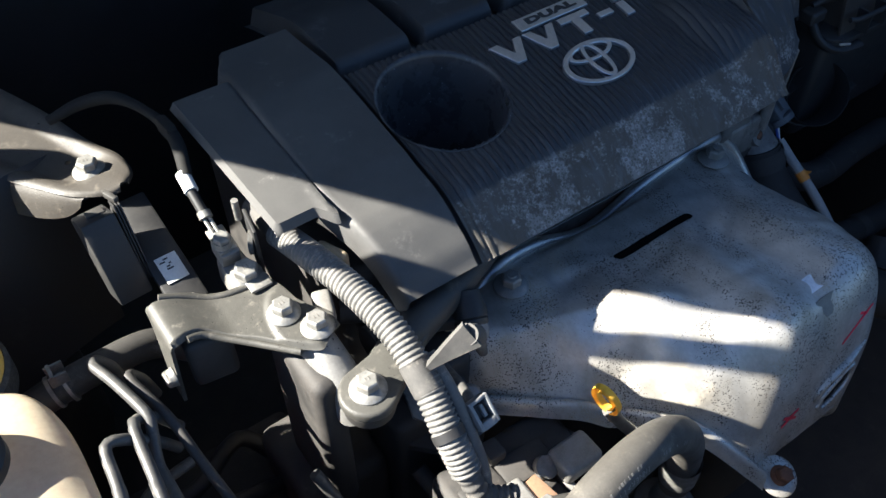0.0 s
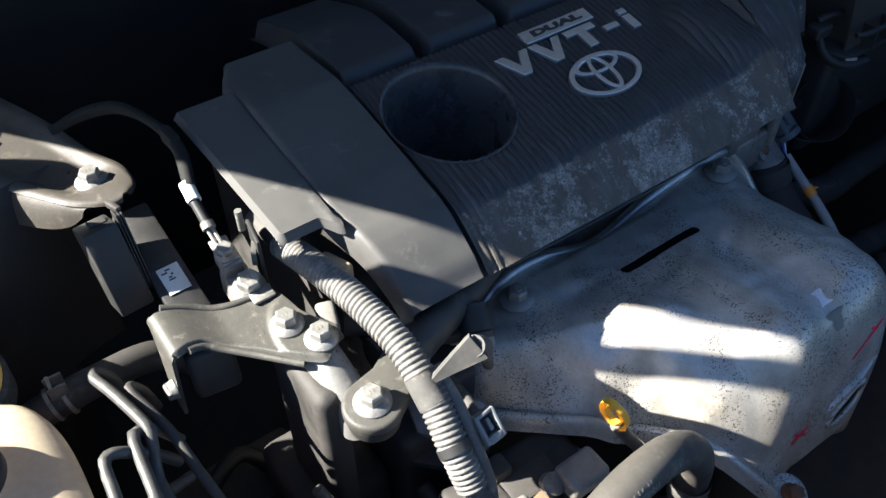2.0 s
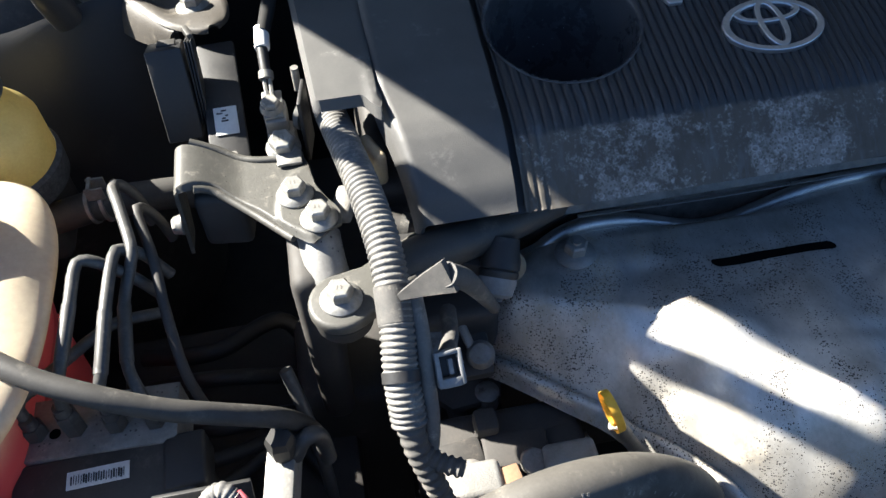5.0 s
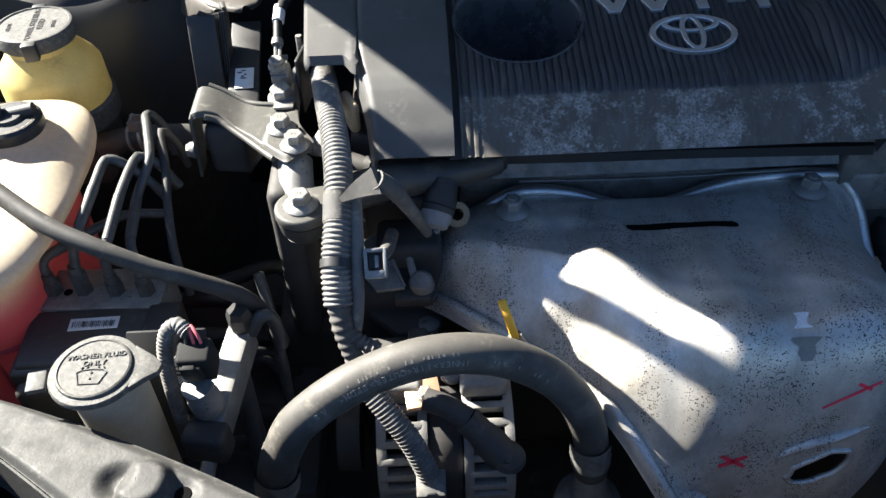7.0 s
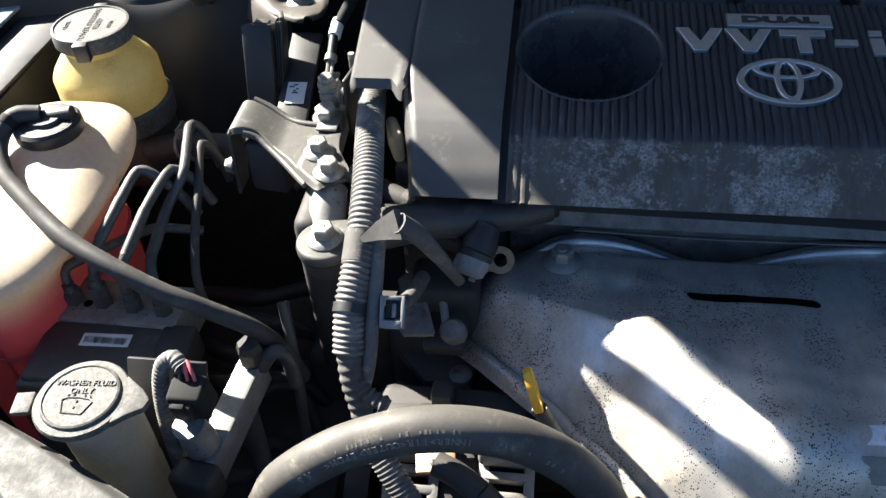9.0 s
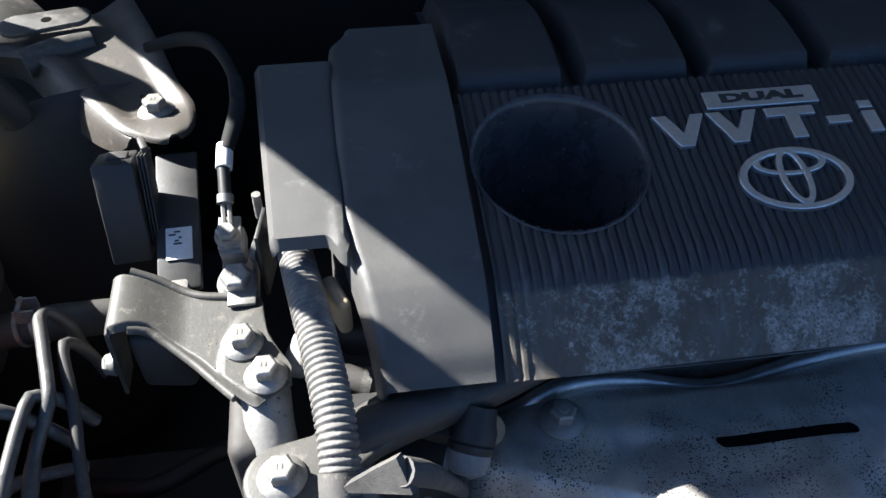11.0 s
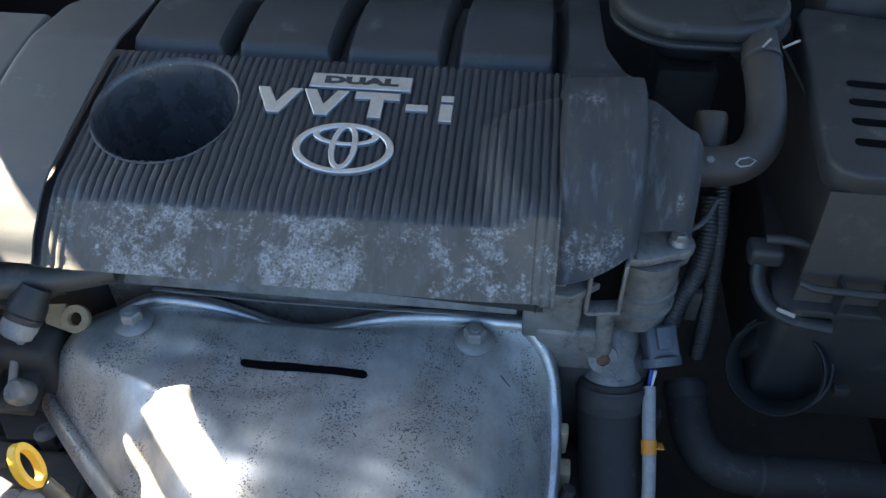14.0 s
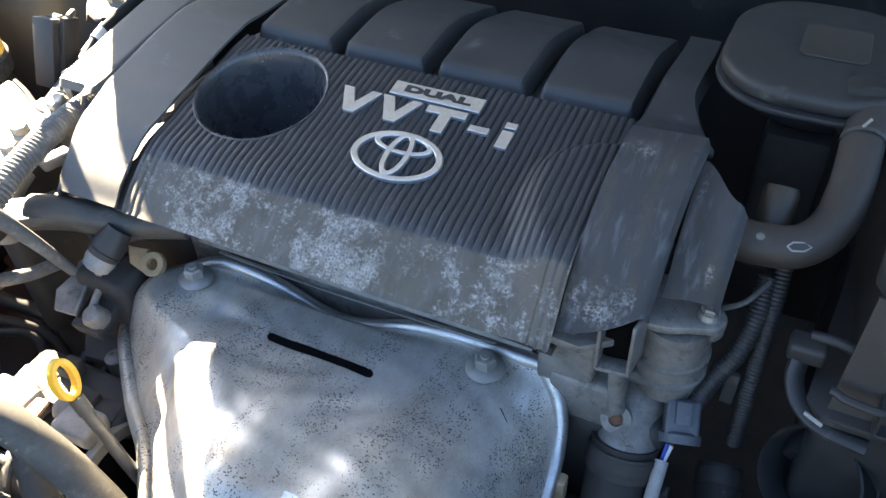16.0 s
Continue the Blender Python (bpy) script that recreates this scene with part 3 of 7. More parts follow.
def ribbed(u, v):
    x = RIB_X0 + (RIB_X1 - RIB_X0) * u
    y = 0.205 + (0.001 + 0.001 * smoothstep(0.325, 0.368, x) * smoothstep(0.377, 0.368, x) - 0.205) * v
    front = 0.0
    z = cover_z(y)
    # the rise towards the far end
    rise = 0.0155 * smoothstep(1.0, 0.66, math.hypot((x - 0.394) / 0.078, (y - 0.118) / (0.056 if y > 0.118 else 0.115)))
    z += rise
    ph = (x - RIB_X0) / RIB_PITCH * 2 * math.pi
    rib = 0.0010 * (1 - 2 * abs(math.sin(ph / 2)) ** 7) * (smoothstep(0.0435, 0.0475, y) if 0.022 < x < 0.368 else 1.0)
    return (x, y - front * v**4, z + rib - 0.003 * smoothstep(0.95, 1.0, v))


def in_well(u, v):
    x, y = RIB_X0 + (RIB_X1 - RIB_X0) * u, 0.205 * (1 - v)
    return ((x - WELL[0]) / WELL[2]) ** 2 + ((y - WELL[1]) / WELL[3]) ** 2 < 0.985


part("ribbed_panel", grid_surface(510, 74, ribbed, 0.0, in_well), M_RIBBED, cover, "ribbed black plastic with a stained grey front lip", angle=60)


# Added strip below the seam; it stops sun passing through the gap.
part("seam_web", grid_surface(2, 40, lambda u, v: (-0.006 + 0.016 * u, 0.004 + 0.20 * v, cover_z(0.004 + 0.20 * v) - 0.007), 0.002), M_COVER, cover)


def well_surface(u, v):
    """The funnel of the oil filler well with a rounded rim."""
    a = 2 * math.pi * u
    k = interp([(0, 1.028), (0.06, 1.018), (0.12, 0.985), (0.2, 0.955), (0.6, 0.82), (0.9, 0.66), (1.0, 0.62)], v)
    drop = interp([(0, 0.0005), (0.06, 0.0016), (0.12, 0.0), (0.2, -0.006), (0.6, -0.048), (0.9, -0.092), (1.0, -0.096)], v)
    x, y = WELL[0] + k * WELL[2] * math.cos(a), WELL[1] + k * WELL[3] * math.sin(a)
    rim_z = cover_z(WELL[1] + WELL[3] * k * math.sin(a)) + 0.0004
    return (x, y - 0.006 * smoothstep(0.2, 1, v), rim_z + drop if v < 0.3 else rim_z * (1 - v) + v * 0.918 + drop)


part("filler_well", grid_surface(72, 26, well_surface), M_WELL, cover, "deep round well, smudged", angle=60)
capw = thing("oil_filler_cap", (WELL[0], WELL[1], 0.845), "black plastic oil filler cap down in the well", "cap")
# Disc and floor are near-black: the shade deep in the well is put into colour.
part("cap_disc", lathe([(0, 0.0), (0.034, 0.0), (0.034, 0.010), (0.031, 0.012), (0, 0.012)], 40, (WELL[0], WELL[1] - 0.006, 0.824)), M_INK, capw)
part("grip", box(WELL[0] + 0.004, WELL[1] - 0.004, 0.847, 0.052, 0.009, 0.022, 0.003, rz=80), M_BLACK, capw)
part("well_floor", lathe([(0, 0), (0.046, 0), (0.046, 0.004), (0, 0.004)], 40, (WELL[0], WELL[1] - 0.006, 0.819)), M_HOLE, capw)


def end_panel(u, v):
    """The smooth panel beside the ribs, rolling down over its outer edge."""
    x = -0.086 + 0.0845 * u
    y = 0.300 + (0.002 - 0.300) * v
    z = cover_z(min(y, 0.235)) + 0.001 + 0.003 * math.sin(math.pi * min(1, max(0, (y - 0.02) / 0.28)))
    z -= 0.022 * (1 - smoothstep(0.0, 0.085, u)) ** 2 + 0.010 * smoothstep(0.2, 0.30, y) * 0.4
    x += 0.016 * smoothstep(0.62, 1.0, v) * (1 - u)
    x += 0.014 * smoothstep(0.1, 0.0, v) * (1 - u)
    lip = smoothstep(0.955, 1.0, v)
    z += 0.0012 * smoothstep(0.72, 0.95, v) - 0.004 * lip
    return (x, y, z)


part("end_panel", grid_surface(36, 90, end_panel, 0.0025), M_SMOOTH, cover, angle=50)


def flap(u, v):
    x = -0.137 + 0.055 * u + 0.010 * v * (1 - u)
    y = 0.250 + (0.086 - 0.250) * v
    y -= 0.017 * smoothstep(0.66, 1.0, u) ** 2 * smoothstep(0.75, 1, v)
    z = 0.9605 - 0.0165 * v**1.3 - 0.005 * smoothstep(0.07, 0.0, u) - 0.006 * smoothstep(0.98, 1.0, v) - 0.008 * smoothstep(0.92, 1.0, u) * smoothstep(1.0, 0.85, v)
    return (x, y, z)


part("side_flap", grid_surface(30, 50, flap, 0.0025), M_SMOOTH, cover, angle=50)


def pad(x0, x1):
    def f(u, v):
        x = x0 + (x1 - x0) * u
        y = 0.2145 + 0.182 * v
        edge = min(u, 1 - u) * (x1 - x0)
        fall = 0.020 * (1 - smoothstep(0.0, 0.009, edge)) ** 2 + 0.022 * (1 - smoothstep(0.0, 0.06, v)) ** 2
        z = 0.9590 + 0.004 * math.sin(math.pi * min(1, v * 1.4)) - 0.062 * max(0, v - 0.35) ** 1.7 - fall
        return (x, y, z)
    return grid_surface(28, 34, f, 0.0)


for k in range(4):
    part("raised_pad", pad(0.0015 + 0.0965 * k, 0.0905 + 0.0965 * k), M_COVER, cover, angle=50)
part("groove_floor", grid_surface(2, 20, lambda u, v: (-0.004 + 0.40 * u, 0.20 + 0.2 * v, 0.938 - 0.06 * max(0, v - 0.35) ** 1.7)), M_COVER, cover)


def far_column(u, v):
    x = 0.3885 + 0.032 * u + 0.028 * u * smoothstep(0.55, 1.0, v)
    y = 0.375 + (0.163 - 0.375) * v
    z = 0.945 + 0.018 * smoothstep(0, 0.6, v) + 0.012 * smoothstep(0.8, 1.0, v) - 0.02 * smoothstep(0.85, 1.0, u) * (1 - 0.6 * v)
    return (x, y, z)


part("far_column", grid_surface(14, 30, far_column, 0.002), M_COVER, cover, angle=50)


def far_block(u, v):
    x = 0.3885 + 0.057 * u - 0.004 * v
    y = 0.165 + (0.018 + 0.024 * u**2 - 0.165) * v
    z = interp([(0, 0.9775), (0.3, 0.974), (0.6, 0.958), (0.8, 0.936), (1.0, 0.900)], v) + 0.004 * u + 0.012 * u**2 * v - 0.008 * smoothstep(0.94, 1, u)
    return (x, y, z)


part("far_block", grid_surface(20, 40, far_block, 0.002), M_STAINED, cover, angle=50)


def seam_wall(f):
    """The wall under the inner edge of a panel, leaning in to the ribs."""
    def g(u, v):
        x, y, z = f(0, v)
        return (x - 0.012 * u, y, z - 0.0015 - 0.030 * u)
    return g


part("seam_wall", grid_surface(6, 40, seam_wall(far_block), 0.0015), M_COVER, cover, angle=50)
part("seam_wall", grid_surface(6, 40, seam_wall(far_column), 0.0015), M_COVER, cover, angle=50)


def far_step(u, v):
    x = 0.446 + 0.038 * u
    back = 0.150 - 0.040 * smoothstep(0.0, 0.9, u)
    y = back + (0.066 + 0.006 * u - back) * v
    z = interp([(0, 0.972), (0.4, 0.962), (0.75, 0.940), (1.0, 0.912)], v) - 0.008 * smoothstep(0.85, 1, u) + 0.002 * math.sin(math.pi * u)
    return (x, y, z)


part("far_step", grid_surface(18, 30, far_step, 0.002), M_STAINED, cover, angle=50)


# raised lettering on the ribs
def on_cover(x, y, lift=0.0):
    """A frame lying on the cover's slope at (x, y)."""
    slope = math.degrees(math.atan2(cover_z(y + 0.02) - cover_z(y - 0.02), 0.04))
    return pose(x, y, cover_z(y) + lift, slope, 0, 0)


def letter(name, poly, x, y, high, lean=0.0):
    pts = [(px * high + lean * py * high, py * high) for px, py in poly]
    part(name, moved(prism(pts, 0, 0.0035, 0.0004, 1), on_cover(x, y, 0.0006)), M_SILVER, cover, "satin silver raised letter", smooth=False)


V_POLY = [(0, 1), (0.36, 1), (0.66, 0.42), (0.98, 1), (1.32, 1), (0.82, 0), (0.46, 0)]
T_POLY = [(0, 1), (1.28, 1), (1.28, 0.72), (0.84, 0.72), (0.84, 0), (0.46, 0), (0.46, 0.72), (0, 0.72)]
for nm, po, lx in (("letter_v", V_POLY, 0.1355), ("letter_v", V_POLY, 0.1745), ("letter_t", T_POLY, 0.2175)):
    letter(nm, po, lx, 0.138, 0.0285)
letter("hyphen", [(0, 0.36), (0.62, 0.36), (0.62, 0.6), (0, 0.6)], 0.260, 0.138, 0.0285)
letter("letter_i", [(0, 0), (0.36, 0), (0.36, 0.68), (0, 0.68)], 0.2875, 0.138, 0.0285)
letter("dot", [(0, 0.78), (0.36, 0.78), (0.36, 1.02), (0, 1.02)], 0.2875, 0.138, 0.0285)
plate = part("name_bar", moved(prism([(0, 0), (0.084, 0), (0.084, 0.0165), (0, 0.0165)], 0, 0.0035, 0.0005, 1), on_cover(0.1775, 0.1690, 0.0006)), M_SILVER, cover, "satin silver bar", smooth=False)
wide = Matrix.Diagonal((1.5, 0.68, 1, 1))
part("bar_word", text_mesh("DUAL", 0.0155, on_cover(0.2195, 0.1768, 0.0043) @ wide, 0.0003, bold=0.06), M_INK, plate, "black word on the silver bar", smooth=False)


def ring(cx, cy, rx, ry, wx, wy, high=0.004, lift=0.0, n=64):
    """A flat oval ring."""
    bm = bmesh.new()
    loops = []
    for kx, ky, z in ((rx, ry, 0), (rx, ry, high - 0.0006), (rx - 0.0006, ry - 0.0006, high), (rx - wx + 0.0006, ry - wy + 0.0006, high), (rx - wx, ry - wy, high - 0.0006), (rx - wx, ry - wy, 0)):
        loops.append([bm.verts.new((cx + kx * math.cos(2 * math.pi * k / n), cy + ky * math.sin(2 * math.pi * k / n), z + lift)) for k in range(n)])
    for a, b in zip(loops, loops[1:]):
        for k in range(n):
            bm.faces.new((a[k], a[(k + 1) % n], b[(k + 1) % n], b[k]))
    return bm


EM = on_cover(0.218, 0.104, 0.0004)
emblem = part("oval_emblem", moved(ring(0, 0, 0.0395, 0.0262, 0.0060, 0.0046), EM), M_SILVER, cover, "satin silver oval emblem", smooth=False)
part("inner_oval", moved(ring(0, 0.0135, 0.0262, 0.0110, 0.0054, 0.0036, 0.0037), EM), M_SILVER, emblem, smooth=False)
part("upright_oval", moved(ring(0, 0.0015, 0.0110, 0.0240, 0.0048, 0.0050, 0.0039), EM), M_SILVER, emblem, smooth=False)


# ---- exhaust heat shield ----
shield = thing("exhaust_heat_shield", (0.18, -0.08, 0.70), "pitted grey steel exhaust heat shield with rolled rim and slot", "heat shield")
SH_LEFT = [(0.0, 0.030, 0.036, 0.806), (0.10, -0.012, 0.033, 0.782), (0.18, -0.033, 0.016, 0.762), (0.27, -0.030, -0.010, 0.750), (0.38, -0.002, -0.039, 0.756), (0.52, 0.043, -0.080, 0.759),
           (0.66, 0.086, -0.117, 0.757), (0.80, 0.123, -0.159, 0.747), (0.90, 0.148, -0.192, 0.727), (1.0, 0.171, -0.222, 0.696)]
SH_RIGHT = [(0.0, 0.368, 0.050, 0.816), (0.10, 0.388, 0.036, 0.790), (0.2, 0.396, 0.014, 0.760), (0.38, 0.398, -0.03, 0.735), (0.6, 0.392, -0.09, 0.72), (0.8, 0.372, -0.15, 0.72), (0.9, 0.350, -0.186, 0.70), (1.0, 0.318, -0.205, 0.650)]
SH_CREST = [(0.0, 0.821), (0.05, 0.818), (0.10, 0.817), (0.2, 0.819), (0.34, 0.823), (0.5, 0.832), (0.66, 0.839), (0.8, 0.836), (0.9, 0.772), (1.0, 0.682)]
SH_MIDY = [(0.0, 0.047), (0.1, 0.026), (0.2, 0.0), (0.34, -0.035), (0.5, -0.078), (0.66, -0.122), (0.8, -0.164), (0.9, -0.192), (1.0, -0.206)]


def shield_point(u, v):
    lx, ly, lz = (interp([(r[0], r[k]) for r in SH_LEFT], v) for k in (1, 2, 3))
    rx, ry, rz = (interp([(r[0], r[k]) for r in SH_RIGHT], v) for k in (1, 2, 3))
    crest, my = interp(SH_CREST, v), interp(SH_MIDY, v)
    # even arc towards the edges
    s = 0.5 - 0.5 * math.cos(math.pi * u)
    s = 0.55 * s + 0.45 * u
    x = lx + (rx - lx) * s
    wide_left = 0.11 + 0.22 * smoothstep(0.22, 0.5, v)
    rise_l = 0.86 * (1 - (1 - min(1.0, s / wide_left)) ** 1.85) + 0.14 * smoothstep(0.0, 0.40, s)
    rise_r = 1 - (1 - min(1.0, (1 - s) / 0.20)) ** 2.2
    top = min(rise_l, 1) * min(rise_r, 1)
    base = lz + (rz - lz) * s
    z = base + (crest - base) * top
    bow = 1 - (2 * s - 1) ** 4
    y = (ly + (ry - ly) * s) * (1 - bow) + my * bow
    # four soft runner humps and the dent on the near side
    k = smoothstep(0.2, 0.5, v) * smoothstep(1.0, 0.75, v)
    z += k * 0.004 * math.cos((x - 0.125) / 0.085 * 2 * math.pi) * smoothstep(0.05, 0.11, x) * smoothstep(0.40, 0.34, x)
    z -= 0.0125 * math.exp(-(((x - 0.083) / 0.020) ** 2 + ((y + 0.098) / 0.013) ** 2))
    z += 0.0065 * math.exp(-(((x - 0.122) / 0.034) ** 2 + ((y + 0.078) / 0.020) ** 2))
    z -= 0.0035 * math.exp(-(((x - 0.100) / 0.030) ** 2 + ((y + 0.012) / 0.012) ** 2))
    z -= 0.006 * math.exp(-(((x - 0.165) / 0.014) ** 2 + ((y + 0.175) / 0.022) ** 2))
    z += 0.0007 * math.sin(90 * x + 3 * math.sin(60 * y)) * math.sin(80 * y + 2 * math.sin(40 * x)) * smoothstep(0.05, 0.2, v)
    # the back edge waves
    z -= 0.034 * smoothstep(0.10, 0.0, v) * math.exp(-(((x - 0.180) / 0.065) ** 2))
    # seats of the bolts
    for bx, by in ((0.051, 0.0155), (0.329, 0.025)):
        z += 0.003 * math.exp(-(((x - bx) / 0.02) ** 2 + ((y - by) / 0.014) ** 2))
    return Vector((x, y, z))


def shield_at(x, y):
    """Height and parameters of the shield above a place of the plan."""
    best, bu, bv = 9.0, 0.5, 0.5
    for n, (cu, cv, w) in enumerate(((0.5, 0.5, 0.5), (0, 0, 0.06), (0, 0, 0.008))):
        cu, cv = (cu, cv) if n == 0 else (bu, bv)
        for i in range(-10, 11):
            for j in range(-10, 11):
                u, v = min(1, max(0, cu + w * i / 10)), min(1, max(0, cv + w * j / 10))
                p = shield_point(u, v)
                d = (p.x - x) ** 2 + (p.y - y) ** 2
                if d < best:
                    best, bu, bv = d, u, v
    return shield_point(bu, bv), bu, bv


def shield_frame(x, y, turn=0.0, lift=0.0006):
    """A frame lying on the shield."""
    p, u, v = shield_at(x, y)
    du, dv = shield_point(min(u + 0.01, 1), v) - shield_point(max(u - 0.01, 0), v), shield_point(u, min(v + 0.01, 1)) - shield_point(u, max(v - 0.01, 0))
    n = du.cross(dv).normalized()
    n = n if n.z > 0 else -n
    xa = (Vector((math.cos(turn), math.sin(turn), 0)) - n * n.dot(Vector((math.cos(turn), math.sin(turn), 0)))).normalized()
    m = Matrix((xa, n.cross(xa), n)).transposed().to_4x4()
    return Matrix.Translation(p + n * lift) @ m


def in_slot(u, v):
    p = shield_point(u, v)
    if v > 0.8 and ((p.x - 0.283) / 0.0235) ** 2 + ((p.z - 0.719 - 0.45 * (p.x - 0.283)) / 0.0150) ** 2 < 1:
        return True
    return False


part("shell", grid_surface(250, 180, shield_point, 0.0012, in_slot), M_SHIELD, shield, angle=70)
U_A, U_B = (min((k / 2000 for k in range(2001)), key=lambda u: abs(shield_point(u, 0.25).x - x)) for x in (0.1480, 0.2490))
V_MID = min((k / 2000 for k in range(2001)), key=lambda v: abs(shield_point(0.5, v).y + 0.0165))


def slot_dark_sheet(a, b):
    """The long slot with its round ends, its inner dark painted as a sheet a hair above the shell."""
    e = min(a, 1 - a) * 22
    half = 0.0175 * (math.sqrt(max(0.0, 1 - (1 - e) ** 2)) if e < 1 else 1.0)
    return shield_point(U_A + (U_B - U_A) * a, V_MID + half * (2 * b - 1)) + Vector((0, 0, 0.0016))


part("slot", grid_surface(140, 6, slot_dark_sheet), M_HOLE, shield, "near-black sheet painted for the dark of an open slot")
rim_line = [shield_point(u, 0) for u in [k / 60 for k in range(61)]]
side_l = [shield_point(0, v) for v in [k / 50 for k in range(1, 51)]]
side_r = [shield_point(1, v) for v in [k / 50 for k in range(1, 31)]]
part("rolled_rim", tube([p + Vector((0, 0.001, 0.001)) for p in side_l[:6:2][::-1] + rim_line[::3] + side_r[::3]], lambda m, s: 0.0066, 14, 0.003), M_RIM, shield, "bright rolled steel edge")
for bx, by in ((0.051, 0.0155), (0.329, 0.0250)):
    p, _, _ = shield_at(bx, by)
    bolt((bx, by, p.z + 0.0042), 0.0080, 0.0160, 0.0140, name="shield_bolt", label="weathered hex flange bolt holding the heat shield", group="shield bolts", mat=M_ALU, stud=0.002)

# ---- engine block under the cover ----
engine = thing("engine_block", (0.18, 0.2, 0.40), "grimy cast aluminium engine under the cover and heat shield", "engine")
part("crankcase", box(0.19, 0.20, 0.56, 0.46, 0.30, 0.36, 0.02, 3), M_DARK, engine)
part("cylinder_head", box(0.267, 0.220, 0.795, 0.276, 0.290, 0.13, 0.006, 3), M_CAST, engine, "oxidised cast aluminium cylinder head")
part("head_front", box(0.205, 0.069, 0.795, 0.40, 0.016, 0.13, 0.004, 3), M_CAST, engine)
part("head_rear", box(0.067, 0.289, 0.795, 0.124, 0.152, 0.13, 0.006, 3), M_CAST, engine)
part("valve_cover", box(0.2675, 0.215, 0.888, 0.275, 0.30, 0.050, 0.008, 3), M_BLACK, engine, "black valve cover under the engine cover")
part("valve_cover_end", box(0.068, 0.289, 0.888, 0.126, 0.152, 0.050, 0.008, 3), M_BLACK, engine)


def ledge_plate(u, v):
    """A dull blue-grey plate sloping from the ledge down to the shield, with a wavy upper edge."""
    x = 0.035 + 0.325 * u
    z = 0.8650 - 0.030 * v - 0.0035 * (1 - v) * smoothstep(-0.2, 0.5, math.sin(58 * x + 0.6))
    y = 0.0600 - 0.016 * v + 0.0015 * smoothstep(0.45, 0.55, v)
    return (x, y, z)


part("ledge_plate", grid_surface(90, 16, ledge_plate, 0.0015), M_PLATE, engine, "dull blue-grey plate behind the heat shield")
part("ledge_seam", strip([(0.06, 0.0425, 0.8335), (0.18, 0.0415, 0.8315), (0.33, 0.0425, 0.8335)], 0.003, 0.0012), M_RIM, engine, "thin bright edge")
part("ledge_tab", box(0.386, 0.0400, 0.884, 0.018, 0.012, 0.004, 0.001), M_ZINC, engine)
part("ledge_tab", box(0.212, 0.0400, 0.880, 0.010, 0.008, 0.006, 0.001), M_BEIGE2, engine)
part("flange_ledge", prism([(0.01, 0.046), (0.06, 0.040), (0.19, 0.042), (0.32, 0.036), (0.40, 0.030), (0.425, 0.05), (0.425, 0.10), (0.01, 0.10)], 0.868, 0.876, 0.0015), M_CAST, engine, "pale aluminium ledge")
part("gasket_line", strip([(0.02, 0.044, 0.862), (0.12, 0.046, 0.858), (0.24, 0.044, 0.858), (0.38, 0.036, 0.860)], 0.010, 0.010), M_BLACK, engine)
for k in range(5):
    x = 0.05 + 0.075 * k
    part("casting_boss", lathe([(0, 0), (0.010, 0), (0.010, 0.026), (0.007, 0.03), (0, 0.03)], 18, (x, 0.061, 0.835)), M_CAST, engine)
part("exhaust_manifold", tube([(0.05, 0.04, 0.77), (0.12, -0.03, 0.765), (0.22, -0.08, 0.75), (0.25, -0.13, 0.70), (0.25, -0.15, 0.55), (0.25, -0.12, 0.42)], 0.036, 18, 0.01), M_DARK, engine, "dark exhaust manifold")
part("manifold_runner", tube([(0.35, 0.05, 0.77), (0.33, -0.03, 0.765), (0.28, -0.09, 0.745)], 0.026, 16, 0.01), M_RUST, engine)
part("support_stay", tube([(0.051, 0.0155, 0.76), (0.051, 0.0155, 0.822)], 0.008, 12, smooth=False), M_ALU, engine)
part("support_stay", tube([(0.329, 0.0250, 0.76), (0.329, 0.0250, 0.822)], 0.008, 12, smooth=False), M_ALU, engine)
# the timing end of the engine, towards the mount
part("timing_cover", box(-0.045, 0.20, 0.70, 0.10, 0.28, 0.36, 0.012, 3), M_DARK, engine)
part("timing_flange", prism([(-0.095, 0.02), (-0.03, -0.01), (0.01, 0.03), (0.01, 0.33), (-0.095, 0.33)], 0.846, 0.858, 0.002), M_DARK, engine)

# ---- mount bracket with its bolts ----
mount = thing("engine_mount", (-0.14, 0.01, 0.60), "dusty cast aluminium engine mount column", "engine mount")
part("column", box(-0.150, 0.024, 0.785, 0.026, 0.086, 0.190, 0.010, 3), M_DARK, mount)
part("bright_boss", tube([(-0.139, 0.020, 0.884), (-0.1375, 0.002, 0.876), (-0.135, -0.014, 0.862), (-0.135, -0.022, 0.835)], lambda m, s: 0.0150 - 0.001 * s, 22), M_MACHINED, mount, "bare aluminium boss")
part("foot", box(-0.14, 0.05, 0.52, 0.09, 0.10, 0.34, 0.012, 3), M_DARK, mount)


STAY_BACK = [(-0.226, 0.106), (-0.205, 0.101), (-0.178, 0.089), (-0.152, 0.086), (-0.141, 0.0855), (-0.1385, 0.076), (-0.1365, 0.057), (-0.130, 0.041), (-0.1235, 0.030), (-0.121, 0.024)]
STAY_FRONT = [(-0.226, 0.060), (-0.2164, 0.0625), (-0.2049, 0.0610), (-0.1876, 0.0465), (-0.1753, 0.0350), (-0.1625, 0.0200), (-0.150, 0.0075), (-0.1425, 0.0015), (-0.1385, 0.0035), (-0.130, 0.0085), (-0.121, 0.0125)]


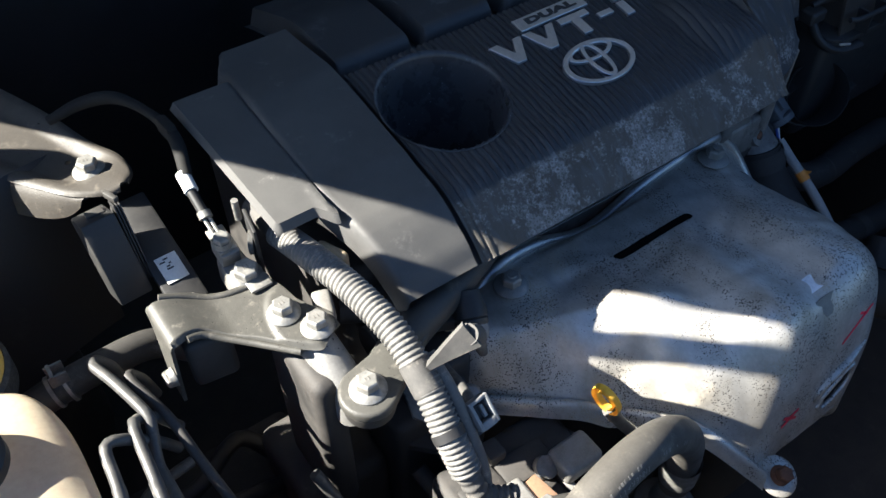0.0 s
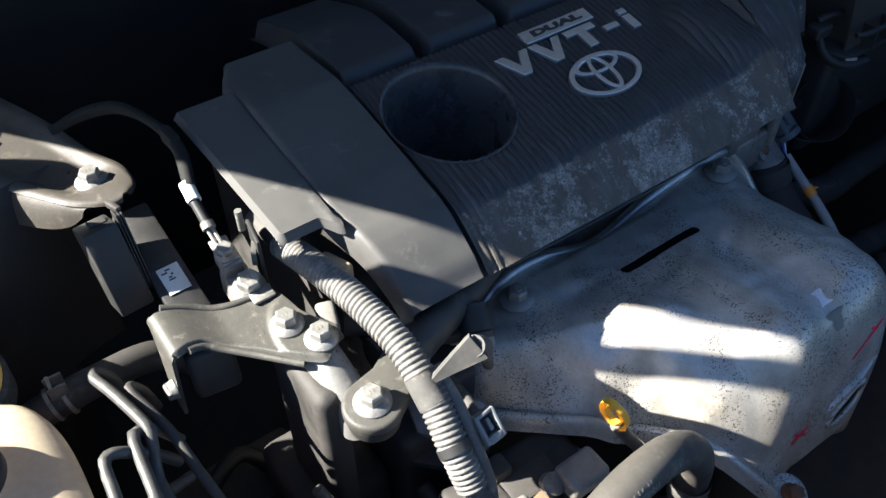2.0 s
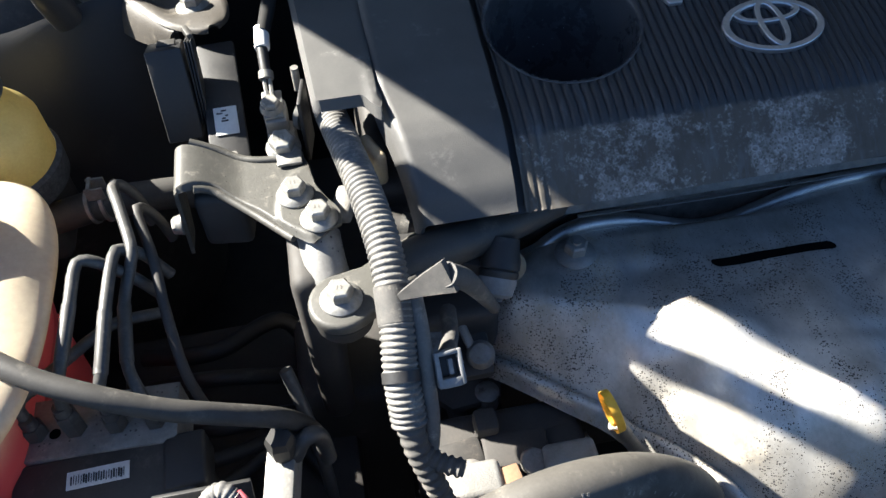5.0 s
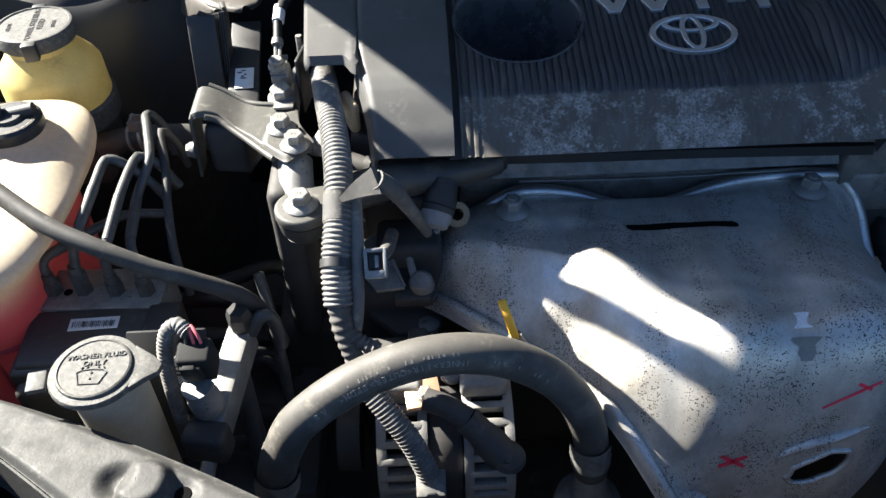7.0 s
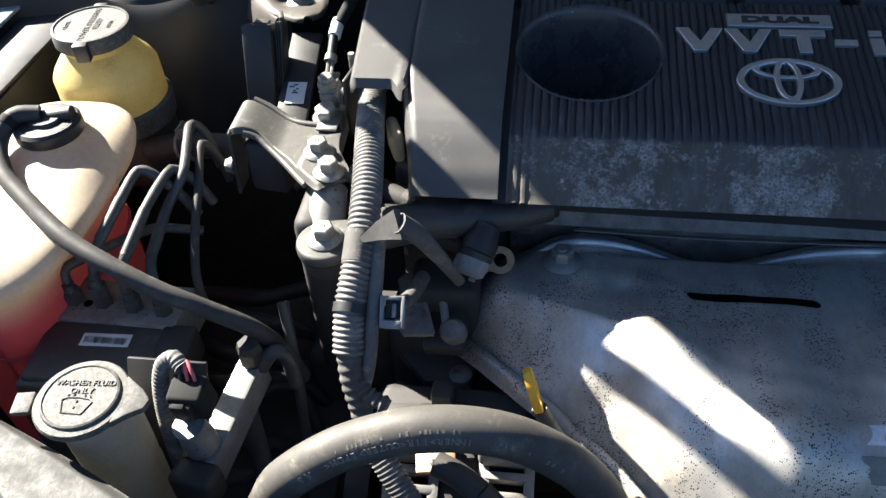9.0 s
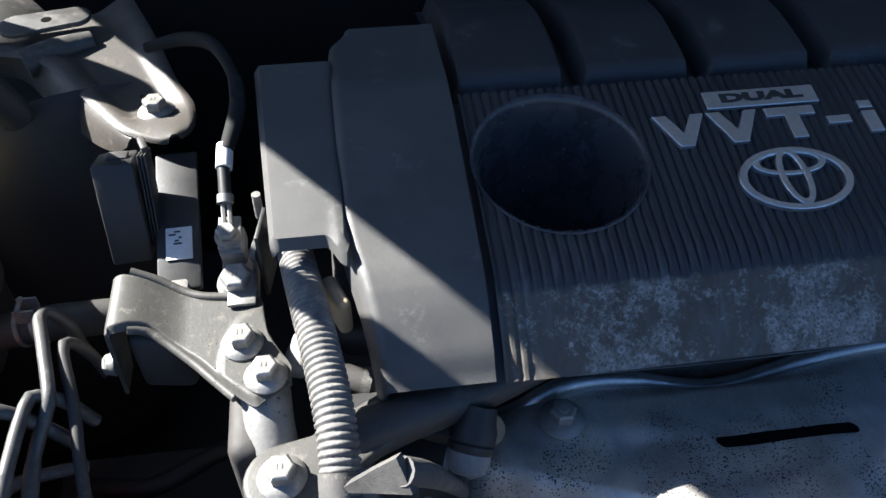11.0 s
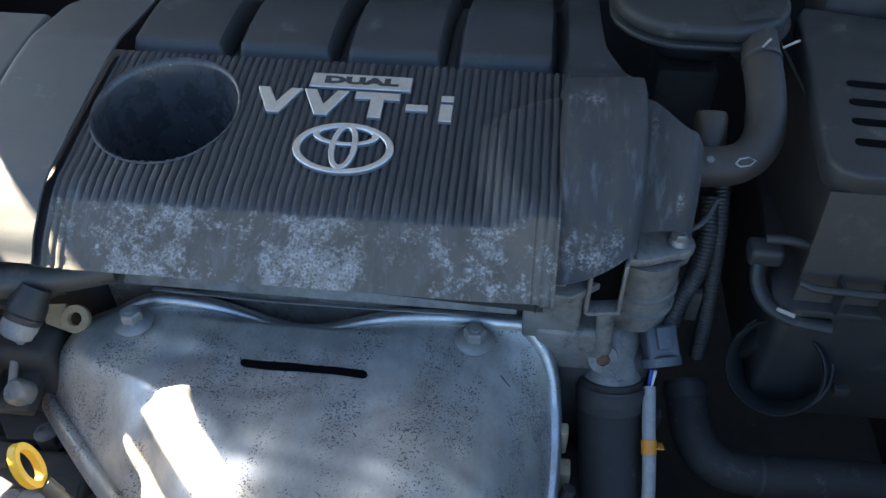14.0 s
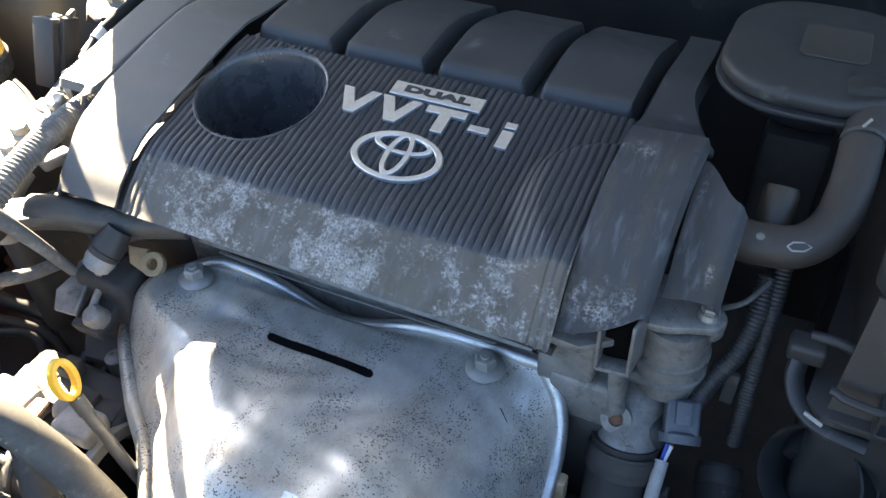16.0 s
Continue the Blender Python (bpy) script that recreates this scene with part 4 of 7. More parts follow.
def stay_sheet(u, v):
    """The pressed plate, rising to its outer end, where it rolls over into a leg."""
    if u < 0.35:
        k = (0.35 - u) / 0.35
        turn = min(1.0, k / 0.3) * math.pi / 2
        low = max(0.0, k - 0.3) / 0.7
        x = -0.226 - 0.008 * math.sin(turn) - 0.004 * low
        z = 0.911 - 0.008 * (1 - math.cos(turn)) - 0.062 * low
        y0, y1 = 0.060 + 0.002 * low, 0.106 - 0.022 * low**0.5
    else:
        x = -0.226 + 0.1045 * (u - 0.35) / 0.65
        y0, y1 = interp(STAY_FRONT, x), interp(STAY_BACK, x)
        z = 0.8990 + 0.012 * smoothstep(-0.185, -0.226, x)
        z += 0.0028 * smoothstep(1.0, 0.82, math.hypot((x + 0.140) / 0.026, (y0 + (y1 - y0) * v - 0.032) / 0.046))
    z -= (0.005 if u > 0.3 else 0.002) * (smoothstep(0.07, 0.0, v) + 0.7 * smoothstep(0.95, 1.0, v)) * (smoothstep(1.0, 0.8, u))
    return (x, y0 + (y1 - y0) * v, z)


def mount_stay():
    st = thing("mount_stay", (-0.18, 0.05, 0.89), "dusty black pressed steel stay bolted over the engine mount", "bracket")
    part("plate", grid_surface(110, 40, stay_sheet, 0.0028), M_OLIVE, st, angle=55)
    part("back_lip", tube([(x, interp(STAY_BACK, x) + 0.0006, 0.8985 + 0.012 * smoothstep(-0.185, -0.226, x)) for x in (-0.222, -0.205, -0.19, -0.178, -0.165, -0.152, -0.142)], 0.0030, 10), M_OLIVE, st, "turned back edge")
    part("front_lip", tube([(x, interp(STAY_FRONT, x) - 0.0004, 0.8945 + 0.012 * smoothstep(-0.185, -0.226, x)) for x in (-0.220, -0.21, -0.198, -0.18, -0.165, -0.155)], 0.0030, 10), M_OLIVE, st, "turned front edge")
    part("stiffener", box(-0.205, 0.075, 0.868, 0.036, 0.030, 0.052, 0.006, 3, rz=-8), M_DARK, st, "dark block under the stay")
    return st


mount_stay()
MB = "mount bolts"
bolt((-0.1505, 0.0447, 0.9022), 0.0073, 0.0130, 0.0125, label="dusty zinc hex flange bolt on the mount stay", group=MB)
bolt((-0.1361, 0.0191, 0.9022), 0.0073, 0.0130, 0.0125, label="dusty zinc hex flange bolt on the mount stay", group=MB)
bolt((-0.2365, 0.066, 0.868), 0.006, 0.008, 0.008, m=pose(0, 0, 0, 0, -90, 0), label="small hex bolt in the leg of the mount stay")


def tie_arm():
    arm = thing("tie_arm", (-0.10, -0.02, 0.87), "dusty cast arm with a slotted hole from mount to engine", "bracket", seat=(0.002, 0.0035, -0.0015))
    outline = [*arc(-0.1315, -0.041, 0.0225, 100, 300, 14), (-0.098, -0.046), (-0.075, -0.030), (-0.045, -0.012), (-0.030, 0.004), (-0.036, 0.020), (-0.060, 0.016), (-0.090, 0.000), (-0.115, -0.015)]
    part("arm_plate", prism(outline, 0.874, 0.8845, 0.003, 3), M_OLIVE, arm)
    part("bush", lathe([(0, 0.855), (0.0150, 0.855), (0.0195, 0.862), (0.0215, 0.874), (0, 0.874)], 32, (-0.1315, -0.041, 0)), M_RUBBER, arm, "black rubber bush")
    # Near-black plate on the arm paints the dark inside of the slotted hole.
    part("slotted_hole", prism([*arc(-0.092, -0.014, 0.005, 60, 240, 8), *arc(-0.080, -0.008, 0.005, 240, 420, 8)], 0.8838, 0.8850, 0), M_HOLE, arm)
    return arm


tie_arm()
bolt((-0.1295, -0.0375, 0.8832), 0.0078, 0.0142, 0.0135, label="dusty zinc hex flange bolt at the end of the tie arm", group=MB)

# ---- plastic wire channel in front of the cover's corner ----
chan = thing("wire_channel", (-0.03, 0.01, 0.87), "black plastic wire channel crossing below the cover's corner", "wire channel")
part("channel", tube([(-0.090, -0.015, 0.876), (-0.06, -0.004, 0.876), (-0.03, 0.008, 0.870), (0.005, 0.022, 0.865), (0.038, 0.036, 0.863)], lambda m, s: 0.0165 - 0.004 * s, 16, 0.004, squash=0.95), M_DUSTY, chan)
# Added tube under the channel that keeps stray sun off the heat shield.
part("lower_channel", tube([(-0.100, 0.010, 0.860), (-0.07, 0.012, 0.858), (-0.04, 0.020, 0.855), (-0.005, 0.032, 0.853)], 0.0155, 16, 0.004), M_BLACK, chan)
part("end_clip", box(0.040, 0.041, 0.866, 0.006, 0.024, 0.020, 0.002, rz=24), M_BLACK, chan)

# ---- corrugated conduit over the mount ----
COND = [(-0.119, 0.150, 0.908), (-0.1175, 0.112, 0.912), (-0.110, 0.065, 0.918), (-0.1025, 0.020, 0.9185), (-0.0968, -0.025, 0.9115), (-0.0965, -0.062, 0.893), (-0.0995, -0.094, 0.8705), (-0.0990, -0.117, 0.846), (-0.093, -0.133, 0.816)]


def wavy(base, amp, pitch):
    return lambda m, s: base + amp * (1 - abs(math.sin(math.pi * m / pitch)) ** 3)


cond = thing("corrugated_conduit", (-0.10, 0.0, 0.86), "dusty grey corrugated wire conduit over the engine mount", "conduit")
part("corrugated_sleeve", tube(COND[1:-1], wavy(0.0104, 0.0015, 0.0042), 20, 0.00062), M_CONDUIT, cond, angle=80)
part("bare_end", tube([(-0.119, 0.158, 0.905), (-0.118, 0.135, 0.909), (-0.1172, 0.108, 0.912)], 0.0092, 16), M_TAPE, cond, "taped end under the cover")
part("taped_tail", tube([(-0.0993, -0.113, 0.850), (-0.0965, -0.126, 0.832), (-0.090, -0.138, 0.811), (-0.083, -0.148, 0.790)], lambda m, s: 0.0092 - 0.002 * s + 0.0006 * math.sin(m * 900), 16, 0.0012), M_TAPE, cond, "tape-wrapped tail")
part("taped_tail", tube([(-0.096, -0.126, 0.832), (-0.084, -0.134, 0.823), (-0.069, -0.140, 0.819)], lambda m, s: 0.0062 + 0.0009 * math.sin(m * 1100), 14, 0.0012), M_TAPE, cond)
part("cable_tie", lathe([(0.0112, -0.0035), (0.0124, -0.0035), (0.0124, 0.0035), (0.0112, 0.0035)], 28, m=Matrix.Translation((-0.0996, -0.0948, 0.8698)) @ Vector((0.05, 0.83, 0.55)).to_track_quat("Z", "X").to_matrix().to_4x4()), M_BLACK, cond, "black cable tie")
branch = [(-0.084, -0.048, 0.902), (-0.0828, -0.074, 0.885), (-0.0838, -0.098, 0.862), (-0.0848, -0.118, 0.838), (-0.088, -0.128, 0.822)]
part("side_branch", tube(branch, lambda m, s: 0.0056 - 0.0012 * max(0, s - 0.7) / 0.3, 14), M_CONDUIT, cond, "thin sleeve strapped to the conduit")
part("tape_patch", tube([(-0.0967, -0.048, 0.9015), (-0.0972, -0.068, 0.8895)], 0.0119, 18, 0.002), M_TAPE, cond)

# taped branch to the solenoid plug
br = thing("taped_branch", (-0.06, -0.07, 0.90), "grey tape-wrapped cable branch bent towards a solenoid plug", "cable")
part("taped_sleeve", strip([(-0.092, -0.060, 0.907), (-0.076, -0.066, 0.922), (-0.062, -0.070, 0.932)], lambda s: 0.004 + 0.017 * s, 0.006, normal=(0.2, -0.7, 0.7)), M_TAPE, br)
part("taped_sleeve", tube([(-0.064, -0.068, 0.931), (-0.052, -0.063, 0.916), (-0.040, -0.052, 0.885), (-0.027, -0.042, 0.850)], lambda m, s: 0.0078 - 0.0036 * s, 14), M_TAPE, br)


def solenoid():
    so = thing("oil_control_solenoid", (-0.02, 0.0, 0.83), "grey solenoid plug beside the heat shield", "solenoid")
    ax = Matrix.Translation((-0.0170, -0.0130, 0.8530)) @ Vector((-0.30, -0.72, -0.62)).to_track_quat("Z", "X").to_matrix().to_4x4()
    part("housing", lathe([(0, -0.024), (0.0115, -0.024), (0.0130, -0.014), (0.0145, -0.010), (0.0147, -0.002), (0.0138, -0.001), (0.0146, 0.0), (0.0142, 0.004), (0.0128, 0.006), (0, 0.006)], 32, m=ax), M_BLACK, so)
    part("plug", lathe([(0, 0.004), (0.0136, 0.004), (0.0138, 0.010), (0.0128, 0.012), (0.0122, 0.0165), (0.0085, 0.0190), (0.0080, 0.0175), (0, 0.0175)], 30, m=ax), M_GREYPLUG, so, "grey round plug")
    part("plug_latch", moved(box(0.0, 0.0125, 0.012, 0.007, 0.004, 0.013, 0.001), ax), M_GREYPLUG, so)
    # Thin near-black bar, coloured for the shade in the plug's slot.
    part("plug_slot", moved(box(0.003, 0.0, 0.0176, 0.0022, 0.009, 0.001, 0), ax), M_HOLE, so)
    part("plug_key", moved(box(-0.004, -0.003, 0.0195, 0.006, 0.004, 0.005, 0.0008), ax), M_GREYPLUG, so)
    em = pose(0.0002, 0.0155, 0.819, 44, 0, 6)
    part("mounting_ear", moved(ring(0, 0, 0.0118, 0.0118, 0.0062, 0.0062, 0.006, -0.004, 26), em), M_BEIGE2, so, "tan corroded ear with a bolt hole")
    part("ear_web", moved(prism([(-0.030, 0.012), (-0.008, 0.0125), (-0.0075, -0.010), (-0.024, -0.004)], -0.004, 0.001, 0.001), em), M_BEIGE2, so)
    return so


solenoid()

# small engine parts in the gap between conduit and heat shield
acc = thing("pump_housing", (-0.055, -0.02, 0.62), "grimy grey cast housing beside the heat shield", "housing")
part("casting", join(box(-0.045, 0.005, 0.765, 0.060, 0.045, 0.090, 0.008, 3), box(-0.060, 0.01, 0.68, 0.075, 0.06, 0.16, 0.01, 3)), M_DARK, acc)
face = pose(-0.071, -0.018, 0.795, 14, 0, 0)
part("cover_plate", moved(prism([(-0.009, 0.030), (0.001, 0.026), (0.021, -0.028), (-0.004, -0.030), (-0.0165, -0.012), (-0.0115, 0.008), (-0.016, 0.022)], -0.004, 0.001, 0.001), face), M_CAST, acc, "flat grimy plate")
part("plate_edge", tube([face @ Vector(q) for q in ((0.002, 0.024, 0.001), (0.012, -0.003, 0.001), (0.0205, -0.027, 0.001))], 0.0016, 8, smooth=False), M_ALU, acc)
part("cross_pipe", tube([(-0.069, 0.000, 0.798), (-0.058, -0.001, 0.802), (-0.045, -0.002, 0.800), (-0.032, 0.004, 0.794)], lambda m, s: 0.0062 + 0.0014 * smoothstep(0.5, 0.7, s), 16), M_ALU, acc, "tan cast pipe")
part("post", tube([(-0.0478, -0.006, 0.800), (-0.0440, -0.022, 0.794), (-0.0395, -0.040, 0.786)], 0.0036, 12, smooth=False), M_ALU, acc)
part("round_boss", lathe([(0, 0), (0.011, 0), (0.011, 0.012), (0.008, 0.016), (0, 0.017)], 22, m=pose(-0.034, -0.034, 0.778, 25, -8, 0)), M_CAST, acc)
part("boss_web", box(-0.043, -0.022, 0.776, 0.034, 0.052, 0.016, 0.003, 2, rx=16), M_DARK, acc)
part("lower_flange", prism([(-0.095, -0.012), (-0.060, -0.050), (-0.020, -0.046), (-0.010, -0.005), (-0.03, 0.02), (-0.09, 0.02)], 0.722, 0.732, 0.002), M_DARK, acc)
part("lower_lug", lathe([(0, 0), (0.010, 0), (0.010, 0.018), (0.006, 0.02), (0, 0.02)], 18, (-0.030, -0.040, 0.715)), M_CAST, acc)
for k in range(3):
    part("pipe_stub", tube([(-0.085 + 0.03 * k, -0.03, 0.70), (-0.080 + 0.03 * k, -0.06, 0.685), (-0.07 + 0.03 * k, -0.085, 0.66)], 0.008, 12), M_DARK, acc)
sc = thing("small_connector", (-0.069, -0.093, 0.86), "small grey open connector holder clipped beside the conduit", "connector")
cm = pose(-0.069, -0.0935, 0.868, 40, 4, 6)
for bx, by, bw, bh in ((-0.0075, 0, 0.003, 0.023), (0.0075, 0, 0.003, 0.023), (0, 0.010, 0.013, 0.003), (0, -0.009, 0.013, 0.006)):
    part("frame_bar", moved(box(bx, by, 0, bw, bh, 0.010, 0.0008), cm), M_GREYPLUG, sc)
part("shell", moved(box(0, 0.002, -0.003, 0.011, 0.013, 0.006, 0.0006), cm), M_BLACK, sc)
part("latch", moved(box(0.001, 0.001, 0.001, 0.003, 0.010, 0.004, 0.0006), cm), M_GREYPLUG, sc)
part("tail", tube([(-0.072, -0.088, 0.862), (-0.062, -0.06, 0.85), (-0.058, -0.03, 0.84)], 0.006, 10), M_TAPE, sc)

# ---- earth cable and its lug ----
lugb = thing("earth_bracket", (-0.157, 0.105, 0.86), "grey metal earth bracket with two bolts and cable lugs", "bracket")
part("upright", join(box(-0.1565, 0.108, 0.880, 0.022, 0.050, 0.030, 0.004, 2, rx=8), box(-0.158, 0.126, 0.905, 0.017, 0.022, 0.018, 0.003, 2, rx=14)), M_ALU, lugb)
part("lug_plate", box(-0.159, 0.128, 0.9155, 0.015, 0.026, 0.003, 0.001, rx=10), M_ZINC, lugb)
part("foot_tab", box(-0.152, 0.083, 0.9015, 0.018, 0.014, 0.003, 0.001), M_ZINC, lugb)
bolt((-0.1600, 0.1235, 0.9165), 0.0062, 0.0085, 0.0095, m=pose(0, 0, 0, 10, 0, 0), label="small hex bolt holding the earth cable lug")
bolt((-0.1555, 0.0965, 0.9000), 0.0085, 0.013, 0.013, m=pose(0, 0, 0, 12, 0, 0), label="grey hex flange bolt on the earth bracket")
cab = thing("earth_cable", (-0.17, 0.2, 0.92), "black earth cable with a white collar and crimped lug", "cable")
part("sheath", tube([(-0.158, 0.180, 0.944), (-0.150, 0.215, 0.955), (-0.155, 0.250, 0.960), (-0.171, 0.285, 0.962), (-0.195, 0.305, 0.955), (-0.225, 0.312, 0.945)], lambda m, s: 0.0050 + 0.0008 * math.sin(m * 60), 12), M_CABLE, cab)
part("collar", tube([(-0.1605, 0.168, 0.938), (-0.1594, 0.185, 0.944)], 0.0058, 14, smooth=False), M_LABEL, cab, "white plastic collar")
part("inner_core", tube([(-0.1605, 0.146, 0.926), (-0.1608, 0.168, 0.938)], 0.0042, 12, smooth=False), M_BLACK, cab)
part("crimp", tube([(-0.1608, 0.146, 0.926), (-0.1605, 0.151, 0.929)], 0.0056, 12, smooth=False), M_ZINC, cab)
part("strands", join(tube([(-0.1625, 0.147, 0.926), (-0.162, 0.132, 0.919)], 0.0016, 6, smooth=False), tube([(-0.1585, 0.147, 0.926), (-0.158, 0.132, 0.919)], 0.0016, 6, smooth=False)), M_ZINC, cab)
part("tape_knot", box(-0.1505, 0.228, 0.957, 0.010, 0.022, 0.016, 0.003, rz=5), M_CABLE, cab)

# narrow black clip beside the cover flap
clip = thing("hose_clip", (-0.137, 0.12, 0.86), "black spring clip and grey disc beside the cover", "clip")
part("blade", box(-0.1365, 0.118, 0.905, 0.003, 0.030, 0.056, 0.001, rz=-10), M_BLACK, clip)
part("disc", lathe([(0, 0), (0.010, 0), (0.010, 0.004), (0, 0.005)], 20, m=pose(-0.141, 0.116, 0.912, 90, 0, 60)), M_CAP, clip)
part("stub", lathe([(0, 0), (0.003, 0), (0.003, 0.02), (0, 0.02)], 10, (-0.1385, 0.137, 0.92)), M_ZINC, clip)
stub = thing("beige_lug", (-0.085, 0.06, 0.87), "beige plastic lug showing under the cover's edge", "lug")
part("upper_lug", box(-0.092, 0.072, 0.898, 0.010, 0.030, 0.030, 0.0045, 3, rz=22), M_BEIGE, stub)
part("lower_lug", box(-0.118, 0.045, 0.885, 0.016, 0.030, 0.012, 0.004, 3, rz=-20), M_ALU, stub)
coolpipe = thing("coolant_pipe", (-0.09, 0.03, 0.86), "grey banded pipe below the cover panel", "pipe")
part("pipe", tube([(-0.105, 0.045, 0.868), (-0.075, 0.030, 0.866), (-0.045, 0.03, 0.864)], 0.009, 16), M_DARK, coolpipe)
part("band", tube([(-0.080, 0.032, 0.8665), (-0.074, 0.0298, 0.866)], 0.0105, 16, smooth=False), M_CAP, coolpipe)

# ---- black relay box and stay with a white sticker ----
rb = thing("relay_box", (-0.233, 0.175, 0.88), "black plastic relay box with a ribbed clip on its side", "relay box")
part("box_body", box(-0.2335, 0.172, 0.9065, 0.027, 0.034, 0.072, 0.002, rx=-24, rz=4), M_BLACK, rb)
part("lid_tab", box(-0.232, 0.186, 0.941, 0.014, 0.010, 0.003, 0.001, rx=-10), M_DUSTY, rb)
for k in range(3):
    part("rib", box(-0.2175 + 0.0022 * k, 0.176, 0.9105, 0.0014, 0.020, 0.066, 0.0005, rx=-24), M_BLACK, rb)
part("clip_head", box(-0.2155, 0.1935, 0.943, 0.005, 0.014, 0.006, 0.0015, rz=20), M_DUSTY, rb)
slab = thing("stay_bar", (-0.205, 0.15, 0.87), "black steel stay with a white printed sticker", "bracket")
part("bar", box(-0.2000, 0.168, 0.8935, 0.030, 0.110, 0.007, 0.002, rx=18, rz=2), M_BLACK, slab)
stick = part("sticker", box(-0.1985, 0.147, 0.8912, 0.018, 0.025, 0.0012, 0.0003, rx=18, rz=2), M_LABEL, slab, "white sticker with worn print")
for k in range(5):
    random.seed(40 + k)
    part("print_bar", box(-0.1985 + random.uniform(-0.005, 0.004), 0.1465 + 0.0022 * k, 0.8920 + 0.00071 * k - 0.0002, random.uniform(0.002, 0.006), 0.0013, 0.0005, 0, rx=18, rz=2), M_INK, stick)
part("foot", box(-0.205, 0.115, 0.878, 0.026, 0.02, 0.008, 0.002), M_ALU, slab)

# ---- strut tower brace plate with bolt ----
tower = thing("strut_tower", (-0.42, 0.36, 0.45), "grey painted strut tower in the corner of the bay", "strut tower")
part("tower_body", lathe([(0.14, 0.0), (0.135, 0.30), (0.125, 0.40), (0.10, 0.455), (0.06, 0.475), (0, 0.478)], 48, (-0.43, 0.405, 0.45)), M_DUSTY, tower)
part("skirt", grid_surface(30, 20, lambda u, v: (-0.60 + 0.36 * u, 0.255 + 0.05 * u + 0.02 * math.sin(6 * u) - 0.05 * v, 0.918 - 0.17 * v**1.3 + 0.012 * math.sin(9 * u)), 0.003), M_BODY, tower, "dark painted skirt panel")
brace = thing("tower_brace", (-0.28, 0.27, 0.92), "dusty pressed steel brace plate bolted by the strut tower", "brace", seat=(-0.001, -0.008, -0.003))


BR_LEFT = [(0, -0.203, 0.2265), (0.06, -0.210, 0.2265), (0.16, -0.227, 0.2345), (0.26, -0.242, 0.247), (0.44, -0.263, 0.275), (0.62, -0.287, 0.304), (0.80, -0.314, 0.329), (1.0, -0.365, 0.342)]
BR_RIGHT = [(0, -0.196, 0.2305), (0.06, -0.189, 0.239), (0.16, -0.187, 0.251), (0.30, -0.190, 0.272), (0.5, -0.204, 0.302), (0.72, -0.220, 0.345), (1.0, -0.250, 0.42)]
BR_LOW = [(0, -0.236, 0.2345, 0.9190), (0.10, -0.248, 0.243, 0.909), (0.35, -0.268, 0.262, 0.905), (0.65, -0.303, 0.306, 0.905), (0.85, -0.335, 0.345, 0.910), (1.0, -0.372, 0.352, 0.910)]


def brace_sheet(u, v):
    """A nose plate that widens into a tray between two ridges."""
    lx, ly = interp([(r[0], r[1]) for r in BR_LEFT], u), interp([(r[0], r[2]) for r in BR_LEFT], u)
    rx, ry = interp([(r[0], r[1]) for r in BR_RIGHT], u), interp([(r[0], r[2]) for r in BR_RIGHT], u)
    x, y = lx + (rx - lx) * v, ly + (ry - ly) * v
    z = 0.9290 + 0.010 * smoothstep(0.4, 0.85, u)
    z -= 0.007 * smoothstep(0.20, 0.42, u) * smoothstep(0.10, 0.30, v) * smoothstep(1.0, 0.75, v)
    z += 0.0015 * math.sin(math.pi * v) * smoothstep(0.3, 0.1, u) - 0.002 * (smoothstep(0.05, 0.0, v) + smoothstep(0.95, 1.0, v))
    return (x, y, z)


def brace_flange(u, v):
    k = 0.16 + 0.84 * u
    a = Vector(brace_sheet(k, 0))
    b = Vector([interp([(r[0], r[c]) for r in BR_LOW], u) for c in (1, 2, 3)])
    p = a.lerp(b, v)
    p.z += 0.0035 * math.sin(math.pi * v)
    return p


part("plate", grid_surface(70, 36, brace_sheet, 0.0022), M_BRACE, brace, angle=60)
part("down_flange", grid_surface(50, 8, brace_flange, 0.0022), M_BRACE, brace)
part("rear_ridge", tube([(-0.322, 0.330, 0.934), (-0.300, 0.343, 0.936), (-0.274, 0.357, 0.934)], lambda m, s: 0.012 - 0.003 * s, 14), M_DUSTY, brace)
part("hole_plate", prism([*arc(-0.330, 0.366, 0.015, 90, 270, 8), *arc(-0.287, 0.376, 0.013, -90, 90, 8)], 0.944, 0.949, 0.0015), M_DUSTY, brace)
# Holes in the brace are near-black discs; their inner shade is colour.
part("plate_hole", lathe([(0, 0), (0.0042, 0), (0, 0.0003)], 18, (-0.308, 0.370, 0.9492)), M_HOLE, brace)
part("pin_hole", lathe([(0, 0), (0.0027, 0), (0, 0.0003)], 14, (-0.2265, 0.281, 0.9303)), M_HOLE, brace)
part("pin_hole", lathe([(0, 0), (0.0025, 0), (0, 0.0003)], 12, (-0.229, 0.341, 0.9352)), M_HOLE, brace)
bolt((-0.2160, 0.2545, 0.9253), 0.0075, 0.0138, 0.0125, label="zinc hex flange bolt on the tower brace", group=MB)
prop = thing("hood_strut", (-0.317, 0.252, 0.90), "black hood support strut from strut tower to raised hood", "strut")
part("end_socket", tube([(-0.3155, 0.2545, 0.930), (-0.3230, 0.2420, 0.972)], lambda m, s: 0.0128 - 0.0016 * smoothstep(0.5, 0.9, s), 20), M_BLACK, prop)
part("tube", tube([(-0.3210, 0.2450, 0.962), (-0.3880, 0.1310, 1.345)], 0.0110, 18, smooth=False), M_BLACK, prop)
